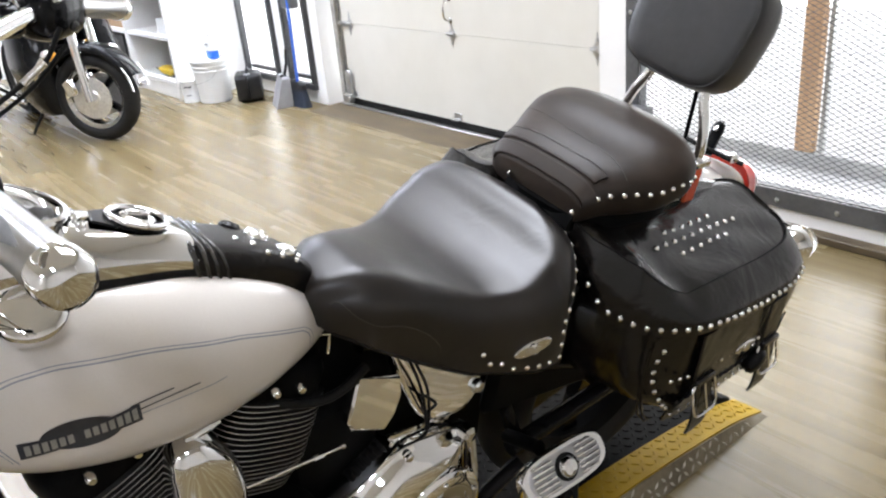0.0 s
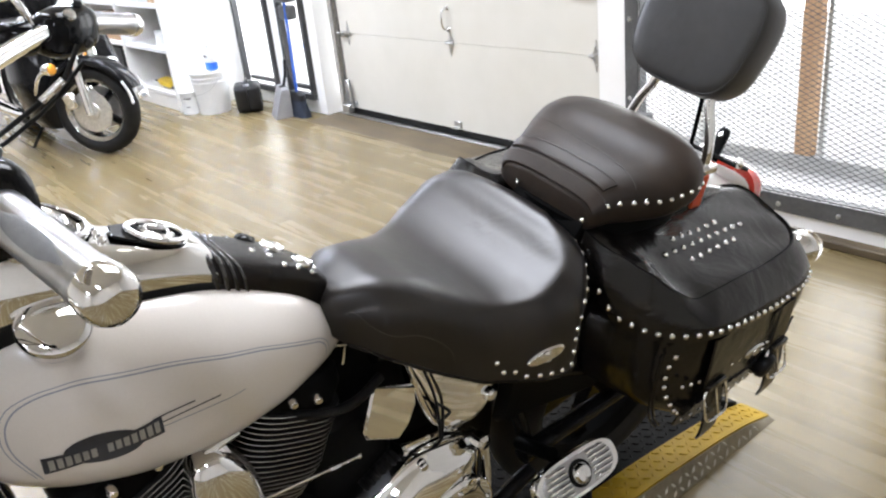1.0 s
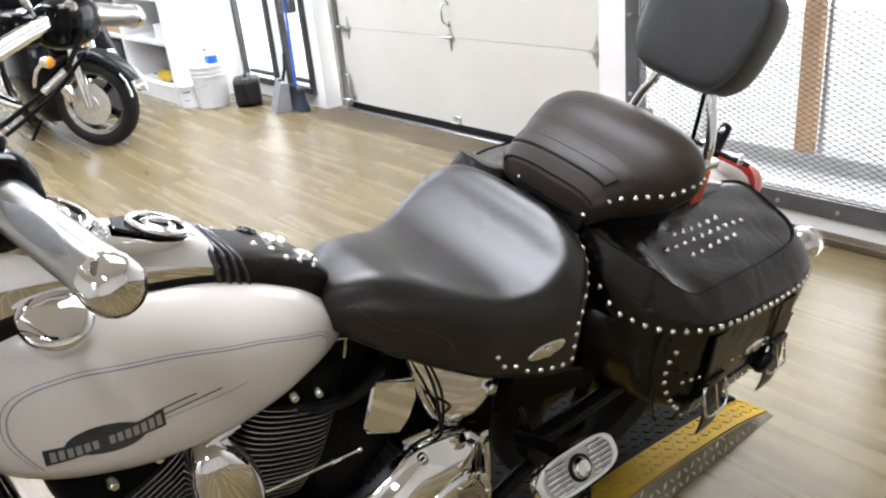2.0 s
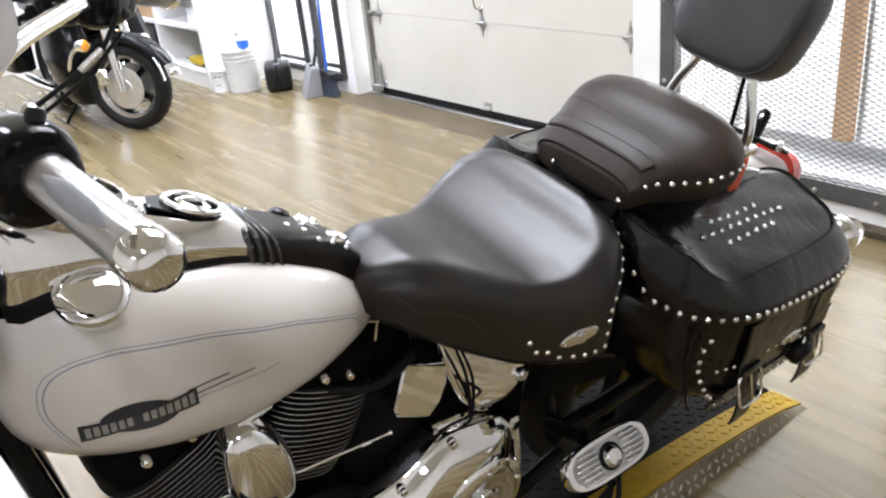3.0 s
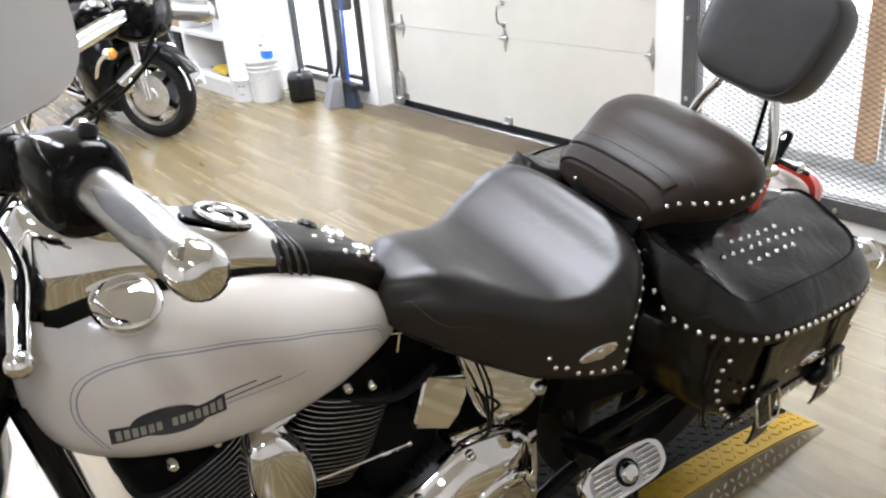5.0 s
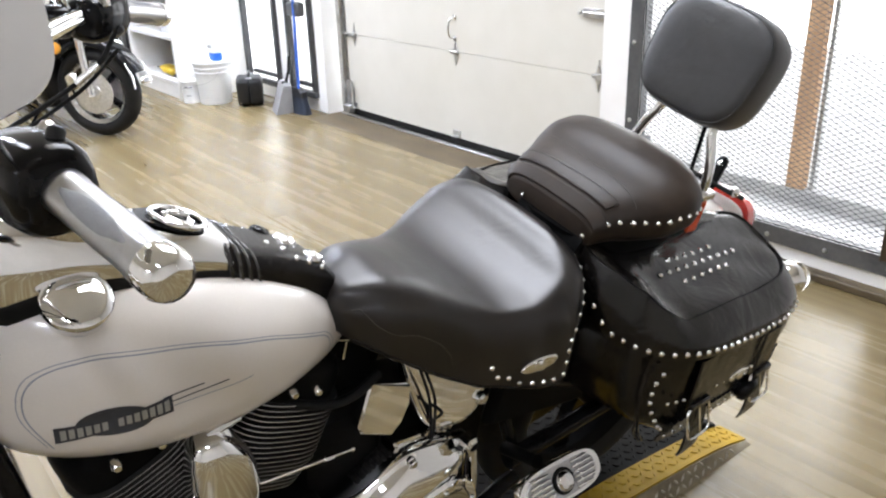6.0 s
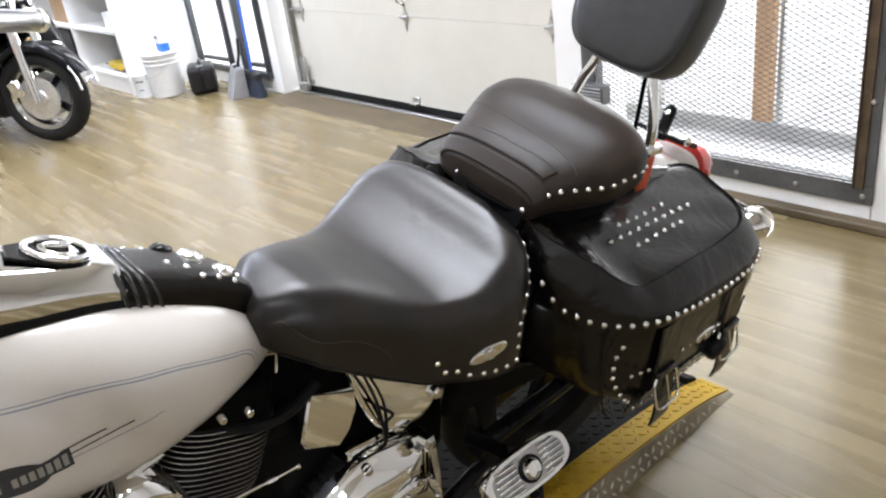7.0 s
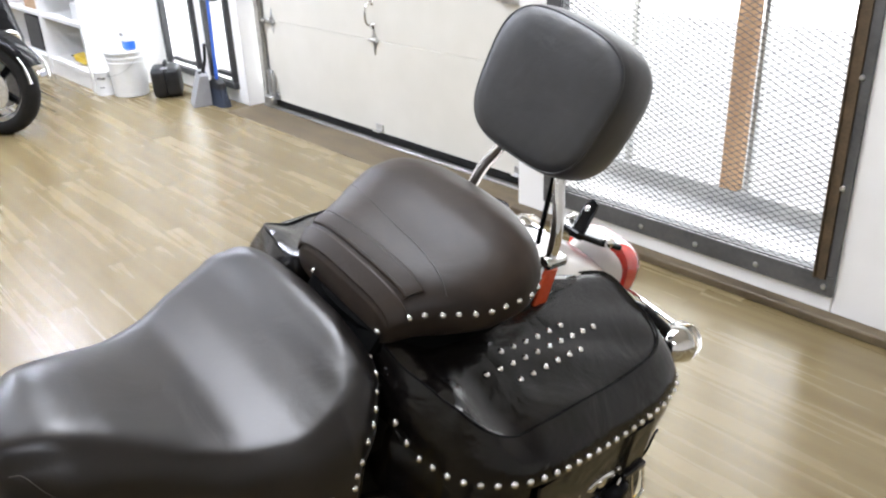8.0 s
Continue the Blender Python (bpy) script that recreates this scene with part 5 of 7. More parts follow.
    part("scalloped_trim", g, LEATHER_BAG, bag, "scalloped leather trim")
    for i in range(16):
        v = 1.36 + 0.36 * i / 15
        stud(bag, face(v, 0.449 + 0.30 * max(0.0, v - 1.66)**1.2, 0.007), fn, 0.7)
    for v0, top in ((1.403, 0.640), (1.628, 0.612)):
        g = Geo()
        low = 0.500 if v0 < 1.5 else 0.478
        path = [face(v0 - 0.004, top, 0.002), face(v0 - 0.002, top - 0.05, 0.004), face(v0, low + 0.035, 0.006), face(v0 + 0.002, low, 0.016), face(v0 + 0.002, low - 0.03, 0.026), face(v0 + 0.003, low - 0.075, 0.036),
                face(v0 + 0.002, low - 0.105, 0.034)]
        rings = []
        q = spline(path, 4)
        for i, p in enumerate(q):
            hw = 0.0255 * (1.0 if i < len(q) - 4 else (0.97, 0.88, 0.70, 0.42)[i - len(q) + 4])
            rings.append([p + Vector((0, -hw, 0)), p + Vector((0.0045, -hw * 0.94, 0)), p + Vector((0.0045, hw * 0.94, 0)), p + Vector((0, hw, 0))])
        g.loft(rings)
        strap = part("strap", g, LEATHER_BAG, bag, "dark leather strap", 30)
        g = Geo()
        c = face(v0 + 0.001, low, 0.0235) + Vector((0, 0, -0.004))
        lean_out = Vector((0.35, 0, -1)).normalized()
        ring = [c + Vector((0, 0.034 * spow(math.cos(a), 0.45), 0)) - lean_out * 0.033 * spow(math.sin(a), 0.45) for a in (2 * math.pi * i / 32 for i in range(32))]
        g.tube(ring + [ring[0]], 0.0027, 8)
        g.tube([c + Vector((0.003, 0, 0)) - lean_out * 0.029, c + Vector((0.004, 0, 0)) + lean_out * 0.028], 0.0018, 6)
        part("buckle", g, CHROME, strap, "chrome roller buckle")
        g = Geo()
        g.box(face(v0 + 0.002, low + 0.030, 0.012), (0.012, 0.056, 0.016), 0.003)
        part("keeper_loop", g, LEATHER_BAG, strap)
    g = Geo()
    p = face(1.548, 0.528, 0.0)
    oval = [p + Vector((0, 0.036 * spow(math.cos(a), 1.1), 0.0135 * spow(math.sin(a), 0.9) - 0.10 * 0.036 * math.cos(a))) for a in (2 * math.pi * i / 28 for i in range(28))]
    g.panel(oval, 0.006, (1, 0, 0), 0.003)
    g.lathe(p, (1, 0, 0), [(0.010, 0), (0.010, 0.007), (0.004, 0.010), (0.001, 0.0105)], 12)
    part("concho", g, CHROME_SOFT, bag, "oval silver concho", 50)
    g = Geo()
    c = face(1.60, 0.470, 0.004)
    g.lathe(c, (1, 0.1, -0.2), [(0.016, -0.006), (0.026, 0.002), (0.029, 0.012), (0.025, 0.022), (0.012, 0.027), (0.001, 0.028)], 20)
    part("lock_knob", g, GLOSSBLACK, bag, "round black lock knob", 50)


saddlebag(1)
saddlebag(-1)

# ---- sissy bar and backrest
g = Geo()
half = [(0.098, 1.568, 0.70), (0.098, 1.572, 0.78), (0.096, 1.580, 0.838), (0.084, 1.588, 0.885), (0.064, 1.598, 0.932), (0.055, 1.615, 1.00), (0.04, 1.632, 1.06)]
loop = half + [(0.0, 1.636, 1.09)] + [(-a, b, c) for a, b, c in reversed(half)]
g.tube(spline(loop, 8), 0.0098, 12)
sissy = rear_part("sissy_bar", g, CHROME, "chrome sissy bar")
for s in (1, -1):
    g = Geo()
    g.box((s * 0.092, 1.605, 0.735), (0.010, 0.12, 0.060), 0.004, pose(0, 0, 0, -22))
    part("mount_plate", g, CHROME, sissy)
    g = Geo()
    rm = pose(s * 0.103, 1.569, 0.765, -7, 0, 0)
    g.box(rm @ Vector((-s * 0.003, 0.001, 0.002)), (0.008, 0.040, 0.088), 0.003, rm)
    g.box(rm @ Vector((0, 0.003, 0.050)), (0.024, 0.046, 0.018), 0.004, rm)
    part("reflector_bracket", g, CHROME_SOFT, sissy, "chrome reflector bracket")
    g = Geo()
    g.box(rm @ Vector((s * 0.003, 0, 0)), (0.006, 0.032, 0.074), 0.002, rm)
    part("reflector", g, REFLECTOR, sissy, "red orange reflector")
g = Geo()
g.tube([(0.035, 1.620, 0.79), (0.026, 1.632, 0.96)], 0.0042, 8)
part("stay", g, SATINBLACK, sissy, "thin black stay")
pad = Geo()
PADM = Matrix.Translation((-0.008, 1.637, 1.032)) @ pose(0, 0, 0, -20, 2.4, 0)
rings = []
for d, k in ((0.050, 0.80), (0.048, 0.90), (0.040, 0.965), (0.020, 1.0), (-0.010, 1.0), (-0.030, 0.985), (-0.041, 0.955), (-0.047, 0.905), (-0.0505, 0.82), (-0.0525, 0.65), (-0.0535, 0.4), (-0.054, 0.12)):
    r = []
    for x, z in rounded(0.126 * k, 0.114 * k, 3.3, 56):
        wide = 1 + 0.07 * z / 0.114
        ruck = 0.0012 * math.sin(60 * x + 35 * z) * math.exp(-((x + 0.07) / 0.04)**2) if d < -0.04 else 0.0
        r.append(PADM @ Vector((x * wide, d + ruck, z + 0.006 * (1 - (x / 0.126)**2))))
    rings.append(r)
pad.loft(rings)
padob = part("backrest_pad", pad, VINYL, sissy, "padded black vinyl backrest", 60)
g = Geo()
ring = [PADM @ Vector((x * (1 + 0.07 * z / 0.114), -0.043, z + 0.006 * (1 - (x / 0.126)**2))) for x, z in rounded(0.126 * 0.945, 0.114 * 0.945, 3.3, 56)]
g.tube(ring + [ring[0]], 0.0018, 6)
part("piping", g, VINYL, padob)

# ---- rear fender, tail lamp, signals
g = Geo()
rings = []
AX = Vector((0, 1.52, 0.33))
for i in range(38):
    a = radians(112 - 127 * i / 37)
    c = AX + Vector((0, 0.445 * math.cos(a), 0.445 * math.sin(a)))
    e = (c - AX).normalized()
    sec = []
    for j in range(21):
        f = math.pi * j / 20
        sec.append(c + Vector((0.104 * spow(math.cos(f), 0.75), 0, 0)) + e * (0.085 * spow(math.sin(f), 0.7) - 0.075))
    rings.append(sec + [p + (AX - p).normalized() * 0.004 for p in reversed(sec)])
g.loft(rings)
fender = rear_part("rear_fender", g, PEARL, "pearl white rear fender")
for s in (1, -1):
    g = Geo()
    g.box((s * 0.110, 1.60, 0.63), (0.014, 0.42, 0.045), 0.006, pose(0, 0, 0, -14))
    part("fender_strut", g, CHROME, fender, "chrome fender strut")
    g = Geo()
    g.ball((s * 0.118, 1.75, 0.590), 0.009, 10, 8)
    part("strut_bolt", g, CHROME, fender)
g = Geo()
g.loft([[(x, 1.845 + y, z + 0.630 - 0.25 * y) for x, z in rounded(hx, hz, 3.0, 30)] for y, hx, hz in ((-0.06, 0.03, 0.03), (-0.01, 0.055, 0.048), (0.02, 0.066, 0.056))])
tail = rear_part("tail_lamp", g, PEARL, "white tail lamp housing", 50)
g = Geo()
g.loft([[(x, 1.862 + y, z + 0.634 - 0.25 * y) for x, z in rounded(hx, hz, 2.7, 30)] for y, hx, hz in ((0.005, 0.074, 0.068), (0.035, 0.074, 0.068), (0.058, 0.067, 0.061), (0.076, 0.048, 0.045), (0.086, 0.02, 0.02))])
part("lens", g, REDLENS, tail, "red lens", 60)
g = Geo()
g.panel([(-0.055, 1.850, 0.565), (0.055, 1.850, 0.565), (0.050, 1.885, 0.545), (-0.050, 1.885, 0.545)], 0.006, (0, -0.2, -1), 0.002)
part("lower_lens", g, REDLENS, tail, "red strip under the lens")
g = Geo()
g.panel([(-0.030, 1.730, 0.760), (0.030, 1.730, 0.760), (0.045, 1.790, 0.728), (0.052, 1.852, 0.700), (-0.052, 1.852, 0.700), (-0.045, 1.790, 0.728)], 0.010, (0, 0.45, 0.89), 0.003)
plate = rear_part("plate_bracket", g, GLOSSBLACK, "black plate bracket", 40)
arm = Matrix.Translation((0.010, 1.762, 0.748)) @ pose(0, 0, 0, -36, -8, 0)
g = Geo()
g.loft([[arm @ Vector((x * k, y, z)) for x, y in rounded(0.014, 0.005, 4, 16)] for z, k in ((-0.012, 1), (0.048, 1), (0.060, 0.8), (0.064, 0.4))])
part("bracket_arm", g, GLOSSBLACK, plate, "upright black arm", 40)
g = Geo()
g.lathe(arm @ Vector((0, -0.005, 0.045)), arm.to_3x3() @ Vector((0, -1, 0)), [(0.006, 0), (0.006, 0.004), (0.002, 0.006)], 10)
part("arm_bolt", g, CHROME, plate, "chrome bolt")
for s in (1, -1):
    g = Geo()
    g.ball((s * 0.044, 1.815, 0.728), 0.012, 12, 8)
    part("bracket_bolt", g, CHROME, plate, "round chrome bolt")
for s in (1, -1):
    g = Geo()
    g.tube(spline([(s * 0.085, 1.79, 0.650), (s * 0.150, 1.838, 0.622), (s * 0.190, 1.868, 0.590)], 5), 0.014, 12)
    g.tube([(s * 0.145, 1.833, 0.624), (s * 0.160, 1.846, 0.614)], 0.018, 12)
    sig = rear_part("turn_signal", g, GLOSSBLACK, "black and chrome bullet turn signal", 50)
    d = Vector((s * 0.12, 1, 0.0)).normalized()
    o = Vector((s * 0.206, 1.880, 0.572))
    g = Geo()
    g.lathe(o, d, [(0.006, -0.040), (0.020, -0.034), (0.032, -0.020), (0.0375, -0.004), (0.039, 0.010), (0.037, 0.012)], 28)
    part("shell", g, CHROME, sig, "chrome bullet shell", 50)
    g = Geo()
    g.lathe(o, d, [(0.0385, 0.011), (0.0385, 0.016), (0.036, 0.030), (0.028, 0.042), (0.014, 0.049), (0.001, 0.051)], 28)
    part("lens", g, CLEARLENS, sig, "clear lens")
    g = Geo()
    g.ball(o + d * 0.016, 0.013, 10, 8)
    part("bulb", g, CHROME_SOFT, sig)
    g = Geo()
    g.tube([(s * 0.040, 1.905, 0.595), (s * 0.185, 1.885, 0.606)], 0.0035, 8)
    part("signal_stay", g, CHROME, sig, "thin chrome stay")


# ---- wheels
def wheel(parent, name, axle, axis, radius=0.32, width=0.13, spokes=0, disc=True, rim=CHROME_SOFT):
    axle, axis = Vector(axle), Vector(axis).normalized()
    g = Geo()
    prof = []
    for i in range(15):
        a = math.pi * (i / 14 - 0.5) * 1.25
        prof.append((radius - 0.055 + 0.055 * math.cos(a), 0.5 * width * math.sin(a) / math.sin(math.pi * 0.5) * 0.95))
    prof = [(radius - 0.095, -width * 0.32)] + prof + [(radius - 0.095, width * 0.32)]
    g.lathe(axle, axis, prof, 56, False)
    whl = part(name, g, TYRE, parent, "black tyre", 50)
    g = Geo()
    r = radius - 0.088
    g.lathe(axle, axis, [(r, -width * 0.36), (r + 0.008, -width * 0.38), (r + 0.004, -width * 0.3), (r - 0.02, -width * 0.22), (r - 0.024, 0), (r - 0.02, width * 0.22), (r + 0.004, width * 0.3), (r + 0.008, width * 0.38), (r, width * 0.36),
                         (r - 0.03, width * 0.2), (r - 0.032, -width * 0.2)], 56, False)
    g.lathe(axle, axis, [(0.04, -width * 0.5), (0.045, -width * 0.45), (0.045, width * 0.45), (0.04, width * 0.5), (0.01, width * 0.51)], 24)
    part("rim", g, rim, whl, "bright rim and hub" if rim is CHROME_SOFT else "black rim and hub", 40)
    side = axis.orthogonal().normalized()
    oth = axis.cross(side)
    n = spokes or 5
    for i in range(n):
        g = Geo()
        a = 2 * math.pi * i / n
        d = math.cos(a) * side + math.sin(a) * oth
        e = axis.cross(d)
        rings = []
        for q, hw, ht in ((0.035, 0.026, 0.024), (0.09, 0.018, 0.016), (r - 0.05, 0.020, 0.015), (r - 0.02, 0.034, 0.018)):
            rings.append([axle + d * q + e * (hw * x) + axis * (ht * y) for x, y in ((-1, -1), (1, -1), (1, 1), (-1, 1))])
        g.loft(rings)
        part("spoke", g, GLOSSBLACK, whl, "", 30)
    if disc:
        for s in (-1, 1):
            g = Geo()
            o = axle + axis * s * width * 0.46
            g.lathe(o, axis * s, [(0.06, 0), (0.148, 0), (0.148, 0.005), (0.06, 0.005)], 48, False)
            g.lathe(o, axis * s, [(0.062, 0.001), (0.055, 0.012), (0.02, 0.014), (0.002, 0.014)], 24)
            part("brake_disc", g, DISC, whl, "bright steel brake disc", 40)
    return whl


wheel(bike, "rear_wheel", (0, 1.52, 0.271), (1, 0, 0), 0.322, 0.14, 0, False, SATINBLACK).matrix_local = REAR

# ---- frame
g = Geo()
for s in (1, -1):
    g.tube(spline([(s * 0.03, 0.30, 0.80), (s * 0.07, 0.33, 0.62), (s * 0.11, 0.36, 0.42), (s * 0.125, 0.44, 0.26), (s * 0.125, 0.60, 0.20), (s * 0.125, 1.0, 0.20), (s * 0.13, 1.18, 0.26)], 6), 0.016, 12)
    g.tube(spline([(s * 0.06, 0.86, 0.66), (s * 0.06, 1.0, 0.62), (s * 0.07, 1.15, 0.44), (s * 0.10, 1.2, 0.28)], 6), 0.015, 12)
    g.tube([(s * 0.12, 1.16, 0.30), (s * 0.125, 1.52, 0.325)], 0.019, 12)
    g.tube([(s * 0.10, 1.08, 0.53), (s * 0.115, 1.52, 0.34)], 0.014, 12)
g.tube(spline([(0, 0.28, 0.84), (0, 0.5, 0.80), (0, 0.75, 0.70), (0, 0.92, 0.62), (0, 1.15, 0.60)], 6), 0.022, 12)
part("frame", g, GLOSSBLACK, bike, "black tube frame")

# ---- engine
g = Geo()
g.loft([[(x, y, z) for y, z in [(0.60 + a * 0.155, 0.36 + b * 0.115) for a, b in rounded(1, 1, 3, 32)]] for x in (-0.11, -0.10, 0.095, 0.105)])
g.loft([[(x, y, z) for y, z in [(0.97 + a * 0.17, 0.36 + b * 0.13) for a, b in rounded(1, 1, 3.5, 32)]] for x in (-0.10, -0.09, 0.040, 0.050)])
engine = part("engine", g, SATINBLACK, bike, "black engine with bright edged cooling fins")


def cylinder(base, top, n=19):
    base, top = Vector(base), Vector(top)
    ax = (top - base).normalized()
    s, t = Vector((1, 0, 0)), ax.cross(Vector((1, 0, 0)))
    g = Geo()
    g.loft([[base + ax * h + s * x + t * y for x, y in rounded(0.062, 0.062, 2.4, 28)] for h in (0.0, (top - base).length)])
    L = (top - base).length
    fins = []
    for i in range(n):
        fg = Geo()
        fins.append(fg)
        h = 0.05 + (L - 0.055) * i / (n - 1)
        k = 0.080 + 0.012 * min(1, 3 * i / n)
        ring = lambda kk, hh: [base + ax * hh + s * x + t * y for x, y in rounded(kk * 1.0, kk * 1.02, 3.2, 32)]
        fg.loft([ring(k - 0.004, h - 0.0016), ring(k, h - 0.0009)], True, True, 0)
        fg.loft([ring(k, h - 0.0009), ring(k + 0.0004, h), ring(k, h + 0.0009)], False, True, 1)
        fg.loft([ring(k, h + 0.0009), ring(k - 0.004, h + 0.0016)], True, True, 0)
    cyl = part("cylinder", g, FIN, bike, "black finned cylinder with machined edges", 40)
    for fg in fins:
        part("fin", fg, [FIN, FINEDGE], cyl, "", 40)
    g = Geo()
    g.loft([[top + ax * h + s * x + t * y for x, y in rounded(0.085 * k, 0.088 * k, 3, 32)] for h, k in ((-0.002, 1), (0.03, 1), (0.05, 0.9), (0.062, 0.6))])
    part("rocker_cover", g, SATINBLACK, cyl, "black rocker cover", 50)


cylinder((0, 0.635, 0.44), (0, 0.715, 0.645))
cylinder((0, 0.555, 0.44), (0, 0.470, 0.645))
for p in ((0.088, 0.74, 0.655), (0.088, 0.70, 0.668), (0.088, 0.69, 0.70), (0.088, 0.44, 0.668), (0.088, 0.50, 0.676)):
    g = Geo()
    g.lathe(p, (1, 0, 0), [(0.008, -0.01), (0.008, 0.004), (0.005, 0.008), (0.001, 0.008)], 8)
    part("head_bolt", g, CHROME, engine, "chrome bolt")
g = Geo()
g.tube(spline([(0.07, 0.66, 0.66), (0.095, 0.74, 0.63), (0.095, 0.80, 0.62), (0.08, 0.86, 0.63)], 5), 0.008, 10)
part("hose", g, RUBBER, engine, "black rubber hose")
# horn cover
g = Geo()
outl = [(0.526, 0.625), (0.534, 0.652), (0.552, 0.667), (0.574, 0.666), (0.600, 0.645), (0.620, 0.612), (0.630, 0.570), (0.631, 0.530), (0.622, 0.503), (0.590, 0.497), (0.556, 0.512), (0.533, 0.545), (0.525, 0.585)]
oc = (0.580, 0.580)
pts = [(p.x, p.y) for p in spline([(a, b, 0) for a, b in outl + outl[:1]], 4)][:-1]
rings = [[(x, oc[0] + (a - oc[0]) * k, oc[1] + (b - oc[1]) * k) for a, b in pts] for x, k in ((0.066, 0.90), (0.072, 0.98), (0.090, 1.0), (0.104, 0.985), (0.112, 0.955), (0.119, 0.89), (0.125, 0.79), (0.130, 0.62), (0.133, 0.38), (0.134, 0.05))]
g.loft(rings)
part("horn_cover", g, CHROME, bike, "chrome teardrop horn cover", 60)
g = Geo()
g.tube([(0.06, 0.575, 0.64), (0.095, 0.58, 0.665), (0.10, 0.585, 0.645)], 0.011, 8)
g.tube([(0.095, 0.56, 0.665), (0.095, 0.61, 0.675)], 0.008, 8)
part("horn_bracket", g, CHROME_SOFT, bike)
# shift rod
g = Geo()
g.tube([(0.100, 0.50, 0.559), (0.112, 0.60, 0.5495), (0.115, 0.643, 0.545), (0.115, 0.788, 0.5295)], 0.0028, 10)
g.tube([(0.115, 0.737, 0.535), (0.115, 0.754, 0.5332)], 0.0046, 6)
g.ball((0.115, 0.790, 0.5293), 0.005, 10, 8)
part("shift_rod", g, CHROME, bike, "chrome shift rod")
# coil cover
g = Geo()
g.panel([(0.066, 0.842, 0.615), (0.070, 0.921, 0.578), (0.078, 0.917, 0.550), (0.086, 0.896, 0.520), (0.092, 0.870, 0.506), (0.088, 0.812, 0.536), (0.084, 0.808, 0.550)], 0.022, (0.95, 0, 0.30), 0.004)
part("coil_cover", g, CHROME, bike, "chrome coil cover")


def cushion(outl, steps):
    """A rounded cover from its (v, w) outline; steps are (u, share of the outline)."""
    oc = (sum(p[0] for p in outl) / len(outl), sum(p[1] for p in outl) / len(outl))
    pts = [(p.x, p.y) for p in spline([(a, b, 0) for a, b in outl + outl[:1]], 4)][:-1]
    return Geo().loft([[(x, oc[0] + (a - oc[0]) * k, oc[1] + (b - oc[1]) * k) for a, b in pts] for x, k in steps])


# oil tank and the cover below it
g = cushion([(0.915, 0.672), (0.99, 0.668), (1.06, 0.640), (1.098, 0.59), (1.104, 0.53), (1.086, 0.482), (1.044, 0.458), (0.990, 0.462), (0.950, 0.484), (0.930, 0.53), (0.918, 0.60)],
            [(-0.10, 0.95), (-0.09, 1), (0.060, 1), (0.078, 0.985), (0.090, 0.945), (0.095, 0.90), (0.0966, 0.865), (0.0968, 0.845), (0.0968, 0.5), (0.0968, 0.05)])
g.v = [(x - 0.34 * (z - 0.52) if x > 0 else x, y, z) for x, y, z in g.v]
part("oil_tank", g, CHROME, bike, "chrome horseshoe oil tank", 60)
g = Geo()
g.panel([(0.066, 0.887, 0.467), (0.060, 1.042, 0.440), (0.072, 1.000, 0.420), (0.080, 0.951, 0.398), (0.080, 0.912, 0.412)], 0.03, (0.97, 0, 0.25), 0.006)
part("starter_cover", g, CHROME, bike, "chrome starter cover")
g = Geo()
a, b = Vector((0.084, 0.815, 0.414)), Vector((0.084, 0.884, 0.452))
g.lathe(a, b - a, [(0.014 + 0.004 * (k % 2), 0.078 * k / 13) for k in range(14)], 20)
part("bellows", g, RUBBER, bike, "black corrugated rubber boot", 60)
g = Geo()
g.lathe((0.10, 1.075, 0.495), (1, 0.15, 0), [(0.013, -0.02), (0.013, 0.012), (0.009, 0.016), (0.001, 0.016)], 16)
part("oil_line_cap", g, CHROME_SOFT, bike)
g = Geo()
for k in range(2):
    o = 0.008 * k
    g.tube(spline([(0.06, 0.925 + o, 0.67), (0.10, 0.930 + o, 0.62), (0.112, 0.945 + o * 1.4, 0.56), (0.112, 0.955 + o, 0.50), (0.105, 0.965, 0.44)], 5), 0.0028, 6)
g.tube(spline([(0.112, 0.95, 0.545), (0.122, 0.965, 0.53), (0.118, 0.97, 0.515), (0.11, 0.955, 0.50)], 5), 0.003, 6)
part("wiring", g, RUBBER, bike, "bundle of black cables")
g = Geo()
g.box((0.06, 1.10, 0.66), (0.05, 0.10, 0.10), 0.01)
g.box((0.0, 1.12, 0.63), (0.16, 0.12, 0.14), 0.015)
g.box((0.085, 1.165, 0.52), (0.04, 0.10, 0.20), 0.02)
part("battery_box", g, SATINBLACK, bike, "black battery box")
# Added screen: darkens the space ahead of the rear wheel.
g = Geo()
g.box((0.095, 1.26, 0.47), (0.035, 0.30, 0.20), 0.02, pose(0, 0, 0, -12))
part("dark_screen", g, SATINBLACK, bike, "black block added to hide bright parts ahead of the wheel")
# Added black blocks stop the floor showing through the dark engine bay.
g = Geo()
g.box((-0.01, 0.86, 0.62), (0.10, 0.24, 0.20), 0.03, pose(0, 0, 0, -14))
g.box((0.0, 0.80, 0.46), (0.15, 0.20, 0.26), 0.03)
part("bay_filler", g, SATINBLACK, bike, "black blocks added to fill the dark engine bay")
g = Geo()
g.tube([(0.020, 0.806, 0.736), (0.050, 0.814, 0.730)], 0.0065, 10)
g.tube([(0.050, 0.800, 0.703), (0.050, 0.830, 0.691)], 0.0042, 10)
g.ball((0.050, 0.831, 0.6905), 0.0062, 10, 8)
g.tube([(0.050, 0.816, 0.697), (0.050, 0.810, 0.662)], 0.0034, 8)
g.tube([(0.050, 0.812, 0.699), (0.020, 0.806, 0.715)], 0.005, 8)
part("fuel_tap", g, CHROME, bike, "small chrome fuel tap")

# ---- primary cover
g = Geo()
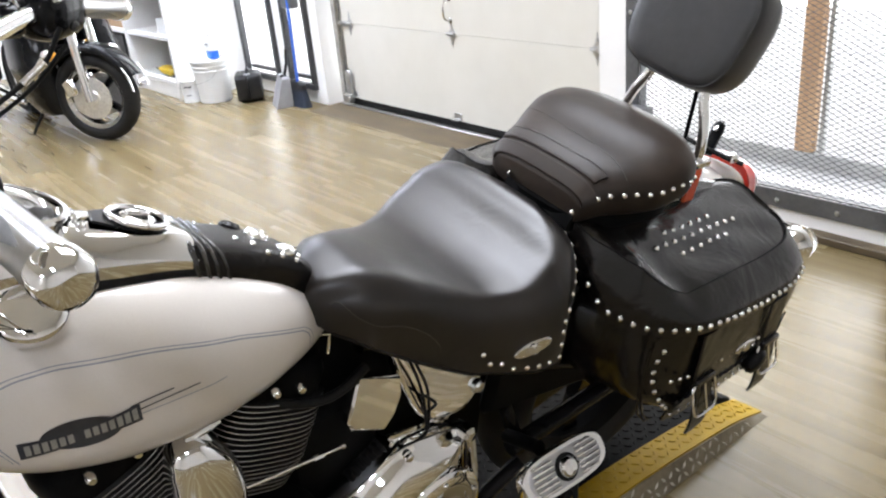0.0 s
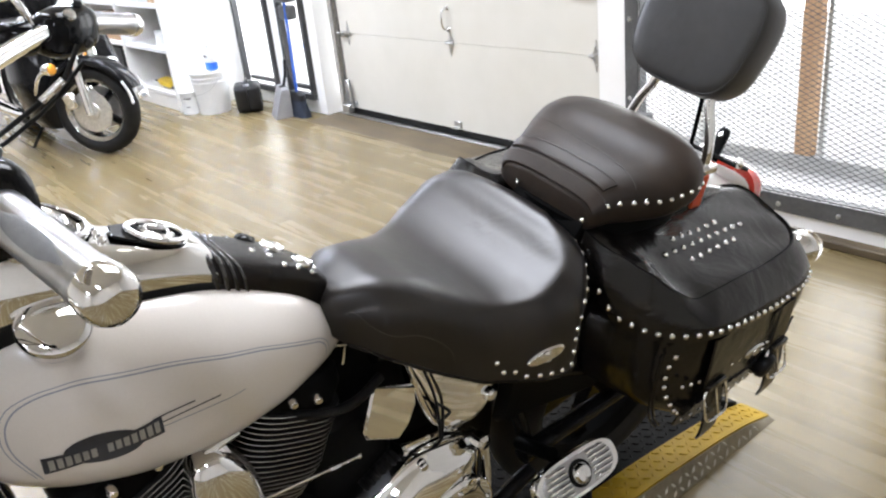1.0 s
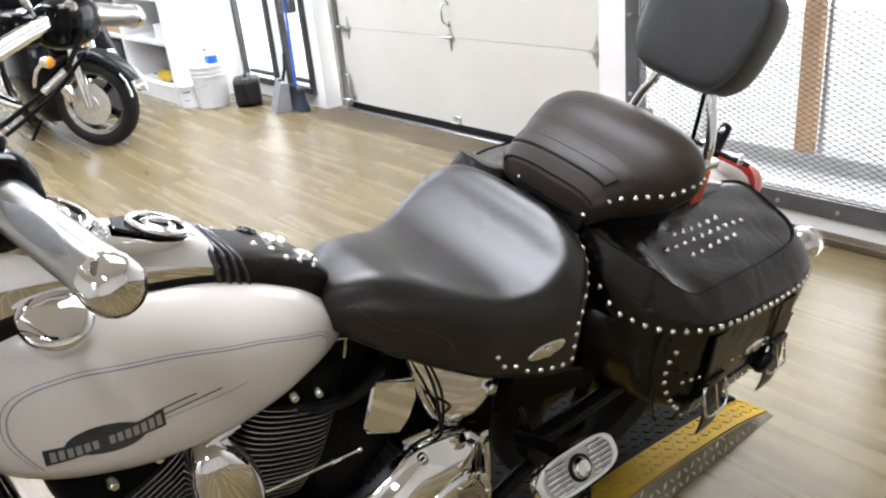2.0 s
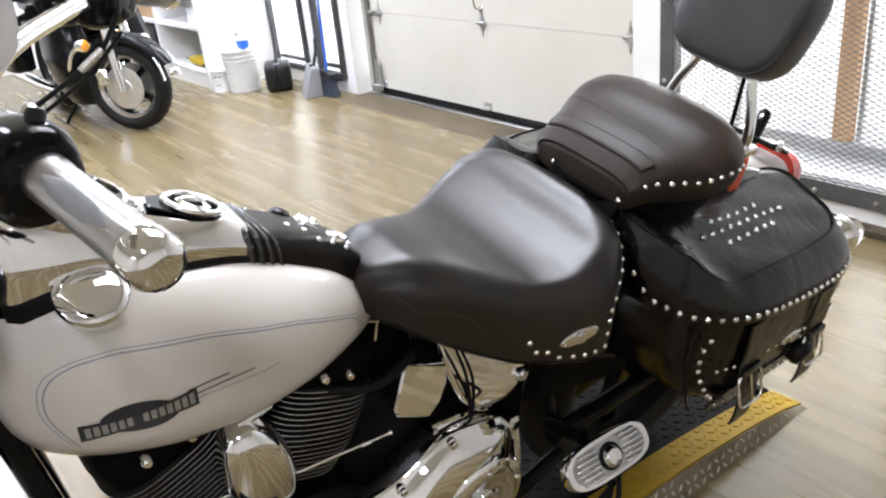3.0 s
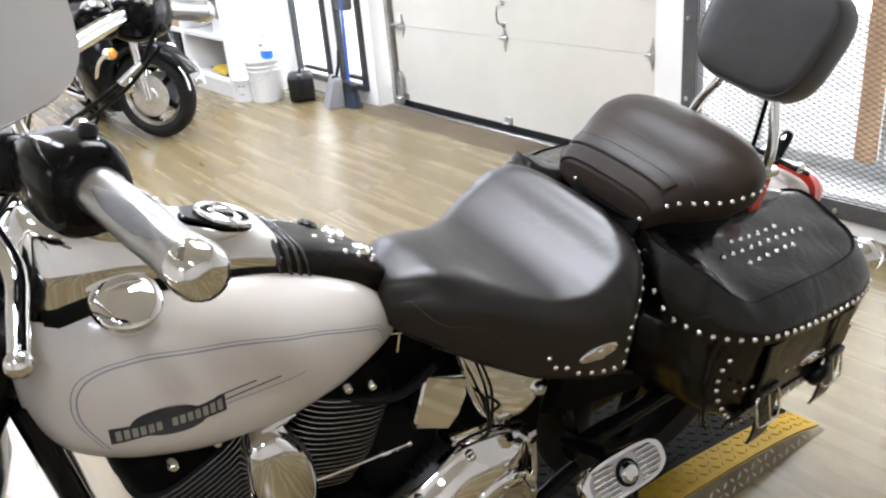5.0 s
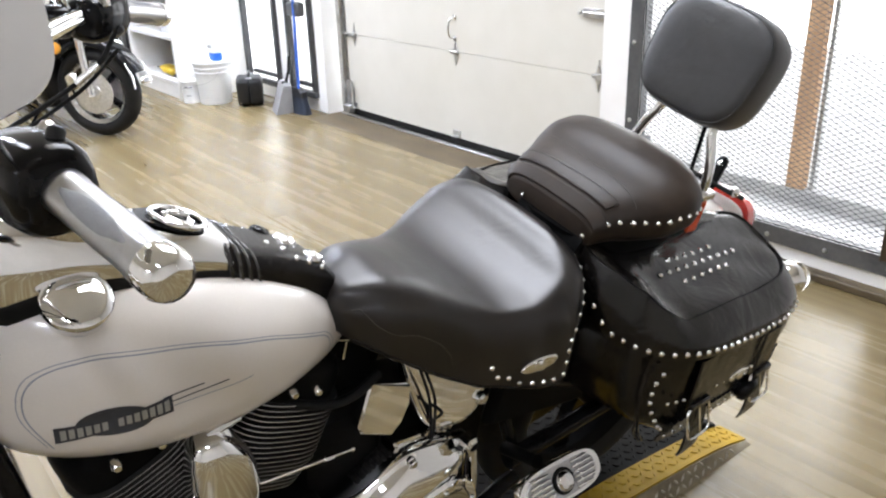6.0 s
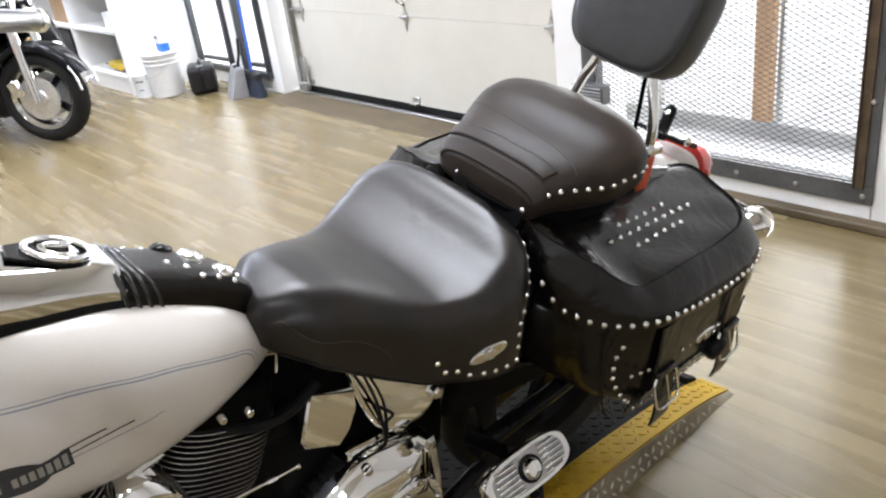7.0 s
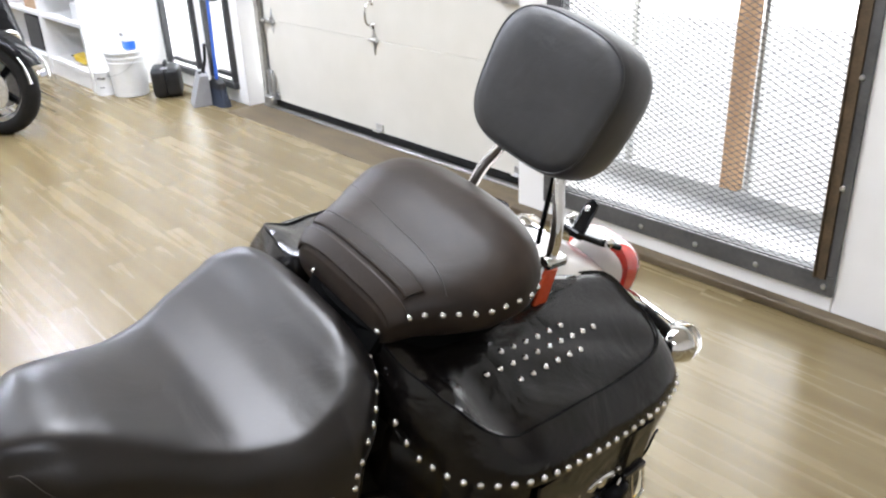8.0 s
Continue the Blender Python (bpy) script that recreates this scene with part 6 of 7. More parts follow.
outl = [(0.47, 0.375), (0.50, 0.412), (0.56, 0.426), (0.66, 0.415), (0.75, 0.408), (0.80, 0.415), (0.855, 0.442), (0.905, 0.458), (0.96, 0.452), (1.030, 0.434), (1.054, 0.41), (1.060, 0.30), (1.03, 0.225), (0.96, 0.19), (0.80, 0.20), (0.62, 0.21), (0.50, 0.26), (0.465, 0.33)]
oc = (0.77, 0.33)
pts = [(p.x, p.y) for p in spline([(a, b, 0) for a, b in outl + outl[:1]], 4)][:-1]
ringf = lambda x, d: [(x, a - d * (a - oc[0]) / math.hypot(a - oc[0], b - oc[1]), b - d * (b - oc[1]) / math.hypot(a - oc[0], b - oc[1])) for a, b in pts]
g.loft([ringf(0.09, 0.0), ringf(0.116, 0.0), ringf(0.122, 0.004), ringf(0.124, 0.014), ringf(0.130, 0.020), ringf(0.138, 0.032), ringf(0.145, 0.046), ringf(0.151, 0.064), ringf(0.156, 0.086), ringf(0.160, 0.116)])
primary = part("primary_cover", g, CHROME, bike, "chrome primary cover", 50)
for v, w in ((0.505, 0.398), (0.675, 0.402), (0.802, 0.404), (0.905, 0.446), (1.037, 0.419), (1.046, 0.32)):
    g = Geo()
    g.lathe((0.118, v, w), (1, 0, 0), [(0.010, 0), (0.010, 0.010), (0.008, 0.012), (0.008, 0.018), (0.006, 0.020), (0.001, 0.020)], 12)
    part("cover_bolt", g, CHROME, primary, "chrome bolt")
g = Geo()
g.lathe((0.158, 0.955, 0.306), (1, 0, 0), [(0.086, -0.004), (0.086, 0.004), (0.080, 0.010), (0.060, 0.014), (0.056, 0.012), (0.030, 0.014), (0.028, 0.018), (0.002, 0.019)], 48)
derby = part("derby_cover", g, CHROME, primary, "round chrome clutch cover", 40)
for i in range(5):
    a = 2 * math.pi * i / 5 + 0.3
    g = Geo()
    g.ball((0.170, 0.955 + 0.070 * math.cos(a), 0.306 + 0.070 * math.sin(a)), 0.006, 8, 6)
    part("screw", g, CHROME_SOFT, derby)
g = Geo()
for k in range(6):
    r = 0.022 + 0.006 * k
    g.tube([(0.176, 0.955 + r * math.cos(a), 0.306 + r * math.sin(a)) for a in np.linspace(0.5 + k, 1.6 + k, 8)], 0.0012, 5)
part("cover_print", g, ALU, derby, "etched ring of marks")
g = Geo()
g.tube([(0.150, 1.025, 0.44), (0.152, 1.035, 0.36), (0.150, 1.04, 0.28)], 0.008, 8)
g.lathe((0.14, 1.015, 0.452), (1, 0, 0), [(0.016, 0), (0.016, 0.02), (0.010, 0.026), (0.001, 0.026)], 6)
part("clutch_clip", g, CHROME, primary)

# ---- passenger floorboards
for s in (1, -1):
    g = Geo()
    outl = [(0.038 * spow(math.cos(a), 0.7), 0.098 * spow(math.sin(a), 0.62)) for a in (2 * math.pi * i / 40 for i in range(40))]
    BM = Matrix.Translation((s * 0.268, 1.143, 0.384)) @ pose(0, 0, 0, 2, s * 52, 0)
    g.loft([[BM @ Vector((a * k, b * k, h)) for a, b in outl] for h, k in ((-0.016, 0.94), (-0.012, 1.0), (0.002, 1.0), (0.006, 0.97))])
    board = part("floorboard", g, CHROME, bike, "chrome edged passenger floorboard", 50)
    g = Geo()
    g.loft([[BM @ Vector((a * 0.80, b * 0.84, h)) for a, b in outl] for h in (0.0062, 0.0078)])
    insert = part("insert", g, GRIPMETAL, board, "dull metal insert", 40)
    for k in range(6):
        x = -0.024 + 0.0096 * k
        hl = 0.078 * (1 - (x / 0.05)**2)**0.5
        for e in (1, -1):
            g = Geo()
            g.box(BM @ Vector((x, e * (hl + 0.026) / 2, 0.0098)), (0.0052, hl - 0.026, 0.005), 0.0014, BM)
            part("tread_rib", g, CHROME, insert, "bright tread rib")
    g = Geo()
    g.lathe(BM @ Vector((0, 0.0, 0.0075)), BM.to_3x3() @ Vector((0, 0, 1)), [(0.025, 0), (0.025, 0.003), (0.021, 0.004)], 20)
    part("boss_ring", g, RUBBER, insert, "black ring")
    g = Geo()
    g.lathe(BM @ Vector((0, 0.0, 0.006)), BM.to_3x3() @ Vector((0, 0, 1)), [(0.019, 0), (0.019, 0.010), (0.014, 0.016), (0.002, 0.018)], 18)
    part("boss", g, CHROME, board, "round chrome boss")
    g = Geo()
    g.tube([(s * 0.12, 1.15, 0.34), (s * 0.21, 1.14, 0.385)], 0.014, 10)
    part("bracket", g, SATINBLACK, board)
    g = Geo()
    outl2 = [(0.065 * spow(math.cos(a), 0.6), 0.17 * spow(math.sin(a), 0.6)) for a in (2 * math.pi * i / 36 for i in range(36))]
    g.loft([[Vector((s * 0.235 + a * k, 0.50 + b * k, 0.235 + h)) for a, b in outl2] for h, k in ((-0.014, 0.96), (-0.01, 1.0), (0.004, 1.0), (0.008, 0.95))])
    fb = part("rider_floorboard", g, SATINBLACK, bike, "black rider floorboard", 50)
    g = Geo()
    g.tube([(s * 0.12, 0.50, 0.22), (s * 0.20, 0.50, 0.225)], 0.014, 10)
    part("bracket", g, SATINBLACK, fb)

# tie-down strap from the floorboard to the lift's edge
g = Geo()
INV = BIKE.inverted()
path = [INV @ Vector(p) for p in ((-0.06, 1.18, 0.44), (-0.03, 1.15, 0.36), (-0.10, 1.12, 0.22), (-0.175, 1.15, 0.12), (-0.19, 1.16, 0.088))]
g.tube(spline(path, 6), 0.007, 8)
path = [INV @ Vector(p) for p in ((-0.03, 1.18, 0.43), (0.0, 1.13, 0.36), (-0.05, 1.06, 0.30), (-0.02, 1.16, 0.40))]
g.tube(spline(path, 6), 0.005, 8)
part("tie_strap", g, RUBBER, bike, "black tie strap hanging from the floorboard")
# side stand
g = Geo()
g.tube([(0.12, 0.62, 0.20), tuple(INV @ Vector((-0.25, 0.56, 0.094))), tuple(INV @ Vector((-0.235, 0.54, 0.090)))], 0.011, 10)
part("side_stand", g, SATINBLACK, bike)
# exhaust on the far side
g = Geo()
for v0, w0 in ((0.74, 0.60), (0.44, 0.60)):
    g.tube(spline([(-0.07, v0, w0), (-0.16, v0 + 0.03, 0.50), (-0.18, v0 + 0.15, 0.30), (-0.19, 1.0, 0.25), (-0.20, 1.25, 0.25)], 6), 0.023, 12)
g.tube([(-0.20, 1.2, 0.25), (-0.20, 1.30, 0.25), (-0.20, 1.95, 0.27)], [0.023, 0.042, 0.042], 16)
part("exhaust", g, CHROME, bike, "chrome exhaust")
# ---- front end, turned to the right
AXIS = Vector((0, 0.5, 0.866))
TURN_AT = Matrix.Translation((0, 0.30, 0.86)) @ Matrix.Rotation(radians(-21), 4, AXIS) @ Matrix.Translation((0, -0.30, -0.86))


def turned(*p):
    return TURN_AT @ Vector(p)


g = Geo()
g.tube([turned(0, 0.24, 0.76), turned(0, 0.33, 0.92)], 0.035, 16)
for h in (0.74, 0.93):
    v = 0.30 + (h - 0.86) * 0.577
    g.box(turned(0, v - 0.03, h), (0.26, 0.075, 0.03), 0.01, TURN_AT @ pose(0, 0, 0, -30))
fork = part("front_fork", g, GLOSSBLACK, bike, "chrome and black front fork")
for s in (1, -1):
    g = Geo()
    g.tube([turned(s * 0.105, 0.29, 0.95), turned(s * 0.105, -0.02, 0.42)], 0.022, 16)
    part("fork_tube", g, CHROME, fork, "chrome fork tube")
    g = Geo()
    g.tube([turned(s * 0.105, 0.03, 0.50), turned(s * 0.105, -0.140, 0.235)], 0.031, 16)
    part("fork_slider", g, CHROME_SOFT, fork)
    g = Geo()
    g.loft([[turned(s * 0.105 + x, 0.265 - 0.16 * h, 0.91 - 0.28 * h + y * 0.3) + Vector((0, y, 0)) for x, y in rounded(0.036, 0.036, 2.5, 20)] for h in (0, 0.2, 0.8, 1)])
    part("fork_cover", g, GLOSSBLACK, fork, "black fork cover")
axle = turned(0, -0.150, 0.270)
wheel(bike, "front_wheel", axle, TURN_AT.to_3x3() @ Vector((1, 0, 0)), 0.322, 0.13)
g = Geo()
rings = []
for i in range(28):
    a = radians(185 - 200 * i / 27)
    sec = []
    for j in range(15):
        f = math.pi * j / 14
        r = 0.345 + 0.05 * spow(math.sin(f), 0.6)
        sec.append(turned(0.092 * spow(math.cos(f), 0.75), -0.115 + r * math.cos(a), 0.325 + r * math.sin(a)))
    c = Vector(axle)
    rings.append(sec + [p + (c - p).normalized() * 0.004 for p in reversed(sec)])
g.loft(rings)
part("front_fender", g, PEARL, bike, "pearl white front fender", 60)
g = Geo()
g.lathe(turned(0, 0.14, 0.86), TURN_AT.to_3x3() @ Vector((0, -1, 0.05)), [(0.03, -0.08), (0.07, -0.06), (0.092, -0.01), (0.098, 0.05), (0.1, 0.07), (0.095, 0.075)], 32)
head = part("headlamp", g, CHROME, bike, "chrome headlamp", 50)
g = Geo()
g.lathe(turned(0, 0.14, 0.86), TURN_AT.to_3x3() @ Vector((0, -1, 0.05)), [(0.094, 0.07), (0.07, 0.085), (0.03, 0.093), (0.001, 0.095)], 32)
part("lens", g, CLEARLENS, head, "clear lens")
g = Geo()
g.loft([[turned(x, 0.215 + y, z) for x, y in rounded(0.105 * k, 0.055 * k, 3, 28)] for z, k in ((0.66, 0.7), (0.70, 0.95), (0.80, 1.0), (0.93, 1.0), (0.985, 0.85), (1.0, 0.4))])
part("fork_shroud", g, GLOSSBLACK, bike, "black fork shroud", 50)

# ---- handlebar in its own axes: x to the left grip, y to the rear
GL, GR = Vector((0.482, 0.397, 1.1845)), Vector((-0.476, 0.772, 1.075))
ex = (GL - GR).normalized()
ey = Vector((0, 0, 1)).cross(ex).normalized()
ez = ex.cross(ey)
O = (GL + GR) / 2
HB = Matrix(((ex.x, ey.x, ez.x, O.x), (ex.y, ey.y, ez.y, O.y), (ex.z, ey.z, ez.z, O.z), (0, 0, 0, 1)))


def hb(s, x, y, z):
    return HB @ Vector((s * x, y, z))


g = Geo()
half = [(0.09, -0.245, -0.16), (0.095, -0.25, -0.11), (0.12, -0.235, -0.05), (0.18, -0.20, -0.005), (0.27, -0.15, 0.018), (0.34, -0.108, 0.028), (0.41, -0.070, 0.026)]
pts = [hb(-1, *p) for p in reversed(half)] + [hb(1, *p) for p in half]
g.tube(spline([pts[0]] + pts[1:6] + [pts[6]], 6), 0.0128, 12)
g.tube(spline(pts[7:], 6), 0.0128, 12)
g.tube([hb(-1, 0.09, -0.245, -0.155), hb(1, 0.09, -0.245, -0.155)], 0.0128, 12)
bar = part("handlebar", g, CHROME, bike, "wide chrome handlebar", 60)
for s in (1, -1):
    g = Geo()
    g.tube([hb(s, 0.055, -0.245, -0.155), hb(s, 0.055, -0.225, -0.24)], 0.02, 14)
    part("riser", g, CHROME, bar)
    g = Geo()
    a, b = hb(s, 0.405, -0.072, 0.026), hb(s, 0.503, -0.008, 0.003)
    d = (b - a).normalized()
    L = (b - a).length
    g.lathe(a, d, [(0.0155, 0), (0.0175, 0.003), (0.0175, 0.012), (0.0168, 0.016), (0.0172, L - 0.02), (0.0180, L - 0.016), (0.0186, L - 0.004)], 28)
    part("grip", g, GRIPMETAL, bar, "satin chrome grip with grey rubber bands", 40)
    for k in range(3):
        g = Geo()
        ang = 2 * math.pi * k / 3 + 1.45
        sd = d.orthogonal().normalized()
        q = math.cos(ang) * sd + math.sin(ang) * d.cross(sd)
        rings = []
        for h in np.linspace(0.018, L - 0.022, 16):
            c = a + d * h + q * 0.0156
            e = d.cross(q)
            hw = 0.0078 * max(0.04, math.sin(math.pi * (h - 0.018) / (L - 0.04)))**0.45
            rings.append([c - e * hw, c - e * hw * 0.6 + q * 0.0016, c + e * hw * 0.6 + q * 0.0016, c + e * hw])
        g.loft(rings)
        part("grip_band", g, BANDGREY, bar, "grey rubber band", 50)
    g = Geo()
    g.lathe(b - d * 0.006, d, [(0.0188, 0), (0.0196, 0.004), (0.0192, 0.016), (0.0155, 0.023), (0.008, 0.0255), (0.001, 0.026)], 28)
    part("grip_end", g, CHROME, bar, "rounded chrome grip end", 60)
    # switch housing
    g = Geo()
    a2, b2 = hb(s, 0.325, -0.118, 0.022), hb(s, 0.405, -0.074, 0.026)
    ax = (b2 - a2).normalized()
    up = (Vector((0, 0, 1)) - ax * ax.z).normalized()
    sd = ax.cross(up)
    rings = []
    for h, k in ((0, 0.55), (0.006, 0.8), (0.02, 0.98), (0.05, 1.04), (0.08, 1.0), (0.094, 0.86), (0.098, 0.6)):
        rings.append([a2 + ax * h + up * (0.035 * k * y - 0.003) + sd * (0.032 * k * x) for x, y in rounded(1, 1, 2.8, 26)])
    g.loft(rings)
    box = part("switch_housing", g, GLOSSBLACK, bar, "gloss black switch housing", 50)
    for h, q, r in ((0.03, 0.3, 0.009), (0.055, -0.2, 0.008), (0.07, 0.7, 0.007)):
        g = Geo()
        nr = (sd * (1 if s > 0 else -1) * -0.3 + up * q).normalized()
        p0 = a2 + ax * h + nr * 0.033
        g.lathe(p0, nr, [(r, -0.006), (r, 0.006), (r * 0.7, 0.009), (0.001, 0.0095)], 12)
        part("switch", g, CHROME_SOFT if r > 0.008 else PLASTIC_BLACK, box)
    # lever and its perch
    fw = -ey
    g = Geo()
    pc = hb(s, 0.318, -0.130, 0.022)
    g.box(pc + fw * 0.02, (0.046, 0.06, 0.046), 0.012, HB)
    g.box(pc + fw * 0.045 - ez * 0.004, (0.026, 0.036, 0.026), 0.006, HB)
    perch = part("lever_perch", g, GLOSSBLACK, bar, "gloss black lever perch", 50)
    g = Geo()
    lv = [pc + fw * 0.05 - ez * 0.004, hb(s, 0.37, -0.175, 0.004), hb(s, 0.41, -0.155, -0.008), hb(s, 0.45, -0.135, -0.020), hb(s, 0.475, -0.125, -0.028)]
    if s > 0:
        lv = [lv[0], Vector((0.275, 0.302, 1.168)), Vector((0.327, 0.310, 1.143)), Vector((0.40, 0.298, 1.146)), Vector((0.461, 0.288, 1.156))]
    q = spline(lv, 6)
    g.tube(q, [0.010 - 0.0035 * i / len(q) for i in range(len(q))], 10, flat=0.62)
    g.ball(q[-1], 0.0085, 12, 8)
    part("lever", g, CHROME, perch, "chrome lever with a ball end", 60)
    g = Geo()
    g.tube(spline([pc + fw * 0.05, pc + fw * 0.10 - ez * 0.03 - ex * s * 0.03, hb(s, 0.22, -0.27, -0.10), hb(s, 0.10, -0.24, -0.26)], 6), 0.005, 8)
    g.tube(spline([a2, hb(s, 0.28, -0.20, 0.0), hb(s, 0.18, -0.25, -0.10), hb(s, 0.08, -0.23, -0.26)], 6), 0.006, 8)
    part("cable", g, RUBBER, bar, "black control cable")
    # mirror
    g = Geo()
    mc = Vector((0.408, 0.326, 1.320)) if s > 0 else hb(-1, 0.36, -0.16, 0.20)
    g.tube(spline([pc + ez * 0.018, pc + ez * 0.05 + fw * 0.012, mc - ez * 0.06 + fw * 0.03, mc - ez * 0.01 + fw * 0.02], 6), 0.0052, 10)
    stem = part("mirror_stem", g, CHROME, bar, "curved chrome mirror stem", 60)
    nrm = (Vector((0.758, 0.62, 0.15)) if s > 0 else Vector((-0.15, 0.95, 0.2))).normalized()
    mx = Vector((0, 0, 1)).cross(nrm).normalized()
    my = nrm.cross(mx)
    shape = [(0.064 * spow(math.cos(t), 0.55) * (1 + 0.12 * math.sin(t)), 0.039 * spow(math.sin(t), 0.6)) for t in (2 * math.pi * i / 36 for i in range(36))]
    g = Geo()
    g.loft([[mc + mx * x * k + my * y * k - nrm * h for x, y in shape] for h, k in ((-0.002, 0.98), (0.0, 1.03), (0.008, 1.03), (0.018, 0.9), (0.026, 0.6), (0.03, 0.2))])
    part("mirror_shell", g, CHROME, stem, "chrome mirror back", 60)
    g = Geo()
    g.loft([[mc + mx * x * k + my * y * k + nrm * h for x, y in shape] for h, k in ((0.0018, 0.985), (0.0028, 0.975))])
    part("mirror_glass", g, MIRROR, stem, "mirror glass")

g = Geo()
g.tube(spline([(-0.16, 0.585, 1.150), (-0.15, 0.556, 1.114), (-0.15, 0.52, 1.090), (-0.148, 0.48, 1.069), (-0.14, 0.41, 1.034), (-0.11, 0.33, 0.96)], 6), 0.0034, 10)
part("brake_hose", g, RUBBER, bike, "black brake hose")
g = Geo()
g.tube(spline([(-0.17, 0.590, 1.125), (-0.16, 0.54, 1.085), (-0.158, 0.49, 1.056), (-0.15, 0.42, 1.020), (-0.12, 0.33, 0.95)], 6), 0.0028, 10)
part("throttle_cable", g, RUBBER, bike, "black throttle cable")
g = Geo()
g.tube([(-0.15, 0.556, 1.114), (-0.15, 0.525, 1.0925)], 0.0048, 12)
part("hose_sleeve", g, CHROME_SOFT, bike, "bright hose sleeve")

# ---------------------------------------------------------------- the other motorcycle
OT = Matrix.Translation((-5.21, 1.92, 0)) @ pose(0, 0, 0, 0, 0, -86)
other = thing("touring_motorcycle", OT, "black touring motorcycle with chrome fork and cast wheels", "motorcycle")
ST = pose(0, 0, 0, 0, 0, 35)
wheel(other, "front_wheel", (0, 0, 0.315), ST.to_3x3() @ Vector((1, 0, 0)), 0.315, 0.14)
wheel(other, "rear_wheel", (0, -1.62, 0.315), (1, 0, 0), 0.315, 0.16)
for s in (1, -1):
    lo, hi = ST @ Vector((s * 0.105, 0.01, 0.30)), ST @ Vector((s * 0.105, 0, 0.95)) + Vector((0, -0.07, 0))
    g = Geo()
    g.tube([lo, lo.lerp(hi, 0.33), hi], [0.034, 0.034, 0.028], 16)
    fk = part("fork", g, CHROME, other, "chrome fork leg")
    g = Geo()
    g.box(ST @ Vector((s * 0.11, -0.12, 0.40)), (0.045, 0.09, 0.12), 0.015, ST @ pose(0, 0, 0, 20))
    part("caliper", g, CHROME_SOFT, fk)
    g = Geo()
    g.box(lo.lerp(hi, 0.90) + Vector((0, -0.02, 0)), (0.09, 0.09, 0.14), 0.03, ST @ pose(0, 0, 0, -14))
    part("fork_shroud", g, GLOSSBLACK, fk, "black fork shroud")
    sp, sf = ST @ Vector((s * 0.20, -0.16, 0.64)), ST.to_3x3() @ Vector((0, 1, 0))
    g = Geo()
    g.lathe(sp, sf, [(0.01, -0.05), (0.04, -0.02), (0.045, 0.02), (0.04, 0.03)], 16)
    sg = part("turn_signal", g, CHROME, other)
    g = Geo()
    g.lathe(sp, sf, [(0.04, 0.03), (0.03, 0.045), (0.002, 0.05)], 16)
    part("lens", g, AMBER, sg, "amber lens")
    g = Geo()
    g.tube(spline([(s * 0.12, -0.10, 0.62), (s * 0.26, -0.16, 0.60), (s * 0.30, -0.26, 0.45), (s * 0.28, -0.34, 0.25), (s * 0.16, -0.40, 0.18)], 6), 0.017, 12)
    part("engine_guard", g, CHROME, other, "chrome engine guard")
    g = Geo()
    g.loft([[(s * (0.17 + 0.05 * k) + x, -0.42 + y - 0.1 * h, 0.25 + 0.5 * h) for x, y in rounded(0.10 + 0.05 * k, 0.20 + 0.06 * k, 3, 24)] for h, k in ((-0.1, 0), (0.1, 0.6), (0.6, 1), (1.1, 0.7), (1.2, 0.3))])
    part("lower_fairing", g, GLOSSBLACK, other, "black lower fairing", 50)
    g = Geo()
    g.loft([[(s * 0.30 + x, -1.62 + y, z) for x, y in rounded(0.10 * k, 0.28 * k, 4, 28)] for z, k in ((0.34, 0.8), (0.36, 0.95), (0.55, 1), (0.68, 0.97), (0.72, 0.8))])
    part("hard_case", g, GLOSSBLACK, other, "black hard side case", 50)
    g = Geo()
    g.tube([(s * 0.22, -0.9, 0.22), (s * 0.23, -1.3, 0.23), (s * 0.23, -2.0, 0.26)], [0.03, 0.045, 0.045], 16)
    part("exhaust", g, CHROME, other)
    g = Geo()
    g.tube(spline([(s * 0.05, -0.30, 1.02), (s * 0.2, -0.33, 1.10), (s * 0.38, -0.45, 1.08), (s * 0.42, -0.55, 1.05)], 6), 0.014, 10)
    part("handlebar", g, CHROME, other)
g = Geo()
rings = []
for i in range(30):
    a = radians(150 - 128 * i / 29)
    sec = []
    for j in range(15):
        f = math.pi * j / 14
        r = 0.325 + 0.05 * spow(math.sin(f), 0.6)
        sec.append(ST @ Vector((0.088 * spow(math.cos(f), 0.75), r * math.cos(a), 0.315 + r * math.sin(a))))
    rings.append(sec + [p + (Vector((0, 0, 0.315)) - p).normalized() * 0.004 for p in reversed(sec)])
g.loft(rings)
of = part("front_fender", g, GLOSSBLACK, other, "gloss black front fender", 60)
for s in (1, -1):
    g = Geo()
    g.tube([ST @ Vector((s * 0.098, r * math.cos(a), 0.315 + r * math.sin(a))) for r, a in ((0.35, 0.12), (0.355, 0.26), (0.36, 0.42), (0.362, 0.60))], [0.014, 0.012, 0.009, 0.004], 10, flat=0.6)
    part("fender_trim", g, CHROME, of, "chrome fender trim")
g = Geo()
g.box(ST @ Vector((0, 0.37, 0.40)), (0.09, 0.03, 0.05), 0.01, ST)
part("fender_tip", g, CHROME, of, "chrome fender tip")
HF = ST.to_3x3() @ Vector((0, 1, -0.05))
g = Geo()
g.lathe(ST @ Vector((0, 0.02, 0.97)) + Vector((0, -0.26, 0)), HF, [(0.04, -0.12), (0.10, -0.08), (0.115, 0), (0.118, 0.05), (0.112, 0.055)], 32)
oh = part("headlamp", g, CHROME, other, "chrome headlamp", 50)
g = Geo()
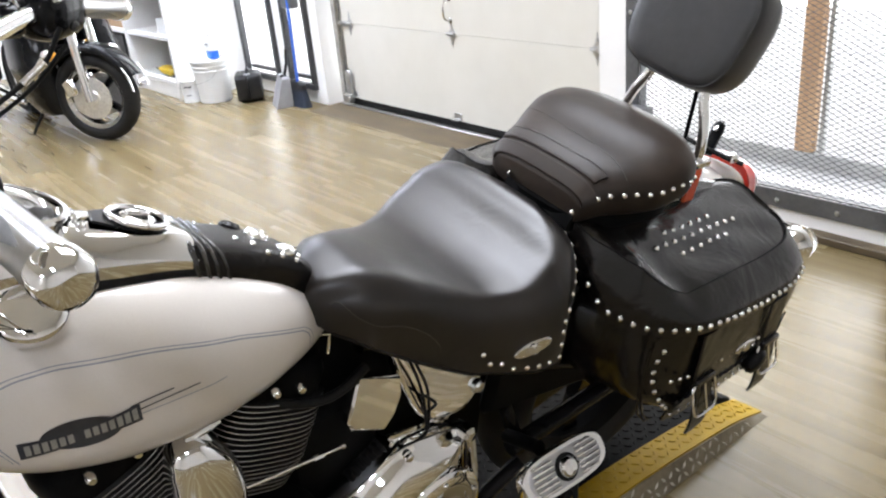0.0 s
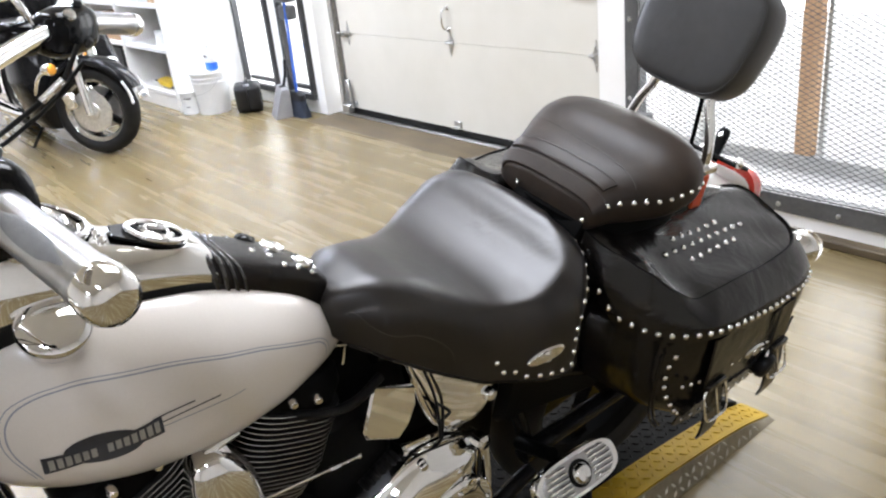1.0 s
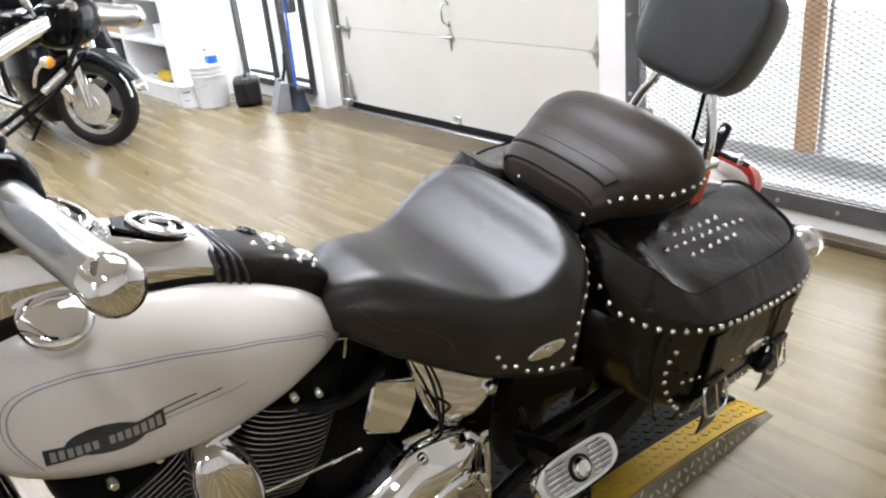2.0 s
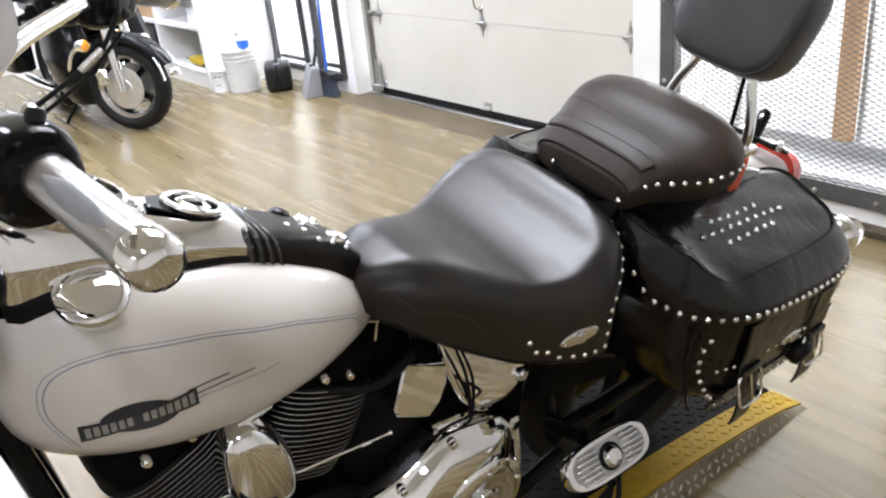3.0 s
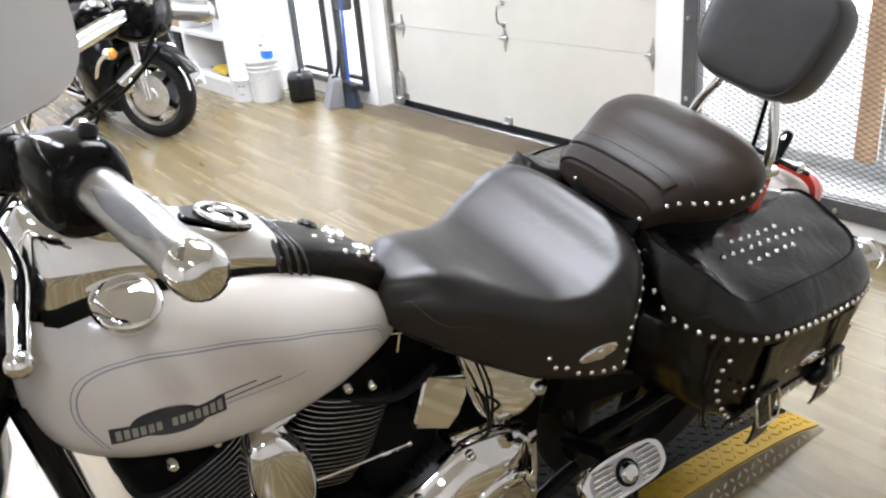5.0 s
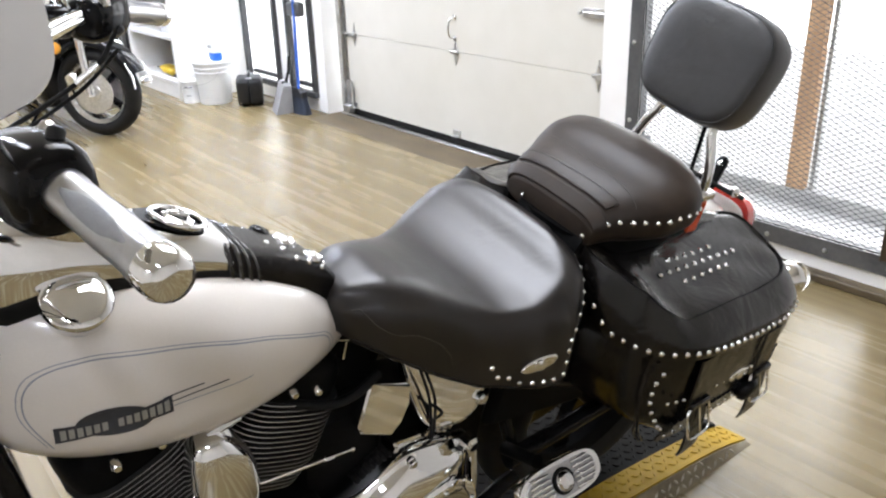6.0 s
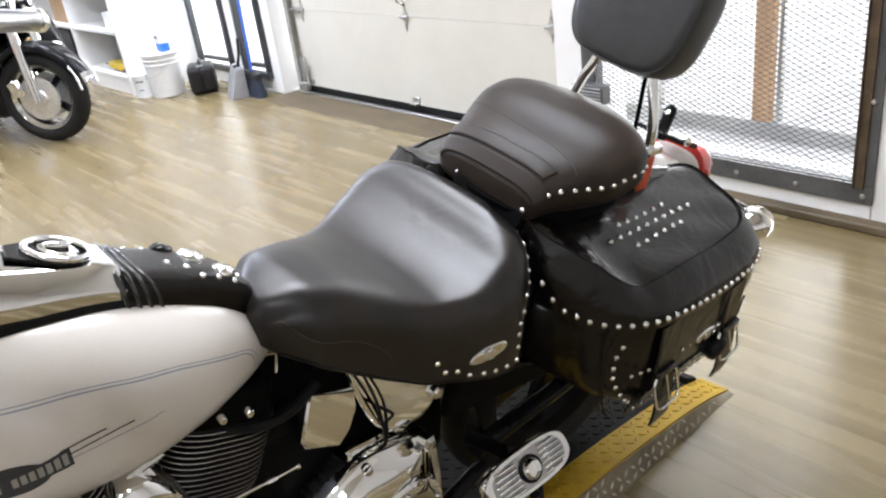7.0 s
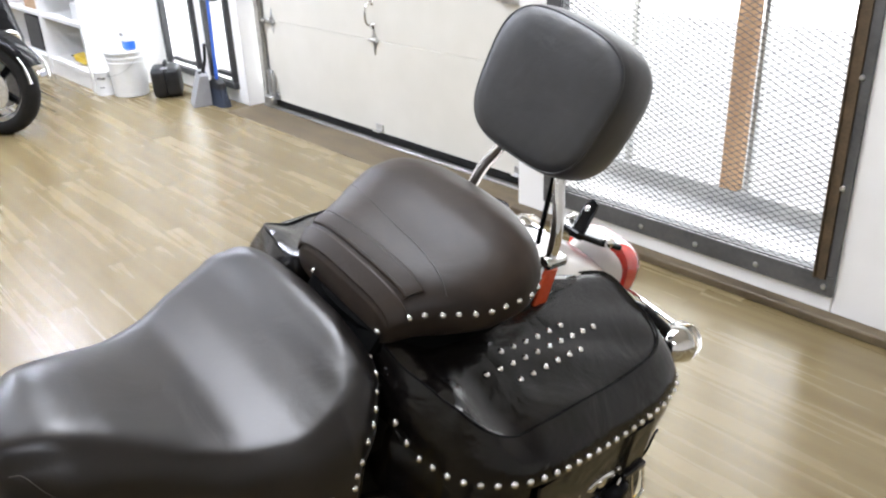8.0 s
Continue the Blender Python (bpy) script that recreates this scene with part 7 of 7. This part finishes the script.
g.lathe(ST @ Vector((0, 0.07, 0.968)) + Vector((0, -0.26, 0)), HF, [(0.110, 0), (0.08, 0.016), (0.03, 0.026), (0.001, 0.028)], 32)
part("lens", g, CLEARLENS, oh, "clear headlamp lens")
for s in (1, -1):
    g = Geo()
    g.lathe(ST @ Vector((s * 0.23, -0.02, 0.92)) + Vector((0, -0.24, 0)), HF, [(0.02, -0.16), (0.062, -0.12), (0.075, 0.0), (0.077, 0.05), (0.070, 0.055), (0.03, 0.064), (0.001, 0.066)], 24)
    part("passing_lamp", g, CHROME, other, "long chrome passing lamp", 50)
g = Geo()
g.loft([[ST @ Vector((x, -0.04 + y, z)) + Vector((0, -0.26, 0)) for x, y in rounded(0.19 * k, 0.10 * k, 3, 28)] for z, k in ((0.80, 0.6), (0.84, 0.9), (0.95, 1.0), (1.08, 1.1), (1.16, 1.0), (1.2, 0.5))])
part("fork_fairing", g, GLOSSBLACK, other, "black fork mounted fairing", 50)
g = Geo()
g.tube(spline([ST @ Vector((s * 0.20, -0.10, 0.86)) + Vector((0, -0.24, 0)) for s in (-1, -0.5, 0, 0.5, 1)], 4), 0.014, 10)
part("lamp_bar", g, CHROME, other, "chrome lamp bar")
g = Geo()
g.loft([[(x, v, z) for x, z in [(a * hu, wc + b * hw) for a, b in rounded(1, 1, 2.6, 32)]] for v, hu, wc, hw in ((-0.36, 0.08, 0.82, 0.07), (-0.42, 0.14, 0.82, 0.12), (-0.6, 0.17, 0.80, 0.13), (-0.8, 0.14, 0.77, 0.11), (-0.93, 0.08, 0.73, 0.07))])
part("fuel_tank", g, GLOSSBLACK, other, "gloss black fuel tank", 60)
g = Geo()
g.loft([[(x, v, z) for x, z in [(a * hu, wc + b * hw) for a, b in rounded(1, 1, 3, 28)]] for v, hu, wc, hw in ((-0.88, 0.08, 0.74, 0.04), (-1.0, 0.15, 0.73, 0.06), (-1.25, 0.17, 0.76, 0.07), (-1.35, 0.16, 0.82, 0.08), (-1.7, 0.15, 0.84, 0.06), (-1.8, 0.1, 0.84, 0.04))])
part("seat", g, LEATHER, other, "black leather seat", 60)
g = Geo()
g.box((0, -0.62, 0.40), (0.28, 0.42, 0.32), 0.05)
for k in range(7):
    g.box((0, -0.60, 0.50 + 0.022 * k), (0.34, 0.36, 0.008), 0.003)
part("engine", g, FIN, other, "dark finned engine")
for s in (1, -1):
    g = Geo()
    g.lathe((s * 0.14, -0.72, 0.38), (s, 0, 0), [(0.12, 0), (0.12, 0.03), (0.10, 0.045), (0.03, 0.05), (0.002, 0.05)], 28)
    part("engine_cover", g, CHROME, other, "round chrome engine cover", 40)
g = Geo()
g.tube(spline([(0, -0.25, 0.85), (0, -0.4, 0.4), (0, -0.6, 0.2), (0, -1.1, 0.22), (0, -1.62, 0.315)], 6), 0.03, 12)
g.box((0, -1.35, 0.52), (0.22, 0.5, 0.3), 0.05)
part("frame", g, SATINBLACK, other)
g = Geo()
g.loft([[(x, v, z) for x, z in [(a * hu, wc + b * hw) for a, b in rounded(1, 1, 4, 28)]] for v, hu, wc, hw in ((-1.72, 0.22, 1.0, 0.12), (-1.74, 0.25, 1.0, 0.15), (-2.05, 0.25, 1.0, 0.15), (-2.1, 0.2, 1.0, 0.1))])
part("top_case", g, GLOSSBLACK, other, "black top case", 50)
g = Geo()
g.loft([[(x, v, z) for x, z in [(a * hu, wc + b * hw) for a, b in rounded(1, 1, 3.4, 32)]] for v, hu, wc, hw in ((-0.50, 0.14, 0.44, 0.16), (-0.56, 0.22, 0.44, 0.22), (-0.9, 0.25, 0.44, 0.25), (-1.2, 0.23, 0.46, 0.24), (-1.3, 0.14, 0.46, 0.16))])
part("lower_bodywork", g, SATINBLACK, other, "black lower bodywork", 60)
for s in (1, -1):
    g = Geo()
    g.lathe((s * 0.235, -0.80, 0.42), (s, 0, 0), [(0.13, 0), (0.13, 0.02), (0.11, 0.032), (0.04, 0.038), (0.002, 0.038)], 28)
    part("side_cover", g, CHROME, other, "round chrome side cover", 40)
g = Geo()
g.tube([(0.12, -0.75, 0.22), (0.30, -0.70, 0.01)], 0.012, 8)
part("side_stand", g, SATINBLACK, other)

# ---------------------------------------------------------------- floor planks
g = Geo()
g.box(((X0 + X1) / 2, (Y0 + 3.45) / 2, -0.022), (X1 - X0, 3.45 - Y0, 0.032), 0.002)
floor = single("floor", g, SUBFLOOR, "wood look plank floor in pale oak", kind="structure")
PW, PL, GAP = 0.180, 1.22, 0.0001


def plank_geo(g, x0, x1, y0, y1):
    g.add([(x0, y0, -0.005), (x1, y0, -0.005), (x1, y1, -0.005), (x0, y1, -0.005), (x0, y0, 0), (x1, y0, 0), (x1, y1, 0), (x0, y1, 0)],
          [(0, 1, 5, 4), (1, 2, 6, 5), (2, 3, 7, 6), (3, 0, 4, 7), (4, 5, 6, 7)])


pg = Geo()
plank_geo(pg, 0, PL - GAP, 0, PW - GAP)
plank_mesh = bake("plank", pg, PLANK, 20)
rest = Geo()
rng = random.Random(4)
row, y = 0, 3.215 - PW
while y > Y0 - PW:
    x = X0 - rng.random() * PL
    while x < X1:
        near = -7.6 < x < 0.7 and y > -0.1
        if near:
            piece("plank", plank_mesh, floor, pose(x, y, 0))
        else:
            plank_geo(rest, max(x, X0), min(x + PL - GAP, X1), max(y, Y0), y + PW - GAP)
        x += PL
    y -= PW
    row += 1
for xa, xb in ((X0, OPEN_L), (OPEN_R, X1)):
    x = xa
    while x < xb:
        plank_geo(rest, x, min(x + PL - GAP, xb), 3.217, 3.217 + PW)
        x += PL
tagged(part("planks_beyond", rest, PLANK_REST, floor, "pale oak planks further off", 20), kind="stuff")
